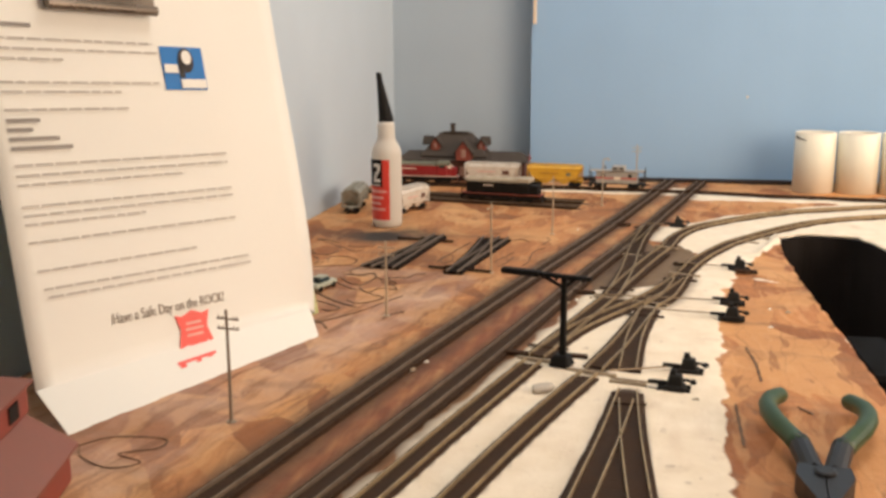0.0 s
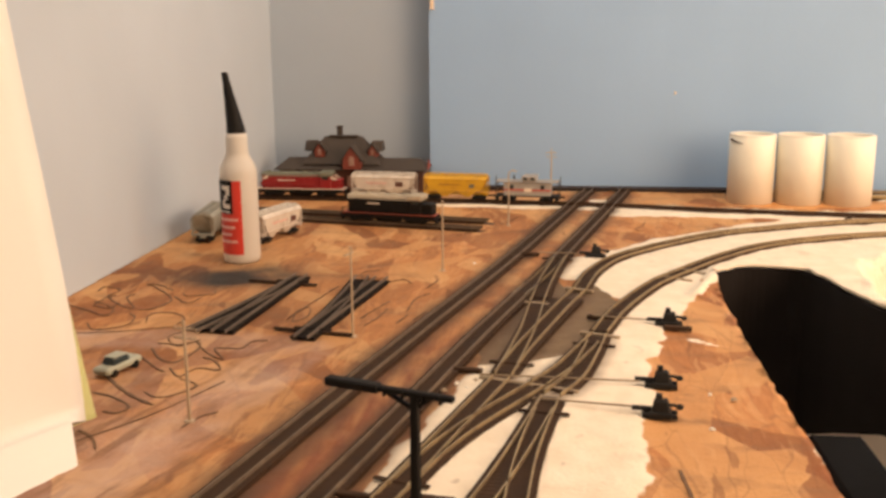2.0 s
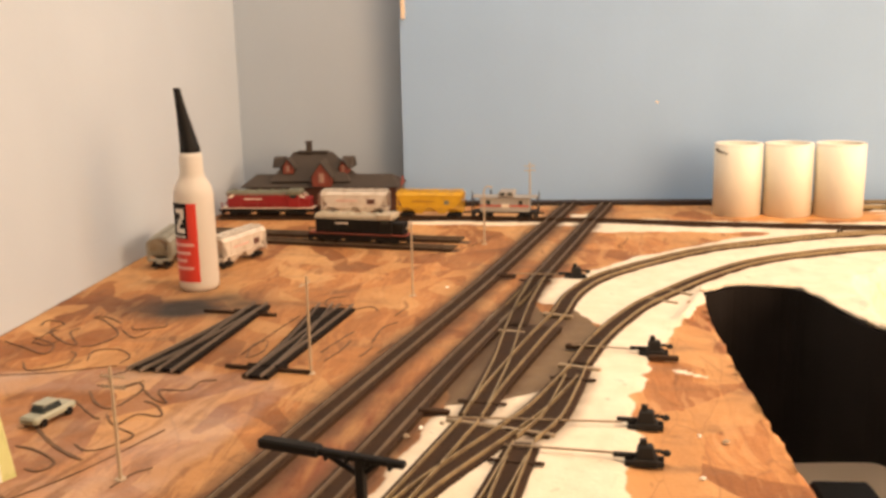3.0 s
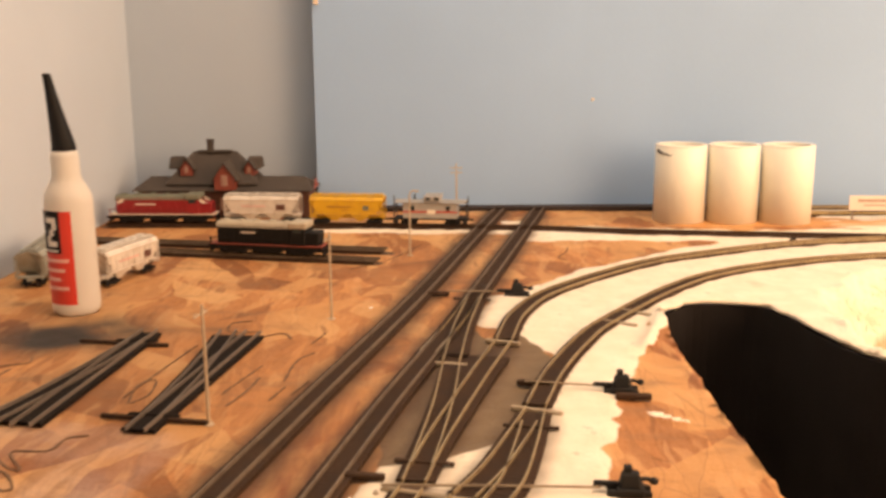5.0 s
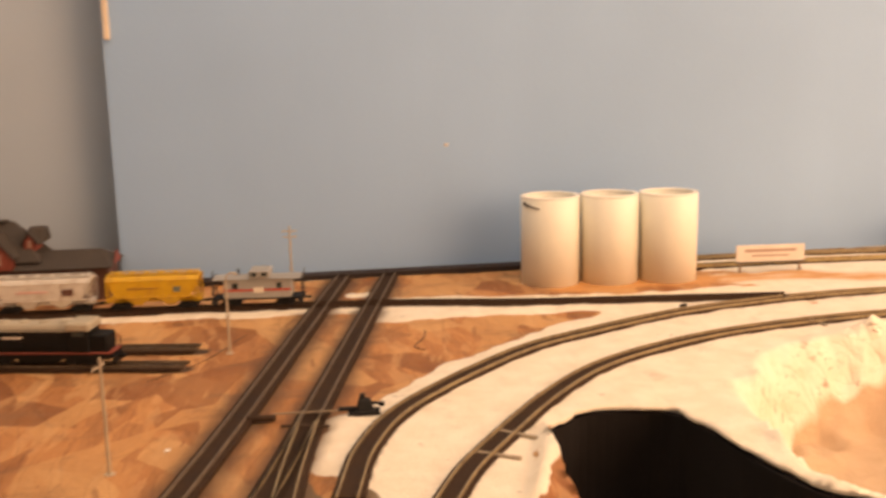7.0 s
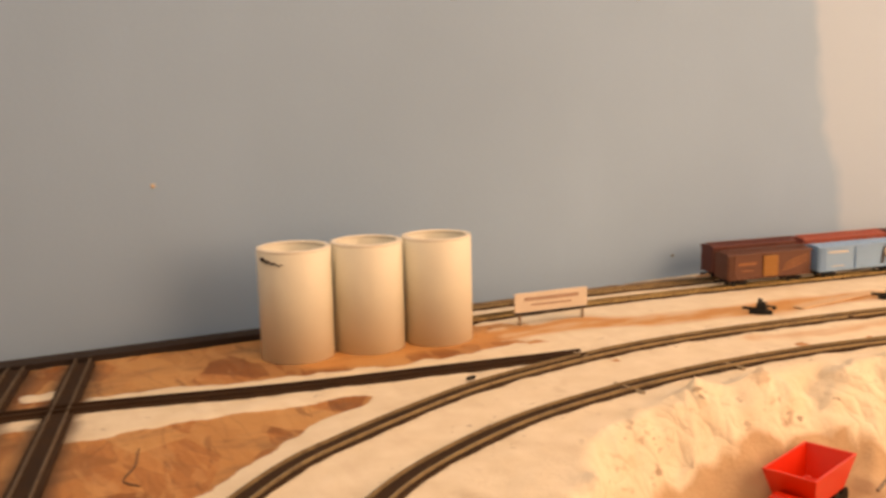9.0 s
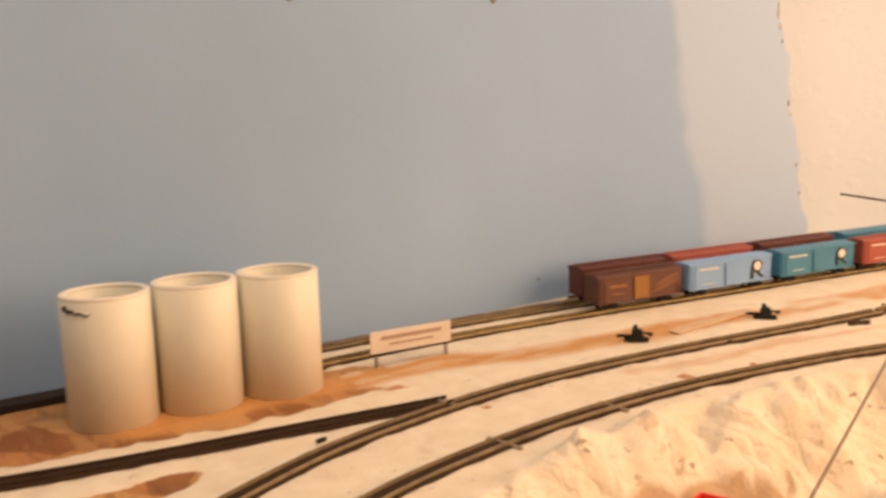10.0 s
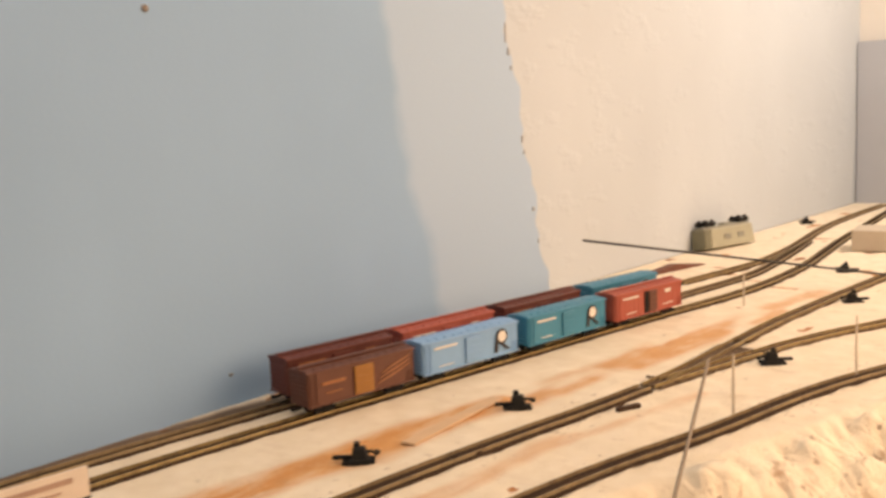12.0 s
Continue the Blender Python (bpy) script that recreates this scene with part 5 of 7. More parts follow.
def hopper(m, body, label, length=0.070, mark=True, group="covered hoppers"):
    """A two-bay covered hopper: bulged sides, sloped ends, roof hatches, outlet bays."""
    ob = thing("hopper_car", label, "hopper car", m, group)
    h = length / 2
    half = [(-0.0078, 0.0098), (-0.0095, 0.0125), (-0.0098, 0.0235), (-0.0078, 0.0268), (0.0, 0.0280), (0.0078, 0.0268), (0.0098, 0.0235), (0.0095, 0.0125), (0.0078, 0.0098)]
    bm = bmesh.new()
    rows = []
    for x, cut in ((-h, 0.0125), (-h + 0.0002, 0.0), (h - 0.0002, 0.0), (h, 0.0125)):
        rows.append([bm.verts.new((x if z > 0.015 else math.copysign(h - (0.0150 - min(z, 0.015)) * 1.8 - 0.002, x), y, max(z, 0.0098))) for y, z in half])
    for a, b in zip(rows, rows[1:]):
        for k in range(len(half)):
            bm.faces.new((a[k], a[(k + 1) % len(half)], b[(k + 1) % len(half)], b[k]))
    bm.faces.new(rows[0][::-1])
    bm.faces.new(rows[-1])
    bmesh.ops.recalc_face_normals(bm, faces=bm.faces)
    part("body", bm, M[body], ob)
    bm = bmesh.new()
    for s in (-1, 1):
        for k in range(9):
            x = -h + 0.004 + (length - 0.008) * k / 8
            box(bm, (x, s * 0.00985, 0.0178), (0.0005, 0.0003, 0.0120))
        box(bm, (0, s * 0.0097, 0.0238), (length, 0.0009, 0.0012), 0.0002)
        box(bm, (0, s * 0.0092, 0.0110), (length - 0.006, 0.0009, 0.0014), 0.0002)
        for e in (-1, 1):
            box(bm, (e * (h - 0.0010), s * 0.0086, 0.0150), (0.0010, 0.0010, 0.0165))
            ladder(bm, e * (h - 0.0024), s * 0.0102, 0.0080, 0.0240, 0.0034)
    part("ribs", bm, M[body], ob)
    bm = bmesh.new()
    for s in (-1, 1):
        box(bm, (0, s * 0.0042, 0.0287), (length * 0.96, 0.0024, 0.0005))
    for e in (-1, 1):
        box(bm, (e * (h - 0.003), 0, 0.0285), (0.002, 0.013, 0.0005))
    part("roof_walk", bm, M[body], ob)
    for k in range(6):
        bm = bmesh.new()
        rings(bm, [(0.0021, 0), (0.0021, 0.0009), (0.0016, 0.0013)], 10, (-h * 0.78 + 1.56 * h * k / 5, 0, 0.0278))
        part("hatch", bm, M[body], ob)
    for e in (-1, 1):
        bm = bmesh.new()
        box(bm, (e * 0.0125, 0, 0.0070), (0.0190, 0.0150, 0.0064), 0.0004, 0)
        for v in bm.verts:
            if v.co.z < 0.006:
                v.co.x = e * 0.0125 + (v.co.x - e * 0.0125) * 0.35
                v.co.y *= 0.7
        part("outlet_bay", bm, M[body], ob)
    bm = bmesh.new()
    box(bm, (0, 0, 0.0068), (length, 0.0046, 0.0022))
    for e in (-1, 1):
        box(bm, (e * (h - 0.0030), 0, 0.0085), (0.006, 0.017, 0.0012), 0.0002)
    part("underframe", bm, M[body], ob)
    if mark:
        bm = bmesh.new()
        box(bm, (h * 0.52, -0.0102, 0.0168), (0.0055 if body == "yellow" else 0.0085, 0.0004, 0.0042 if body == "yellow" else 0.0052))
        part("emblem", bm, M["olive" if body == "yellow" else "depot_wall"], ob, "small dark square emblem")
        bm = bmesh.new()
        box(bm, (-h * 0.20, -0.0102, 0.0178), (0.024, 0.0004, 0.0010))
        part("lettering", bm, M["ochre" if body == "yellow" else "label_ink"], ob, "faded lettering too small to read")
    for e in (-1, 1):
        truck_part(ob, e * (h - 0.0100))
    couplers(ob, h)
    return ob


hopper(at_x("cross_siding", -0.080), "hopper_white", "off-white covered hopper with a dark square emblem", 0.0735)
hopper(at_x("cross_siding", 0.003), "yellow", "yellow covered hopper with small dark emblem", 0.0715)
hopper(pose(-0.150, 1.181, 0.0, 0, 0, 73), "hopper_white", "weathered white hopper standing on the bare board", 0.066)
hopper(pose(-0.2120, 1.181, 0.0, 0, 0, 96), "hopper_gray", "weathered grey hopper standing beside the blue wall", 0.066, False)


def caboose(m, label):
    ob = thing("caboose", label, "caboose", m)
    bm = bmesh.new()
    box(bm, (0, 0, 0.0148), (0.052, 0.0185, 0.0150), 0.0005)
    part("body", bm, M["caboose_grey"], ob)
    bm = bmesh.new()
    prism(bm, [(-0.0105, 0), (0.0105, 0), (0.0105, 0.0006), (0, 0.0020), (-0.0105, 0.0006)], -0.034, 0.034, Matrix.Translation((0, 0, 0.0222)) @ Matrix(((0, 0, 1, 0), (1, 0, 0, 0), (0, 1, 0, 0), (0, 0, 0, 1))))
    part("roof", bm, M["caboose_grey"], ob)
    bm = bmesh.new()
    box(bm, (0.002, 0, 0.0262), (0.016, 0.0215, 0.0056), 0.0006)
    cu = part("cupola", bm, M["caboose_grey"], ob)
    for x in (-0.002, 0.006):
        bm = bmesh.new()
        box(bm, (x, -0.0108, 0.0264), (0.0042, 0.0004, 0.0028))
        part("window", bm, M["glass_dark"], cu)
    for x in (-0.017, 0.017):
        bm = bmesh.new()
        box(bm, (x, -0.0094, 0.0172), (0.0042, 0.0005, 0.0044))
        part("window", bm, M["glass_dark"], ob)
    bm = bmesh.new()
    box(bm, (0, -0.0094, 0.0138), (0.052, 0.0004, 0.0016))
    part("stripe", bm, M["stripe_red"], ob, "red stripe along the side")
    bm = bmesh.new()
    box(bm, (0.001, -0.0096, 0.0138), (0.008, 0.0004, 0.0042), 0.0001)
    part("emblem", bm, M["cream"], ob, "pale shield emblem")
    bm = bmesh.new()
    box(bm, (0, 0, 0.0068), (0.070, 0.0185, 0.0014), 0.0003)
    part("underframe", bm, M["black"], ob)
    for e in (-1, 1):
        bm = bmesh.new()
        for s in (-1, 1):
            tube(bm, [(e * 0.0345, s * 0.0085, 0.0070), (e * 0.0345, s * 0.0085, 0.0235)], 0.0006, 6)
            tube(bm, [(e * 0.0345, s * 0.0085, 0.0130), (e * 0.0345, s * 0.0020, 0.0130)], 0.0004, 6)
            box(bm, (e * 0.0330, s * 0.0088, 0.0045), (0.005, 0.0012, 0.0040))
        tube(bm, [(e * 0.0355, 0, 0.0060), (e * 0.0355, 0, 0.0280)], 0.0005, 6)
        part("end_railing", bm, M["iron"], ob)
    bm = bmesh.new()
    tube(bm, [(-0.016, 0.003, 0.023), (-0.016, 0.003, 0.0285)], 0.0009, 8)
    part("smoke_jack", bm, M["iron"], ob)
    for e in (-1, 1):
        truck_part(ob, e * 0.021)
    couplers(ob, 0.035)
    return ob


caboose(at_x("cross_siding", 0.083), "silver-grey caboose with a red stripe and cupola")


def diesel(m, hood, roof, skirt, label, length=0.104, bell=False):
    """A hood-unit diesel: long hood, cab, short hood, walkway with railings, tank and trucks."""
    ob = thing("diesel_locomotive", label, "locomotive", m, "diesels")
    h = length / 2
    bm = bmesh.new()
    box(bm, (-0.006, 0, 0.0170), (length * 0.74, 0.0160, 0.0158), 0.0007)
    part("long_hood", bm, M[hood], ob)
    bm = bmesh.new()
    box(bm, (h * 0.80, 0, 0.0148), (length * 0.14, 0.0150, 0.0116), 0.0010)
    part("short_hood", bm, M[hood], ob)
    bm = bmesh.new()
    box(bm, (h * 0.58, 0, 0.0184), (0.013, 0.0185, 0.0178), 0.0006)
    cab = part("cab", bm, M[hood], ob)
    bm = bmesh.new()
    box(bm, (h * 0.58, 0, 0.0260), (0.0158, 0.0204, 0.0058), 0.0012)
    part("cab_roof", bm, M[roof], cab)
    for s in (-1, 1):
        bm = bmesh.new()
        box(bm, (h * 0.58, s * 0.0094, 0.0222), (0.0075, 0.0004, 0.0042))
        part("cab_window", bm, M["glass_dark"], cab)
    bm = bmesh.new()
    box(bm, (-0.006, 0, 0.0248), (length * 0.76, 0.0172, 0.0050), 0.0010, 0, (1.0, 0.78))
    rf = part("hood_roof", bm, M[roof], ob)
    for k in range(5):
        bm = bmesh.new()
        rings(bm, [(0.0036, 0), (0.0036, 0.0010), (0.0028, 0.0016)], 12, (-h * 0.74 + k * length * 0.135, 0, 0.0270))
        part("roof_fan", bm, M[roof], rf)
    for s in (-1, 1):
        for k in range(8):
            bm = bmesh.new()
            box(bm, (-h * 0.78 + k * length * 0.084, s * 0.0081, 0.0165), (0.0064, 0.0004, 0.0100))
            part("hood_door", bm, M[hood], ob)
    bm = bmesh.new()
    box(bm, (0, 0, 0.0090), (length, 0.0182, 0.0009), 0.0002)
    part("walkway", bm, M["cream" if hood == "red" else "depot_red"], ob, "pale sill stripe" if hood == "red" else "thin red sill stripe")
    bm = bmesh.new()
    box(bm, (0, 0, 0.0068), (length * 0.98, 0.0172, 0.0036))
    part("frame", bm, M[skirt], ob)
    bm = bmesh.new()
    box(bm, (0, 0, 0.0044), (0.026, 0.0150, 0.0052), 0.0012)
    part("fuel_tank", bm, M["black"], ob)
    bm = bmesh.new()
    for s in (-1, 1):
        tube(bm, [(-h * 0.97, s * 0.0088, 0.0142), (h * 0.40, s * 0.0088, 0.0142)], 0.0003, 5)
        for k in range(8):
            x = -h * 0.97 + k * length * 0.097
            tube(bm, [(x, s * 0.0088, 0.0090), (x, s * 0.0088, 0.0142)], 0.0003, 5)
    for e in (-1, 1):
        for s in (-1, 1):
            tube(bm, [(e * h * 0.985, s * 0.0084, 0.0060), (e * h * 0.985, s * 0.0084, 0.0150)], 0.0004, 5)
    part("handrail", bm, M[hood], ob)
    bm = bmesh.new()
    box(bm, (-h * 0.30, -0.0084, 0.0190), (0.020 if bell else 0.013, 0.0003, 0.0013))
    part("lettering", bm, M["cream"], ob, "white lettering too small to read")
    if hood == "red":
        for e in (-1, 1):
            bm = bmesh.new()
            for s in (-1, 1):
                prism(bm, [(0.001, 0.002), (0.006, 0.002), (0.001, 0.0060), (-0.003, 0.0060)] if e > 0 else [(-0.001, 0.002), (-0.006, 0.002), (-0.001, 0.0060), (0.003, 0.0060)], 0, 0.0004,
                      Matrix.Translation((e * h * 0.74, s * 0.0084 - (0.0004 if s < 0 else 0), 0.0180)) @ Matrix(((1, 0, 0, 0), (0, 0, 1, 0), (0, 1, 0, 0), (0, 0, 0, 1))))
            part("end_chevron", bm, M["cream"], ob, "pale angled end stripe")
    for e in (-1, 1):
        bm = bmesh.new()
        for s in (-1, 1):
            box(bm, (e * h * 0.60, s * 0.0074, 0.0034), (0.0230, 0.0014, 0.0030), 0.0004)
            for k in (-1, 1):
                box(bm, (e * h * 0.60 + k * 0.0068, s * 0.0080, 0.0030), (0.0036, 0.0012, 0.0036), 0.0004)
        tr = part("truck", bm, M["black"], ob)
        for k in (-1, 1):
            bm = bmesh.new()
            for s in (-1, 1):
                axle(bm, (e * h * 0.60 + k * 0.0068, s * 0.0047, 0.0032), 0.0031, 0.0013)
            part("wheelset", bm, M["iron"], tr)
        bm = bmesh.new()
        box(bm, (e * (h + 0.0004), 0, 0.0040), (0.0012, 0.0150, 0.0050), 0.0002)
        part("pilot", bm, M["black"], ob)
    couplers(ob, h)
    return ob


diesel(at_x("cross_siding", -0.178), "red", "olive", "black", "red diesel locomotive with a grey-green roof and pale stripe", 0.104, True)
diesel(at_x("spur_front", -0.050), "black", "tan_roof", "black", "black diesel locomotive with a dusty tan roof", 0.098)


# ---- buildings and structures ----
def silo(x, y, label, mark=False):
    ob = thing("silo", label, "silo", pose(x, y, 0), "three silos in a row")
    bm = bmesh.new()
    ro, ri, h = 0.0250, 0.0212, 0.0756
    rings(bm, [(ri, 0.0), (ro, 0.0), (ro, h - 0.0005), (ro - 0.0005, h), (ri + 0.0005, h), (ri, h - 0.0005), (ri, 0.0)], 64, close=False)
    bmesh.ops.remove_doubles(bm, verts=bm.verts, dist=1e-6)
    part("pipe", bm, M["pvc"], ob, smooth=True)
    bm = bmesh.new()
    rings(bm, [(ri - 0.0002, h - 0.0012), (ro + 0.00005, h - 0.0012), (ro + 0.00005, h + 0.0001), (ro - 0.0004, h + 0.0006), (ri + 0.0004, h + 0.0006), (ri - 0.0002, h + 0.0001), (ri - 0.0002, h - 0.0012)], 64, close=False)
    bmesh.ops.remove_doubles(bm, verts=bm.verts, dist=1e-6)
    part("rim", bm, M["pvc_cut"], ob, "pale sawn rim")
    if mark:
        bm = bmesh.new()
        pts = [(0.0250 * math.cos(a) * 1.004, 0.0250 * math.sin(a) * 1.004, 0.0702 + 0.0009 * math.sin(k * 1.9) - 0.0003 * k) for k, a in enumerate(np.linspace(radians(196), radians(236), 12))]
        tube(bm, pts, 0.0007, 5, [2.4, 2.2, 1.6, 2.0, 1.2, 1.3, 1.0, 1.0, 0.9, 0.8, 0.6, 0.4])
        part("pen_mark", bm, M["ink"], ob, "short black pen scrawl near the rim")
    return ob


for k, (x, y) in enumerate(((0.3300, 1.416), (0.3815, 1.413), (0.4330, 1.408))):
    silo(x, y, "cream plastic pipe standing as a silo" + (", with a black pen mark" if k == 0 else ""), k == 0)


def depot():
    ob = thing("depot_building", "model station with dark shingle roofs and red gables", "station building", pose(-0.130, 1.462, 0, 0, 0, -1.5))
    bm = bmesh.new()
    box(bm, (0, 0, 0.014), (0.176, 0.040, 0.028), 0.0006)
    part("wall", bm, M["depot_wall"], ob)

    def gable_roof(name, cx, cy, z, lx, ly, rise, along_x=True, parent=ob, hip=0.0, mat="roof_dark"):
        bm = bmesh.new()
        a, b = (lx / 2, ly / 2) if along_x else (ly / 2, lx / 2)
        pts = []
        for zz, sa, sb in ((0, 1, 1), (0.0012, 1, 1)):
            pts.append([(-a, -b, zz), (a, -b, zz), (a, b, zz), (-a, b, zz)])
        ridge = [(-a + hip, 0, rise), (a - hip, 0, rise)]
        mm = Matrix.Translation((cx, cy, z)) @ (Matrix.Identity(4) if along_x else Matrix.Rotation(radians(90), 4, "Z"))
        lo = [bm.verts.new(mm @ Vector(p)) for p in pts[0]]
        hi = [bm.verts.new(mm @ Vector(p)) for p in pts[1]]
        r = [bm.verts.new(mm @ Vector(p)) for p in ridge]
        bm.faces.new(lo[::-1])
        for k in range(4):
            bm.faces.new((lo[k], lo[(k + 1) % 4], hi[(k + 1) % 4], hi[k]))
        bm.faces.new((hi[0], hi[1], r[1], r[0]))
        bm.faces.new((hi[2], hi[3], r[0], r[1]))
        bm.faces.new((hi[1], hi[2], r[1]))
        bm.faces.new((hi[3], hi[0], r[0]))
        bmesh.ops.recalc_face_normals(bm, faces=bm.faces)
        return part(name, bm, M[mat], parent)
    gable_roof("main_roof", 0, 0, 0.028, 0.184, 0.054, 0.0125, hip=0.012)
    gable_roof("upper_roof", -0.012, 0.002, 0.034, 0.094, 0.046, 0.032, hip=0.024)
    bm = bmesh.new()
    box(bm, (-0.012, 0.002, 0.0665), (0.036, 0.008, 0.0016), 0.0004)
    part("ridge_cap", bm, M["roof_dark"], ob)

    def dormer(cx, cy, z, w, d, hgt):
        bm = bmesh.new()
        prism(bm, [(-w / 2, 0), (w / 2, 0), (w / 2, hgt * 0.45), (0, hgt), (-w / 2, hgt * 0.45)], 0, d, Matrix.Translation((cx, cy, z)) @ Matrix(((1, 0, 0, 0), (0, 0, 1, 0), (0, 1, 0, 0), (0, 0, 0, 1))))
        dm = part("dormer", bm, M["depot_red"], ob, "red dormer with a pale window")
        bm = bmesh.new()
        box(bm, (cx, cy - 0.0004, z + hgt * 0.36), (w * 0.30, 0.0008, hgt * 0.40))
        part("window", bm, M["pane"], dm)
        for s in (-1, 1):
            bm = bmesh.new()
            prism(bm, [(0, hgt + 0.0014), (0, hgt - 0.0004), (s * (w / 2 + 0.003), hgt * 0.32), (s * (w / 2 + 0.003), hgt * 0.32 + 0.0018)], -0.002, d + 0.001,
                  Matrix.Translation((cx, cy, z)) @ Matrix(((1, 0, 0, 0), (0, 0, 1, 0), (0, 1, 0, 0), (0, 0, 0, 1))))
            part("dormer_roof", bm, M["roof_dark"], dm)
        return dm
    dormer(0.004, -0.030, 0.030, 0.021, 0.030, 0.027)
    dormer(-0.038, -0.017, 0.043, 0.012, 0.020, 0.017)
    dormer(0.026, -0.014, 0.043, 0.009, 0.020, 0.015)
    for x in (-0.052, 0.029):
        bm = bmesh.new()
        box(bm, (x, 0.004, 0.0545), (0.015, 0.022, 0.012), 0.0010, 0, (0.9, 0.5))
        part("side_gable", bm, M["roof_dark"], ob)
    bm = bmesh.new()
    prism(bm, [(-0.012, 0), (0.012, 0), (0, 0.0105)], 0, 0.0012, Matrix.Translation((0.0915, 0, 0.0285)) @ Matrix(((0, 0, 1, 0), (1, 0, 0, 0), (0, 1, 0, 0), (0, 0, 0, 1))))
    part("end_gable", bm, M["depot_red"], ob)
    bm = bmesh.new()
    box(bm, (-0.017, 0.003, 0.0705), (0.0060, 0.0060, 0.014), 0.0004)
    box(bm, (-0.017, 0.003, 0.0775), (0.0074, 0.0072, 0.0020), 0.0003)
    part("chimney", bm, M["roof_dark"], ob)
    for k in range(7):
        bm = bmesh.new()
        box(bm, (-0.075 + k * 0.025, -0.0203, 0.014), (0.008, 0.0008, 0.013), 0.0002)
        part("window", bm, M["pane"], ob)
    return ob


depot()


def sign_board():
    ob = thing("lineside_sign", "cream lineside sign with two rows of rust lettering", "sign", pose(0.527, 1.404, 0.0015, 0, 0, -4))
    bm = bmesh.new()
    box(bm, (0, 0, 0.0165), (0.062, 0.0012, 0.0150), 0.0002)
    bd = part("board", bm, M["sign"], ob)
    for z, w, h in ((0.0192, 0.046, 0.0026), (0.0146, 0.034, 0.0013)):
        bm = bmesh.new()
        box(bm, (0, -0.0008, z), (w, 0.0004, h))
        part("lettering", bm, M["sign_ink"], bd, "row of lettering too small to read")
    bm = bmesh.new()
    box(bm, (0, -0.0004, 0.0086), (0.062, 0.0018, 0.0010))
    part("rail", bm, M["black"], ob)
    for x in (-0.027, 0.027):
        bm = bmesh.new()
        box(bm, (x, 0, 0.0045), (0.0018, 0.0018, 0.0090), 0.0002)
        part("leg", bm, M["pole_grey"], ob)
    return ob


sign_board()


def signal_bridge():
    ob = thing("signal_bridge", "black cantilever signal bridge with a square foot", "signal bridge", pose(0.0565, 0.652, 0.0016, 0, 0, -18))
    bm = bmesh.new()
    box(bm, (0, 0, 0.0035), (0.0125, 0.0125, 0.0070), 0.0010, 0, (0.72, 0.72))
    part("foot", bm, M["black"], ob)
    bm = bmesh.new()
    box(bm, (0.0005, 0, 0.030), (0.0036, 0.0036, 0.048), 0.0004, 0, (0.85, 0.85))
    part("mast", bm, M["black"], ob)
    bm = bmesh.new()
    box(bm, (-0.0265, 0.0, 0.0530), (0.024, 0.0050, 0.0036), 0.0007)
    box(bm, (-0.0010, 0.0, 0.0530), (0.036, 0.0032, 0.0024), 0.0005)
    for k in range(4):
        box(bm, (-0.012 + k * 0.0080, 0.0, 0.0522), (0.0012, 0.0040, 0.0030), 0.0002)
    part("arm", bm, M["black"], ob)
    bm = bmesh.new()
    tube(bm, [(0, 0.001, 0.046), (-0.013, 0.001, 0.0520)], 0.0011, 6)
    tube(bm, [(0, 0.001, 0.046), (0.008, 0.001, 0.0528)], 0.0010, 6)
    part("brace", bm, M["black"], ob)
    return ob


signal_bridge()


def telegraph_pole(x, y, h, mat, label, arms=2, turn=80, lamp=False):
    ob = thing("utility_pole", label, "utility pole", pose(x, y, 0, 0, 0, turn), "lineside poles")
    bm = bmesh.new()
    tube(bm, [(0, 0, -0.001), (0.0002, 0, h * 0.5), (0, 0, h)], 0.00082, 8, [1.15, 1.0, 0.8])
    rings(bm, [(0.0026, 0.0), (0.0026, 0.0006), (0.0012, 0.0009)], 12)
    part("post", bm, M[mat], ob)
    for k in range(arms):
        bm = bmesh.new()
        z = h - 0.0050 - 0.0050 * k
        box(bm, (0, 0.0012, z), (0.0125, 0.0008, 0.0008), 0.0002)
        for s in (-0.0052, -0.0030, 0.0030, 0.0052):
            rings(bm, [(0.0003, 0), (0.0004, 0.0008), (0.0002, 0.0011)], 6, (s, 0.0012, z + 0.0004))
        part("crossarm", bm, M[mat], ob)
    if lamp:
        bm = bmesh.new()
        tube(bm, [(0, 0, h - 0.001), (0.001, 0, h + 0.0020), (0.0034, 0, h + 0.0034), (0.0060, 0, h + 0.0030)], 0.0006, 6)
        rings(bm, [(0.0004, 0.0008), (0.0018, 0.0), (0.0014, -0.0006)], 10, (0.0066, 0, h + 0.0026))
        part("lamp_arm", bm, M[mat], ob)
    return ob


telegraph_pole(-0.100, 0.540, 0.058, "pole_grey", "grey-brown utility pole with two crossarms", 2, -10)
telegraph_pole(-0.070, 0.744, 0.053, "pole_tan", "tan utility pole with a crossarm", 2, -10)
telegraph_pole(-0.016, 0.887, 0.059, "pole_tan", "tan plastic pole on the bare board", 1, 75)
telegraph_pole(0.022, 1.065, 0.058, "pole_tan", "tan plastic pole beside the main line", 1, 75)
telegraph_pole(0.0665, 1.256, 0.052, "pole_tan", "tan street lamp pole near the caboose", 0, 0, True)
telegraph_pole(0.108, 1.450, 0.054, "pole_tan", "pale utility pole behind the caboose", 2, 0)
telegraph_pole(0.850, 1.208, 0.040, "pole_white", "pale plastic post beside the curved track", 0)
telegraph_pole(0.976, 1.178, 0.042, "pole_white", "pale plastic post beside the curved track", 0)
telegraph_pole(1.165, 1.333, 0.032, "pole_white", "pale plastic post by the storage tracks", 0)


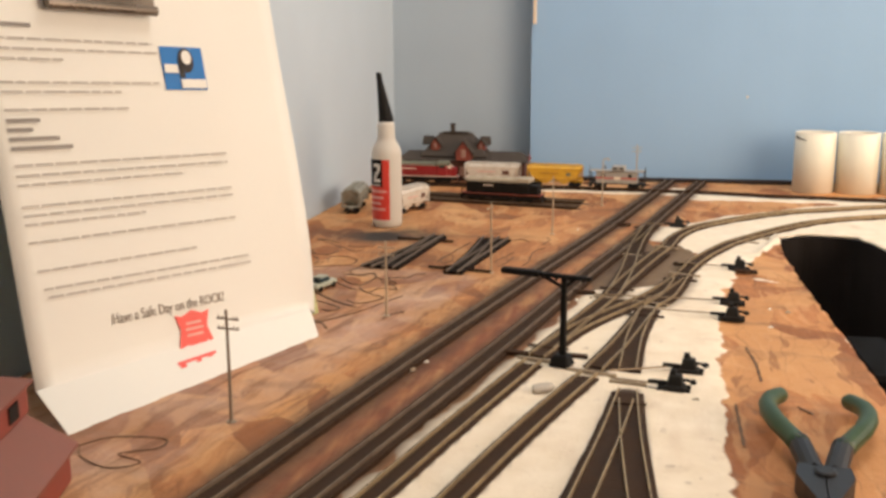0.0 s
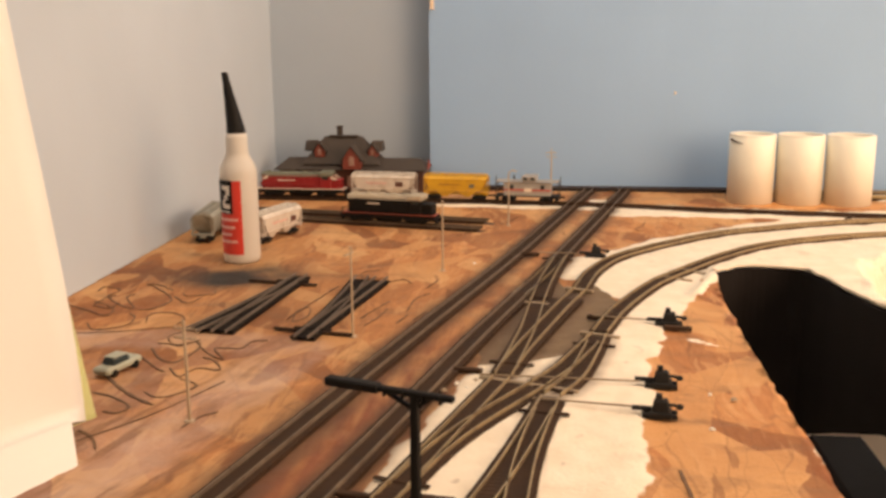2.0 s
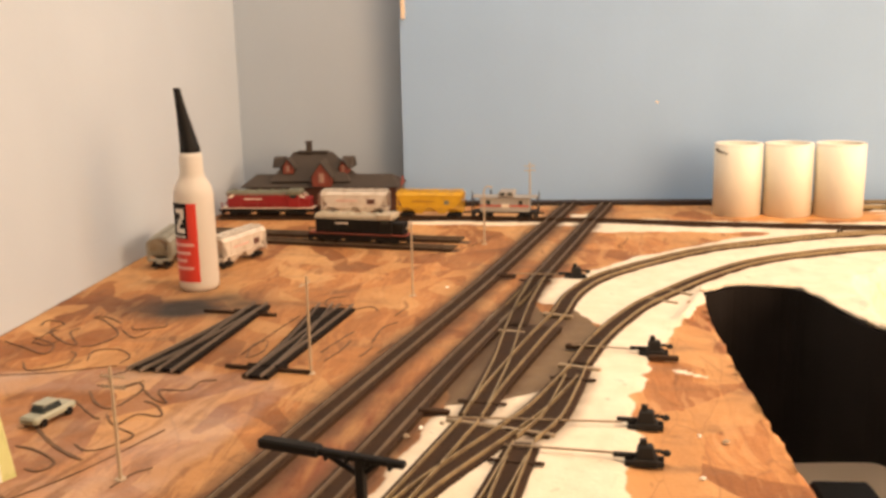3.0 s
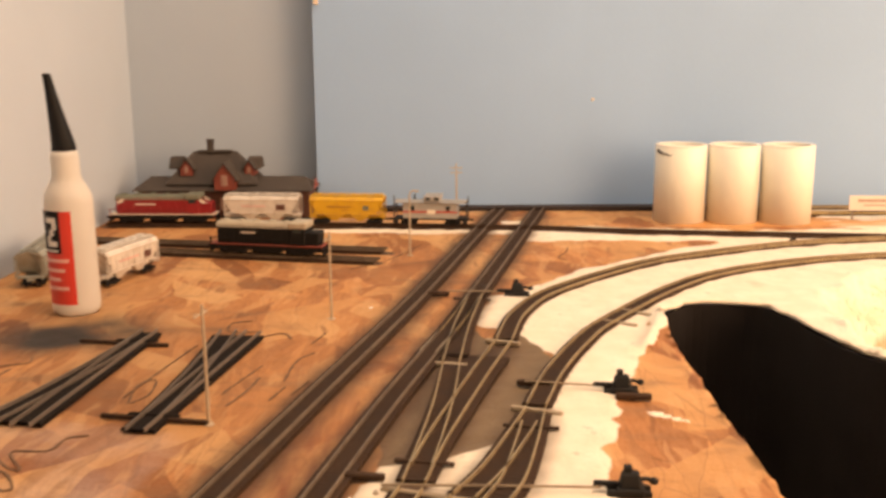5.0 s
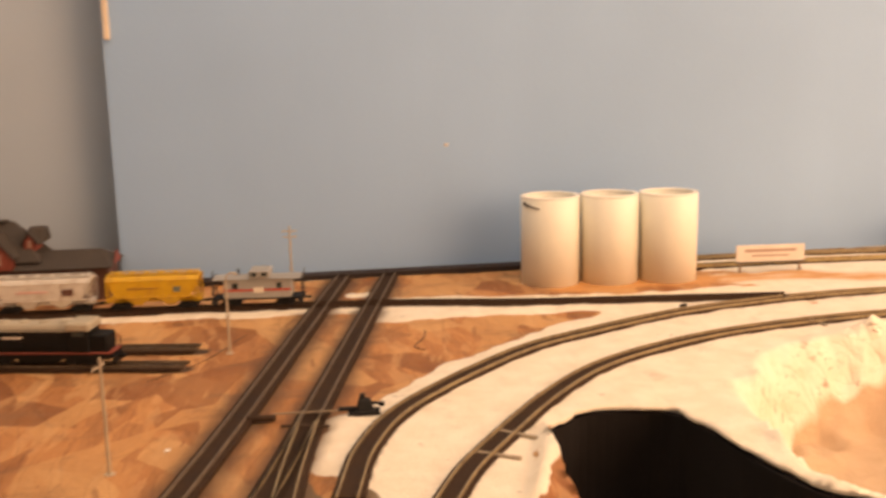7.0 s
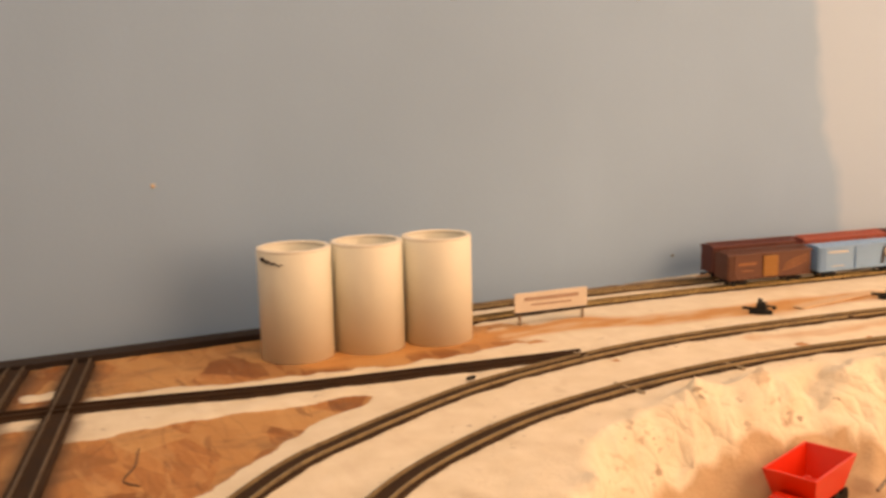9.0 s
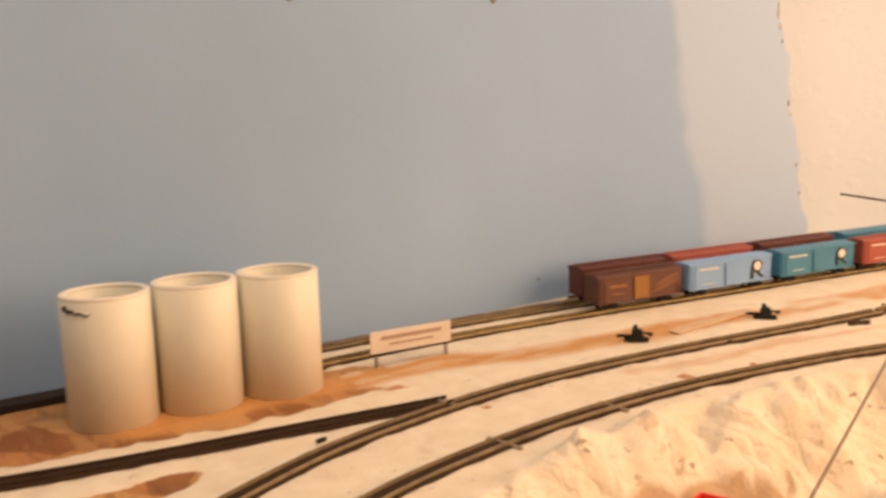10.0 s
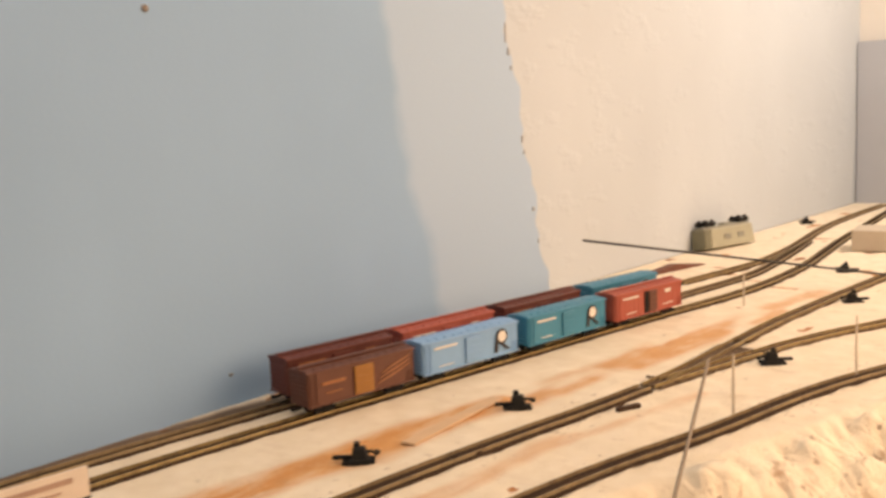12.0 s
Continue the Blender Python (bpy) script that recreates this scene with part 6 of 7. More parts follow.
def brick_building():
    """Part of a brick-red model building; its two low roofs step down to the board."""
    ob = thing("model_building", "brick-red model building with a sloped roof", "model building", pose(-0.183, 0.416, 0, 0, 0, 14))
    side = Matrix(((1, 0, 0, 0), (0, 0, 1, 0), (0, 1, 0, 0), (0, 0, 0, 1)))
    bm = bmesh.new()
    box(bm, (0.002, 0, 0.0075), (0.100, 0.075, 0.015), 0.0008)
    part("lower_wall", bm, M["barn_wall"], ob)
    bm = bmesh.new()
    prism(bm, [(-0.050, 0.015), (0.055, 0.015), (0.055, 0.0165), (0.034, 0.030), (-0.050, 0.030)], -0.040, 0.040, side)
    part("lower_roof", bm, M["barn_roof"], ob)
    bm = bmesh.new()
    box(bm, (-0.0075, 0.002, 0.0365), (0.085, 0.080, 0.013), 0.0008)
    part("upper_wall", bm, M["barn_wall"], ob)
    bm = bmesh.new()
    prism(bm, [(-0.051, 0.043), (0.037, 0.043), (0.037, 0.0442), (-0.007, 0.0490), (-0.051, 0.0442)], -0.040, 0.044, side)
    part("upper_roof", bm, M["barn_roof"], ob)
    for y in (-0.024, 0.0, 0.024):
        bm = bmesh.new()
        box(bm, (0.0352, y, 0.0365), (0.0010, 0.010, 0.007))
        part("window", bm, M["black"], ob)
    return ob


brick_building()


# ---- things left lying on the layout ----
def glue_bottle():
    ob = thing("glue_bottle", "milky glue bottle with a red label and black tip", "glue bottle", pose(-0.1515, 1.087, 0.0, 0, 0, 0))
    bm = bmesh.new()
    rings(bm, [(0.0, 0.0), (0.0128, 0.0), (0.0150, 0.0022), (0.0154, 0.006), (0.0154, 0.0740), (0.0151, 0.0780), (0.0141, 0.0815), (0.0124, 0.0850), (0.0106, 0.0880), (0.0095, 0.0905), (0.0090, 0.0940), (0.0089, 0.1045), (0.0079, 0.1085), (0.0, 0.1095)], 48, close=False)
    bmesh.ops.remove_doubles(bm, verts=bm.verts, dist=1e-6)
    part("body", bm, M["bottle"], ob, smooth=True)
    bm = bmesh.new()
    rings(bm, [(0.0078, 0.1085), (0.0076, 0.112), (0.0070, 0.116), (0.0046, 0.136), (0.0031, 0.150), (0.0027, 0.1575), (0.0010, 0.1580)], 20)
    cap = part("cap", bm, M["black"], ob, "tapered black tip")
    for v in cap.data.vertices:
        v.co.x -= max(0, v.co.z - 0.112) * 0.16
    # label wrapped round the side that faces left and front
    def wrap(name, a0, a1, z0, z1, mat, parent, r=0.01565, label=""):
        bm = bmesh.new()
        rows = []
        for a in np.linspace(radians(a0), radians(a1), 14):
            rows.append([bm.verts.new((rr * math.cos(a), rr * math.sin(a), z)) for rr, z in ((r - 0.0003, z0), (r, z0), (r, z1), (r - 0.0003, z1))])
        for p, q in zip(rows, rows[1:]):
            for k in range(4):
                bm.faces.new((p[k], p[(k + 1) % 4], q[(k + 1) % 4], q[k]))
        bm.faces.new(rows[0])
        bm.faces.new(rows[-1][::-1])
        bmesh.ops.recalc_face_normals(bm, faces=bm.faces)
        return part(name, bm, M[mat], parent, label)
    lab = wrap("label", 150, 293, 0.0085, 0.0705, "label_red", ob, label="red label with pale print")
    wrap("label_badge", 150, 265, 0.043, 0.0708, "black", lab, 0.0159, "black badge")
    for a0, a1, z0, z1 in ((228, 257, 0.0630, 0.0665), (245, 257, 0.0585, 0.0630), (236, 249, 0.0545, 0.0585), (228, 240, 0.0510, 0.0545), (228, 257, 0.0475, 0.0510)):
        wrap("label_badge_mark", a0, a1, z0, z1, "white_ink", lab, 0.0161, "pale zigzag mark")
    wrap("label_badge_rule", 210, 258, 0.0440, 0.0452, "white_ink", lab, 0.0161, "thin pale rule")
    for k, (z, a1) in enumerate(((0.0370, 281), (0.0305, 270), (0.0245, 258), (0.0185, 276))):
        wrap("label_print", 200, a1, z, z + 0.0022, "label_ink", lab, 0.0160)
    return ob


glue_bottle()

# the clipboard: a frame with x along its width, z up its face, leaning back against nothing nearer than the wall
U0 = Vector((0.442, 0.897, 0)).normalized()
LEAN_BACK, SKEW = radians(13.5), radians(2.2)
V0 = Vector((0, 0, 1)) * math.cos(LEAN_BACK) - Vector((U0.y, -U0.x, 0)) * math.sin(LEAN_BACK)
U, V = U0 * math.cos(SKEW) - V0 * math.sin(SKEW), V0 * math.cos(SKEW) + U0 * math.sin(SKEW)
W = U0.cross(V0).normalized()
NEAR = 0.967
CLIP_O = Vector((-0.108, 0.720, 0.008))
CLIP_M = Matrix.Translation(CLIP_O) @ Matrix(((U.x, -W.x, V.x, 0), (U.y, -W.y, V.y, 0), (U.z, -W.z, V.z, 0), (0, 0, 0, 1))) @ Matrix.Scale(NEAR, 4)


def clipboard():
    ob = thing("clipboard", "clipboard with a lime edge and a nickel clip", "clipboard", CLIP_M)
    bm = bmesh.new()
    box(bm, (-0.1070, 0.0042, 0.145), (0.216, 0.0026, 0.300), 0.0010)
    for v in bm.verts:
        # the board stands a little askew behind the bulging page
        v.co.x += (0.20 - v.co.z) * 0.088
        v.co.y += max(0.0, 0.20 - v.co.z) * 0.10
    part("board", bm, M["lime"], ob, "lime acrylic board")
    bm = bmesh.new()
    box(bm, (-0.137, -0.0050, 0.218), (0.072, 0.0016, 0.028), 0.0006)
    tube(bm, [(-0.173, -0.0055, 0.203), (-0.101, -0.0055, 0.203)], 0.0030, 12)
    box(bm, (-0.137, 0.0010, 0.245), (0.060, 0.012, 0.030), 0.002)
    part("clip", bm, M["chrome"], ob)
    bm = bmesh.new()
    tube(bm, [(-0.164, -0.001, 0.262), (-0.110, -0.001, 0.262)], 0.004, 10)
    part("hinge", bm, M["chrome"], ob)
    return ob


clipboard()


def paper_sheet():
    """A letter page held by the clip; its foot folds forward on to the board."""
    ob = thing("letter_page", "printed white letter page held by the clipboard", "paper", CLIP_M)
    bm = bmesh.new()
    # the foot: forward along the board first, then up the face
    back = CLIP_M.inverted()
    front_a, front_b = Vector((-0.171, 0.511, 0)), Vector((-0.102, 0.690, 0))
    hind_a, hind_b = CLIP_M @ Vector((-0.216, 0, (0.0046 + 0.216 * U.z) / V.z)), CLIP_M @ Vector((0, 0, 0.0046 / V.z))

    def on_foot(t, f, z):
        """A point of the folded foot: t along the page's width, f from the fold (0) to the loose edge (1)."""
        p = hind_a.lerp(hind_b, t - 0.055 * t ** 6).lerp(front_a.lerp(front_b, t), f)
        return back @ Vector((p.x, p.y, z + p.z - 0.0018))
    rows = []
    for f, z in ((1.0, 0.0018), (0.66, 0.0018), (0.33, 0.0019), (0.02, 0.0018)):
        rows.append([bm.verts.new(on_foot(k / 18, f, z)) for k in range(19)])
    for j in range(22):
        row = []
        for k in range(19):
            x = -0.216 + 0.216 * k / 18
            low = (0.0046 - x * U.z) / V.z
            z = low + (0.2675 - low) * (j / 21) ** 1.1
            # the sheet's loose corner curls away towards the board
            curl = max(0.0, 1 + x / 0.085) ** 2 * max(0.0, 1 - z / 0.075) ** 2
            row.append(bm.verts.new((x + 0.006 * curl, 0.0003 * math.sin(j * 0.6 + k * 0.3) * min(1, j / 3) + 0.016 * curl, z - 0.0062 * curl)))
        rows.append(row)
    up = back.to_3x3() @ Vector((0, 0, 1))
    n_foot = 4
    under = []
    for j, row in enumerate(rows):
        off = -0.0003 * up if j < n_foot else Vector((0, 0.0003, 0))
        under.append([bm.verts.new(v.co + off) for v in row])
    for j in range(len(rows) - 1):
        for k in range(18):
            bm.faces.new((rows[j][k], rows[j][k + 1], rows[j + 1][k + 1], rows[j + 1][k]))
            bm.faces.new((under[j][k], under[j + 1][k], under[j + 1][k + 1], under[j][k + 1]))
        for k in (0, 18):
            bm.faces.new((rows[j][k], rows[j + 1][k], under[j + 1][k], under[j][k]))
    for j in (0, len(rows) - 1):
        for k in range(18):
            bm.faces.new((rows[j][k], rows[j][k + 1], under[j][k + 1], under[j][k]))
    bmesh.ops.recalc_face_normals(bm, faces=bm.faces)
    sheet = part("sheet", bm, M["paper"], ob, smooth=True)
    for p in sheet.data.polygons:
        if p.center.z < on_foot(0, 0, 0.006).z or p.center.y < -0.002:
            p.use_smooth = False
    y = -0.0007

    def line(name, u0, u1, z, h, mat, label="", slope=0.0):
        bm = bmesh.new()
        box(bm, ((u0 + u1) / 2, y, z), (u1 - u0, 0.0003, h))
        part(name, bm, M[mat], ob, label)
    rnd = random.Random(3)
    rows_z = [(0.1840, -0.2055, -0.105), (0.1785, -0.2055, -0.102), (0.1730, -0.2055, -0.166), (0.1600, -0.2055, -0.104), (0.1548, -0.2055, -0.132), (0.1450, -0.2055, -0.129),
              (0.1150, -0.2055, -0.062), (0.1095, -0.2055, -0.062), (0.1045, -0.2055, -0.097), (0.0928, -0.2055, -0.0625), (0.0880, -0.2055, -0.061), (0.0832, -0.2055, -0.130),
              (0.0735, -0.2055, -0.0637), (0.0580, -0.2035, -0.098), (0.0480, -0.2015, -0.0576), (0.0435, -0.2000, -0.0575)]
    for z, u0, u1 in rows_z:
        u = u0
        while u < u1:
            w = rnd.uniform(0.005, 0.014)
            line("print_word", u, min(u + w, u1), z, 0.0012, "print")
            u += w + 0.0016
    for k, w in enumerate((0.019, 0.014, 0.029, 0.036)):
        line("print_word", -0.2055, -0.2055 + w, 0.1392 - 0.0050 * k, 0.0022, "print_dark")
    line("print_word", -0.2055, -0.182, 0.1915, 0.0022, "print_dark")
    # the blue square emblem
    c = Vector((-0.0838, 0, 0.1695))
    bm = bmesh.new()
    box(bm, (c.x, y, c.z), (0.032, 0.0003, 0.027))
    lg = part("logo", bm, M["logo_blue"], ob, "blue square logo with white shapes")
    mm = Matrix.Translation((c.x, y - 0.0004, c.z)) @ Matrix.Rotation(radians(90), 4, "X")
    bm = bmesh.new()
    prism(bm, [(0.0022 + 0.0078 * math.cos(t) * 0.75, 0.0050 + 0.0078 * math.sin(t)) for t in np.linspace(0, 2 * math.pi, 20, endpoint=False)], 0, 0.0003, mm)
    prism(bm, [(-0.004, -0.006), (0.000, -0.006), (0.000, 0.006), (-0.004, 0.006)], 0, 0.0003, mm)
    part("logo_ring", bm, M["ink"], lg)
    bm = bmesh.new()
    prism(bm, [(0.0026 + 0.0045 * math.cos(t) * 0.8, 0.0068 + 0.0045 * math.sin(t)) for t in np.linspace(0, 2 * math.pi, 20, endpoint=False)], 0.0002, 0.0006, mm)
    for x0, x1, z0, z1 in ((-0.0150, -0.0050, -0.0030, 0.0022), (-0.0040, 0.0150, -0.0125, -0.0070)):
        prism(bm, [(x0, z0), (x1, z0), (x1, z1), (x0, z1)], 0.0002, 0.0006, mm)
    part("logo_white", bm, M["paper"], lg)
    # the closing line, in words
    cu = bpy.data.curves.new("closing_line", "FONT")
    cu.body, cu.size, cu.align_x, cu.extrude = "Have a Safe Day on the ROCK!", 0.0086, "LEFT", 0.00015
    tmp = new("closing_line", cu)
    dg = bpy.context.evaluated_depsgraph_get()
    me = bpy.data.meshes.new_from_object(tmp.evaluated_get(dg))
    bpy.data.objects.remove(tmp)
    me.materials.append(M["print_mid"])
    me.transform(Matrix.Translation((-0.1646, y, 0.0222)) @ Matrix.Rotation(radians(90), 4, "X") @ Matrix.Diagonal((0.735, 1, 1, 1)))
    tx = new("closing_line", me)
    tx.parent = ob
    # red stamp and the small line beneath
    bm = bmesh.new()
    mm = Matrix.Translation((-0.1105, y, 0.0085)) @ Matrix.Rotation(radians(90), 4, "X")
    prism(bm, [(-0.0128, 0.0108), (-0.0075, 0.0095), (0, 0.0125), (0.0075, 0.0095), (0.0128, 0.0108), (0.0098, 0.0015), (0.0132, -0.0098), (0.0085, -0.0075), (0.0065, -0.0108), (0.0022, -0.0080), (-0.0022, -0.0112), (-0.0060, -0.0078), (-0.0130, -0.0100), (-0.0098, 0.0015)], 0, 0.0002, mm)
    st = part("stamp", bm, M["logo_red"], ob, "red shield-shaped stamp")
    for z0, w in ((0.0040, 0.011), (0.0005, 0.013), (-0.0032, 0.012)):
        bm = bmesh.new()
        prism(bm, [(-w / 2, z0), (w / 2, z0), (w / 2, z0 + 0.0014), (-w / 2, z0 + 0.0014)], 0.0002, 0.0004, mm)
        part("stamp_bar", bm, M["label_ink"], st, "pale bar on the stamp")
    for t0, t1, f0, f1 in ((0.405, 0.545, 0.36, 0.43), (0.410, 0.432, 0.40, 0.52), (0.470, 0.488, 0.40, 0.50), (0.515, 0.530, 0.40, 0.47)):
        bm = bmesh.new()
        lo = [on_foot(t, f, 0.0019) for t, f in ((t0, f0), (t1, f0), (t1, f1), (t0, f1))]
        hi = [on_foot(t, f, 0.0022) for t, f in ((t0, f0), (t1, f0), (t1, f1), (t0, f1))]
        a, b = [bm.verts.new(p) for p in lo], [bm.verts.new(p) for p in hi]
        bm.faces.new(b)
        for k in range(4):
            bm.faces.new((a[k], a[(k + 1) % 4], b[(k + 1) % 4], b[k]))
        bmesh.ops.recalc_face_normals(bm, faces=bm.faces)
        part("stamp_line", bm, M["logo_red"], ob, "short red printed line")
    return ob


paper_sheet()


def pliers():
    ob = thing("cutting_pliers", "small cutting pliers with green vinyl grips", "pliers", pose(0.1768, 0.531, 0.0065, 0, 0, -8))
    for s, nm in ((-1, "grip"), (1, "grip")):
        bm = bmesh.new()
        pts = [(s * 0.0082, 0.004, 0.002), (s * 0.0130, 0.014, 0.003), (s * 0.0188, 0.027, 0.004), (s * 0.0222, 0.040, 0.004), (s * 0.0228, 0.052, 0.003), (s * 0.0212, 0.063, 0.002), (s * 0.0175, 0.073, 0.0005), (s * 0.0150, 0.078, 0.0)]
        p2 = []
        for a, b in zip(pts, pts[1:]):
            p2 += [tuple(a[i] + (b[i] - a[i]) * t for i in range(3)) for t in (0, 0.5)]
        p2.append(pts[-1])
        tube(bm, p2, 0.0044, 14, [1.12, 1.05] + [1.0] * (len(p2) - 5) + [1.0, 0.92, 0.6])
        part(nm, bm, M["grip"], ob, smooth=True)
        bm = bmesh.new()
        tube(bm, [(s * 0.0040, -0.020, 0), (s * 0.0065, -0.006, 0.001), (s * 0.0092, 0.008, 0.0022)], 0.0050, 12)
        part("handle_shank", bm, M["steel"], ob)
    for s in (-1, 1):
        bm = bmesh.new()
        prism(bm, [(s * 0.0003, -0.020), (s * 0.0105, -0.020), (s * 0.0115, -0.030), (s * 0.0085, -0.040), (s * 0.0030, -0.056), (s * 0.0003, -0.056)], -0.0045, 0.0045)
        part("jaw", bm, M["steel"], ob)
    bm = bmesh.new()
    rings(bm, [(0.0045, 0.0040), (0.0045, 0.0054), (0.0036, 0.0060)], 18, (0, -0.028, 0))
    part("rivet", bm, M["steel"], ob)
    return ob


pliers()


def small_car():
    ob = thing("toy_car", "tiny pale green car parked on the board", "toy car", pose(-0.138, 0.812, 0.0, 0, 0, 74))
    bm = bmesh.new()
    box(bm, (0, 0, 0.0042), (0.030, 0.0112, 0.0042), 0.0012)
    part("body", bm, M["car_pale"], ob)
    bm = bmesh.new()
    box(bm, (-0.001, 0, 0.0080), (0.0155, 0.0100, 0.0040), 0.0010, 0, (0.72, 0.82))
    cb = part("cabin", bm, M["glass_dark"], ob, "dark glazed cabin")
    bm = bmesh.new()
    box(bm, (-0.001, 0, 0.0102), (0.0112, 0.0082, 0.0008), 0.0003)
    part("roof", bm, M["car_pale"], cb)
    for x in (-0.009, 0.009):
        for s in (-1, 1):
            bm = bmesh.new()
            axle(bm, (x, s * 0.0052, 0.0022), 0.0022, 0.0016, 12)
            part("wheel", bm, M["black"], ob)
    return ob


small_car()


def dump_truck():
    """A toy tipper with a red bin, standing in the plaster pit."""
    z = float(ground_height(np.array([0.538]), np.array([1.156]))[0])
    ob = thing("toy_dump_truck", "toy tipper with a bright red bin on a grey chassis", "toy truck", pose(0.538, 1.156, z + 0.0004, 0, 0, 20))
    bm = bmesh.new()
    lo, hi, t = (0.019, 0.0115), (0.0265, 0.0150), 0.0014
    z0, z1 = 0.0115, 0.0300
    def ring(a, b, zz):
        return [bm.verts.new((x * a, y * b, zz)) for x, y in ((-1, -1), (1, -1), (1, 1), (-1, 1))]
    o0, o1 = ring(*lo, z0), ring(*hi, z1)
    i1, i0 = ring(hi[0] - t, hi[1] - t, z1), ring(lo[0] - t, lo[1] - t, z0 + t)
    for a, b in ((o0, o1), (o1, i1), (i1, i0)):
        for k in range(4):
            bm.faces.new((a[k], a[(k + 1) % 4], b[(k + 1) % 4], b[k]))
    bm.faces.new(o0[::-1])
    bm.faces.new(i0)
    bmesh.ops.recalc_face_normals(bm, faces=bm.faces)
    bn = part("bin", bm, M["truck_red"], ob, "bright red tipping bin")
    bm = bmesh.new()
    rings(bm, [(0.0024, z0 + t), (0.0020, z0 + 0.0080), (0.0008, z0 + 0.0088)], 12, (0.002, 0.002, 0))
    part("bin_post", bm, M["truck_red"], bn)
    bm = bmesh.new()
    box(bm, (0, 0, 0.0080), (0.050, 0.0150, 0.0046), 0.0010)
    part("chassis", bm, M["truck_grey"], ob)
    bm = bmesh.new()
    box(bm, (-0.0285, 0, 0.0120), (0.0120, 0.0190, 0.0140), 0.0020, 0, (0.75, 0.9))
    part("cab", bm, M["truck_red"], ob)
    for x in (-0.024, 0.012, 0.022):
        for s in (-1, 1):
            bm = bmesh.new()
            axle(bm, (x, s * 0.0090, 0.0052), 0.0052, 0.0040, 16)
            part("wheel", bm, M["black"], ob)
    return ob


dump_truck()


def upturned_caboose():
    """A grey car lying on its roof by the white wall, its trucks in the air."""
    ob = thing("upturned_car", "grey model car lying upside down by the white wall", "model car", pose(1.512, 1.503, 0.002, -8, 0, -12))
    bm = bmesh.new()
    box(bm, (0.006, 0, 0.014), (0.092, 0.022, 0.025), 0.0015, 0, (0.94, 0.94))
    bd = part("body", bm, M["car_cream"], ob)
    bm = bmesh.new()
    box(bm, (-0.046, 0, 0.014), (0.014, 0.0224, 0.025), 0.0015, 0, (0.8, 0.94))
    part("end_panel", bm, M["car_olive"], bd, "olive-grey end")
    for x in (-0.006, 0.022):
        bm = bmesh.new()
        box(bm, (x, -0.0110, 0.014), (0.013, 0.0008, 0.007))
        part("window", bm, M["hopper_gray"], bd)
    bm = bmesh.new()
    box(bm, (0, 0, 0.0275), (0.096, 0.015, 0.0030), 0.0005)
    box(bm, (0.006, 0, 0.0300), (0.016, 0.012, 0.0040), 0.0008)
    part("underframe", bm, M["hopper_gray"], ob)
    for x in (-0.034, 0.036):
        bm = bmesh.new()
        for s in (-1, 1):
            box(bm, (x, s * 0.0078, 0.0325), (0.022, 0.0018, 0.0046), 0.0006)
        box(bm, (x, 0, 0.0310), (0.008, 0.016, 0.0030), 0.0004)
        tr = part("truck", bm, M["black"], ob)
        for dx in (-0.0058, 0.0058):
            bm = bmesh.new()
            for s in (-1, 1):
                axle(bm, (x + dx, s * 0.0055, 0.0335), 0.0046, 0.0016, 14)
            part("wheelset", bm, M["black"], tr)
    return ob


upturned_caboose()


def rod(p, q, r, mat, label, name="thin_rod"):
    bm = bmesh.new()
    tube(bm, [p, [(a + b) / 2 for a, b in zip(p, q)], q], r, 8)
    return tagged(part(name, bm, M[mat]), label, "rod")


rod((1.075, 1.445, 0.067), (1.36, 1.25, 0.0045), 0.0011, "steel", "thin dark rod propped over the storage tracks")
rod((0.560, 1.1295, -0.038), (0.831, 1.2145, 0.0395), 0.0010, "pole_grey", "thin dark rod leaning up from the pit")

bm = bmesh.new()
box(bm, (0.762, 1.3435, 0.0024), (0.098, 0.0095, 0.0014), 0.0004, radians(6))
tagged(part("wood_strip", bm, M["wood"]), "pale wooden strip lying by the switch stand", "wood strip")
bm = bmesh.new()
prism(bm, [(-0.062, 0.0), (0.050, 0.0), (0.050, 0.0016), (-0.006, 0.0085), (-0.062, 0.0022)], -0.005, 0.005, Matrix.Translation((1.325, 1.478, 0.0005)) @ Matrix.Rotation(radians(-10), 4, "Z") @ Matrix(((1, 0, 0, 0), (0, 0, 1, 0), (0, 1, 0, 0), (0, 0, 0, 1))))
tagged(part("rerailer_ramp", bm, M["wood_dark"]), "low brown wedge lying by the white wall", "ramp")
bm = bmesh.new()
box(bm, (1.565, 1.335, 0.0145), (0.060, 0.045, 0.026), 0.0012, radians(10))
tagged(part("cardboard_box", bm, M["card"]), "small beige box beside the storage tracks", "box")
for lo, hi in (((0.236, 0.690, -0.075), (0.265, 0.778, -0.008)), ((0.236, 0.560, -0.120), (0.278, 0.688, -0.026))):
    bm = bmesh.new()
    box(bm, [(a + b) / 2 for a, b in zip(lo, hi)], [b - a for a, b in zip(lo, hi)], 0.003)
    tagged(part("control_box", bm, M["black_box"]), "black control box fixed below the board's edge", "control box", "control boxes")


# ---- marks on the walls and the board ----
def nail(x, z, r, mat, label):
    bm = bmesh.new()
    rings(bm, [(r, 0), (r * 0.9, 0.0008), (r * 0.4, 0.0012)], 10)
    bmesh.ops.transform(bm, matrix=Matrix.Translation((x, PANEL, z)) @ Matrix.Rotation(radians(90), 4, "X"), verts=bm.verts)
    return tagged(part("nail_head", bm, M[mat]), label, "nail", "nail heads")


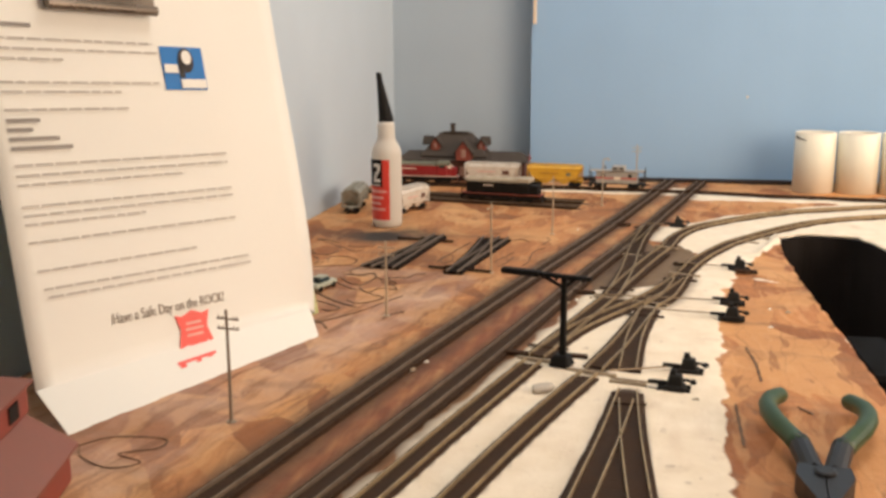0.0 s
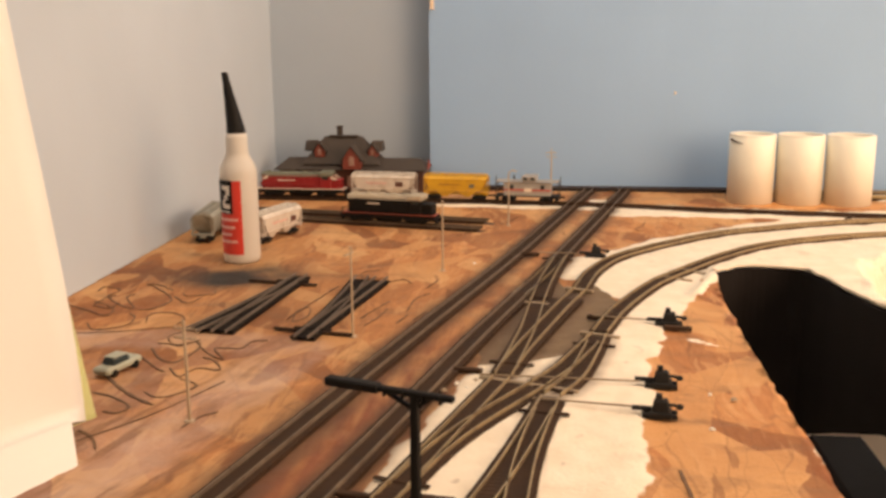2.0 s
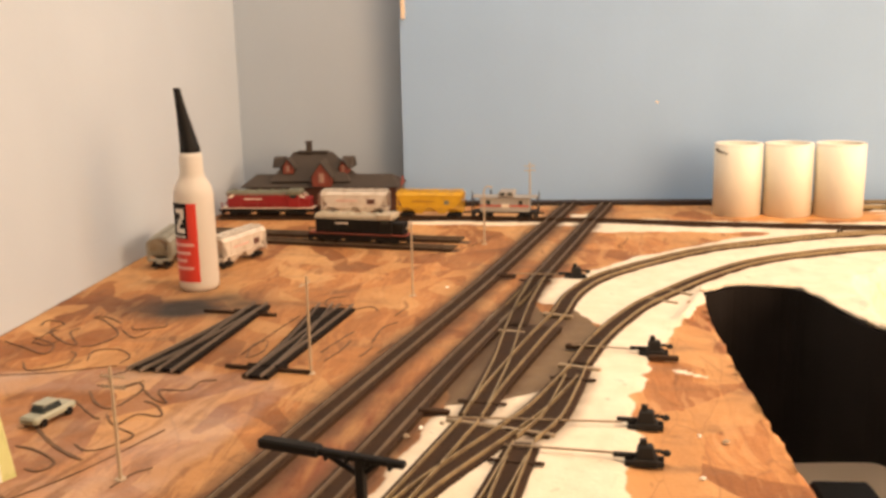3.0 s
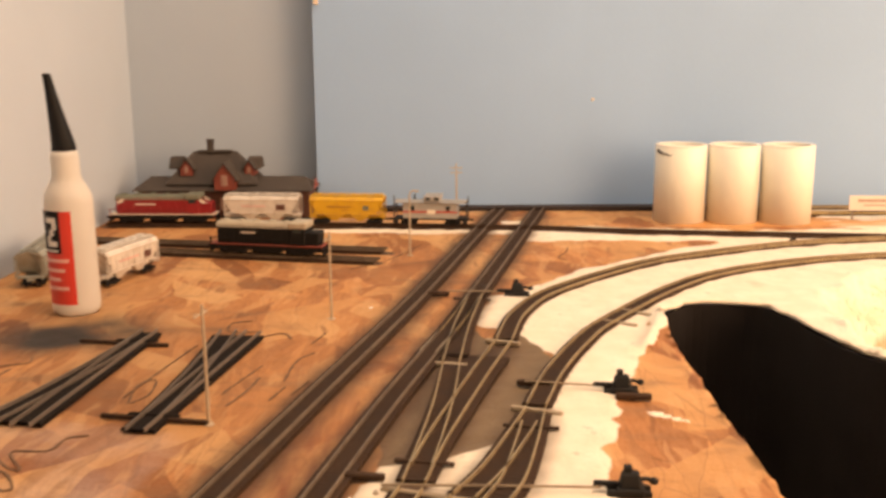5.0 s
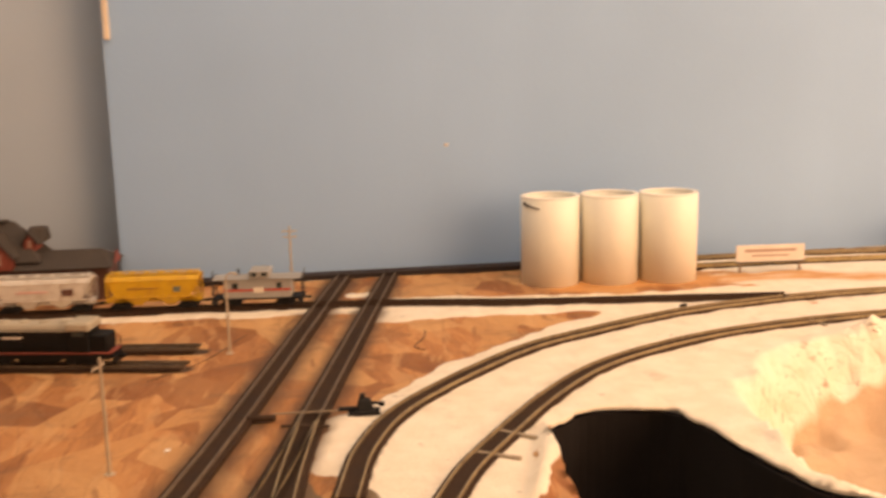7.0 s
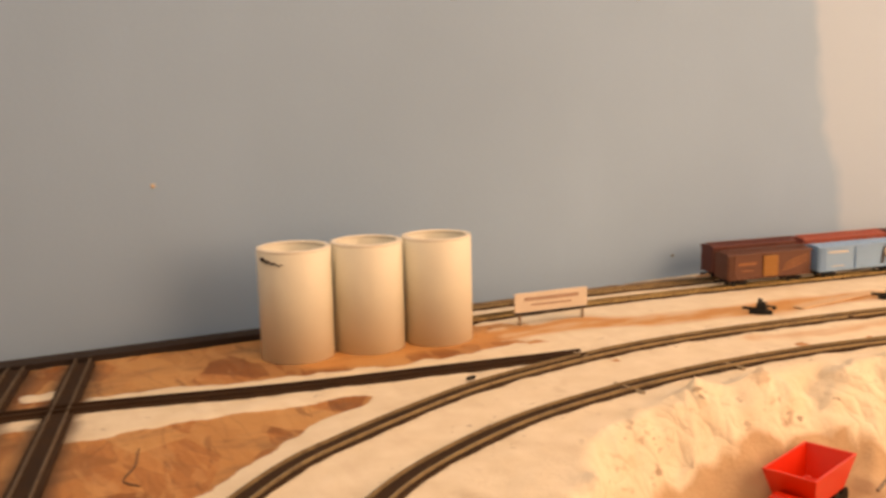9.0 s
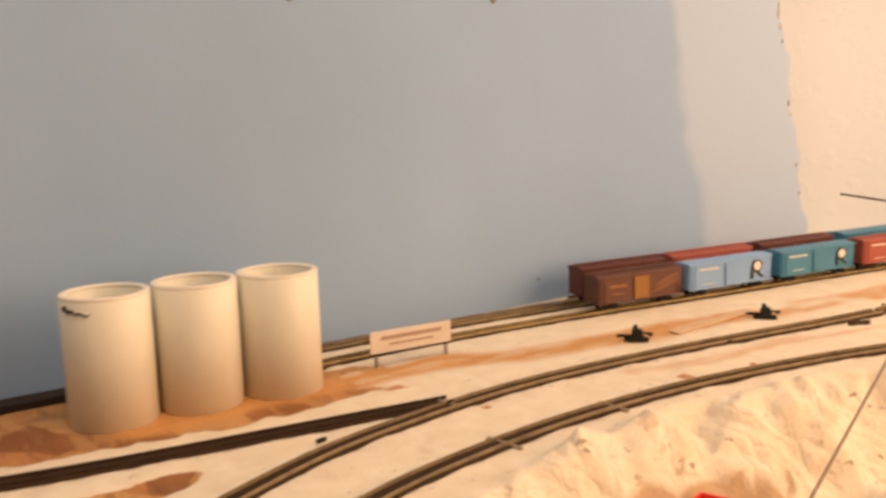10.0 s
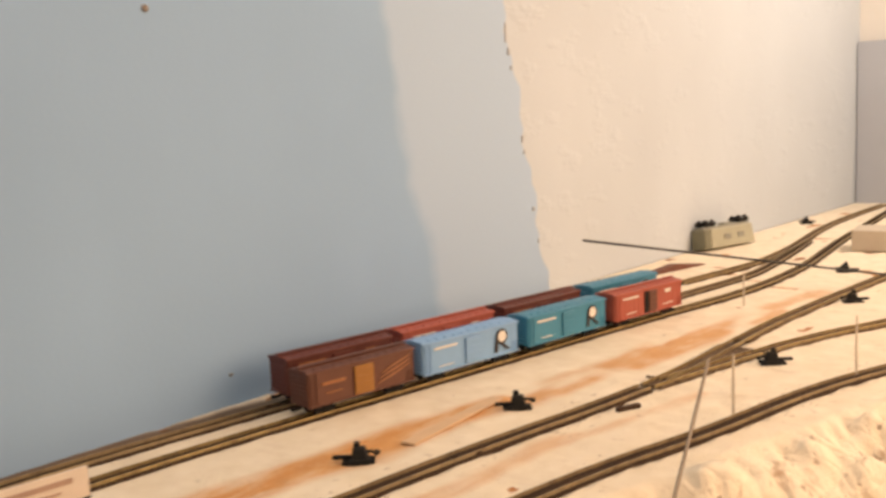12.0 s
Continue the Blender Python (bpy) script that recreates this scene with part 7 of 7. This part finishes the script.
nail(0.252, 0.116, 0.0016, "tape", "small pale nail head in the blue sheet")
nail(0.668, 0.252, 0.0024, "nail", "dark nail head in the blue sheet")
nail(0.710, 0.022, 0.0012, "nail", "dark nail head in the blue sheet")
nail(0.490, 0.249, 0.0022, "nail", "dark nail head in the blue sheet")
bm = bmesh.new()
box(bm, (-0.036, PANEL - 0.002, 0.232), (0.005, 0.004, 0.036), 0.0008)
tagged(part("tape_scrap", bm, M["tape"]), "scrap of pale tape on the sheet's edge", "tape")
for k, (z, h) in enumerate(((0.252, 0.016), (0.236, 0.006), (0.222, 0.004), (0.160, 0.006), (0.148, 0.003), (0.096, 0.004), (0.066, 0.004))):
    bm = bmesh.new()
    xe = 1.081 - 0.222 * (z - 0.02)
    box(bm, (xe - 0.004, PANEL - 0.0006, z), (0.0022 + 0.0008 * (k % 2), 0.0010, h), 0.0004, 0)
    tagged(part("edge_chip", bm, M["chip"]), "grey chip along the blue sheet's edge", "chip", "edge chips")
bm = bmesh.new()
box(bm, (0.4045, 1.3015, 0.0028), (0.0065, 0.0022, 0.0020), 0.0005, 0.2)
tagged(part("plastic_bit", bm, M["black"]), "black scrap of plastic on the plaster", "scrap")


def doodle(points, width, name="marker_line"):
    """A hand-drawn marker line on the board."""
    line = spline(points, 0.003)
    bm = bmesh.new()
    rows = []
    for k, ((x, y), (a, b)) in enumerate(zip(line, normals(line))):
        w = 0.65 * width * (0.6 + 0.5 * abs(math.sin(k * 0.7)))
        rows.append([bm.verts.new((x + s * w * a, y + s * w * b, z)) for s, z in ((-1, 0.0002), (-1, 0.0006), (1, 0.0006), (1, 0.0002))])
    for p, q in zip(rows, rows[1:]):
        for k in range(3):
            bm.faces.new((p[k], p[k + 1], q[k + 1], q[k]))
    bmesh.ops.recalc_face_normals(bm, faces=bm.faces)
    return tagged(part(name, bm, M["marker"]), "dark hand-drawn marker line on the board", "marker line", "marker lines", "structure")


# trees and streets of a town, sketched on the bare board
doodle([(-0.135, 0.853), (-0.122, 0.834), (-0.111, 0.828), (-0.107, 0.841), (-0.106, 0.858), (-0.113, 0.868), (-0.12, 0.861), (-0.135, 0.863)], 0.0010)
doodle([(-0.106, 0.858), (-0.093, 0.842), (-0.084, 0.837), (-0.096, 0.856), (-0.08, 0.857), (-0.077, 0.871), (-0.068, 0.874)], 0.0008)
doodle([(-0.11, 0.819), (-0.099, 0.805), (-0.094, 0.82), (-0.08, 0.818), (-0.088, 0.833), (-0.097, 0.839)], 0.0010)
doodle([(-0.137, 0.839), (-0.118, 0.818), (-0.111, 0.813)], 0.0008)
doodle([(-0.229, 0.978), (-0.23, 0.993), (-0.214, 0.984), (-0.216, 0.968), (-0.197, 0.945), (-0.183, 0.937), (-0.2, 0.964), (-0.198, 0.974)], 0.0010)
doodle([(-0.178, 0.933), (-0.169, 0.938), (-0.165, 0.961), (-0.187, 0.991), (-0.2, 1.001), (-0.19, 1.001), (-0.173, 0.986)], 0.0010)
doodle([(-0.235, 0.943), (-0.214, 0.93), (-0.195, 0.918), (-0.198, 0.936), (-0.22, 0.953)], 0.0008)
doodle([(-0.167, 0.971), (-0.15, 0.953), (-0.145, 0.968)], 0.0009)
doodle([(-0.063, 0.914), (-0.066, 0.94), (-0.059, 0.949), (-0.056, 0.927), (-0.062, 0.914)], 0.0007)
doodle([(-0.068, 0.922), (-0.057, 0.983), (-0.052, 1.009)], 0.0007)
doodle([(-0.137, 0.777), (-0.125, 0.773), (-0.109, 0.76), (-0.111, 0.75), (-0.119, 0.752)], 0.0010)
doodle([(-0.147, 0.81), (-0.124, 0.784), (-0.108, 0.77), (-0.097, 0.763)], 0.0016)
doodle([(-0.12, 0.727), (-0.11, 0.72), (-0.101, 0.706)], 0.0010)
doodle([(-0.019, 0.926), (-0.013, 0.948), (-0.006, 0.971)], 0.0007)
doodle([(-0.013, 0.91), (-0.007, 0.931), (-0.004, 0.951)], 0.0007)
doodle([(-0.205, 0.877), (-0.173, 0.883), (-0.138, 0.897)], 0.0004)
doodle([(-0.115, 0.715), (-0.092, 0.751), (-0.071, 0.80)], 0.0006)
doodle([(-0.071, 0.735), (-0.067, 0.749), (-0.06, 0.756)], 0.0007)
doodle([(-0.159, 0.5), (-0.148, 0.512), (-0.123, 0.514), (-0.121, 0.503), (-0.136, 0.494), (-0.121, 0.487), (-0.133, 0.479), (-0.151, 0.488), (-0.159, 0.5)], 0.0005)
pen = random.Random(21)
for x, y, n in ((-0.205, 0.955, 6), (-0.150, 0.915, 5), (-0.185, 0.905, 5), (-0.120, 0.880, 4), (-0.100, 0.790, 5), (-0.030, 1.045, 4), (-0.150, 0.985, 5)):
    a, loop = pen.uniform(0, 6), []
    for k in range(n):
        a += pen.uniform(0.5, 1.4)
        loop.append((x + 0.013 * math.cos(a) + pen.uniform(-0.004, 0.004), y + 0.017 * math.sin(a) + pen.uniform(-0.005, 0.005)))
    doodle(loop, 0.0008)
for stroke in ([(0.010, 0.946), (0.012, 0.979), (0.020, 0.994)], [(0.017, 0.925), (0.023, 0.946)], [(0.016, 1.010), (0.022, 1.033)], [(0.007, 0.917), (0.012, 0.937)],
               [(-0.020, 1.022), (-0.005, 1.033), (0.003, 1.021)], [(0.032, 0.902), (0.039, 0.929)]):
    doodle(stroke, 0.0008)
for stroke in ([(0.166, 0.710), (0.168, 0.679), (0.167, 0.646)], [(0.149, 0.607), (0.147, 0.552)], [(0.180, 0.609), (0.186, 0.599)]):
    doodle(stroke, 0.0012)
bm = bmesh.new()
prism(bm, [(-0.008, -0.003), (0.001, -0.0058), (0.008, -0.001), (0.006, 0.004), (-0.003, 0.0048)], 0.0015, 0.0044, Matrix.Translation((0.0485, 0.608, 0)) @ Matrix.Rotation(radians(40), 4, "Z"))
bmesh.ops.bevel(bm, geom=list(bm.edges), offset=0.0009, segments=1, affect="EDGES")
tagged(part("plaster_chip", bm, M["scrap_grey"]), "grey chip of hard plaster on the white base", "chip")
doodle([(0.196, 1.235), (0.190, 1.245), (0.198, 1.262), (0.203, 1.285)], 0.0007)
doodle([(0.02, 1.205), (0.05, 1.240), (0.075, 1.30)], 0.0004)


def plaster_crumb(x, y, size, turn):
    """A crumb of dried plaster lying beside the rails."""
    bm = bmesh.new()
    prism(bm, [(-1.0, -0.35), (-0.2, -0.6), (0.9, -0.3), (0.7, 0.35), (-0.1, 0.6), (-0.8, 0.3)], 0.0, 0.5, Matrix.Translation((x, y, 0.0012)) @ Matrix.Rotation(radians(turn), 4, "Z") @ Matrix.Scale(size, 4))
    for v in bm.verts:
        if v.co.z > 0.0014:
            v.co.x, v.co.y = x + (v.co.x - x) * 0.6, y + (v.co.y - y) * 0.6
    return tagged(part("plaster_crumb", bm, M["joint"] if size > 0.0022 else M["pvc_cut"]), "small white crumb of dried plaster", "crumb", "plaster crumbs")


for x, y, size, turn in ((-0.027, 0.630, 0.0026, 70), (-0.022, 0.646, 0.0018, 20), (0.129, 0.607, 0.0026, 10), (0.046, 1.087, 0.0018, 40), (0.052, 0.795, 0.0026, 15), (0.058, 0.806, 0.0021, 80),
                         (0.064, 0.800, 0.0017, 130), (0.047, 0.781, 0.0019, 60), (0.068, 0.812, 0.0023, 100), (0.204, 0.795, 0.0024, 30), (0.193, 0.802, 0.0017, 75), (0.187, 0.755, 0.0019, 0)):
    plaster_crumb(x, y, size, turn)
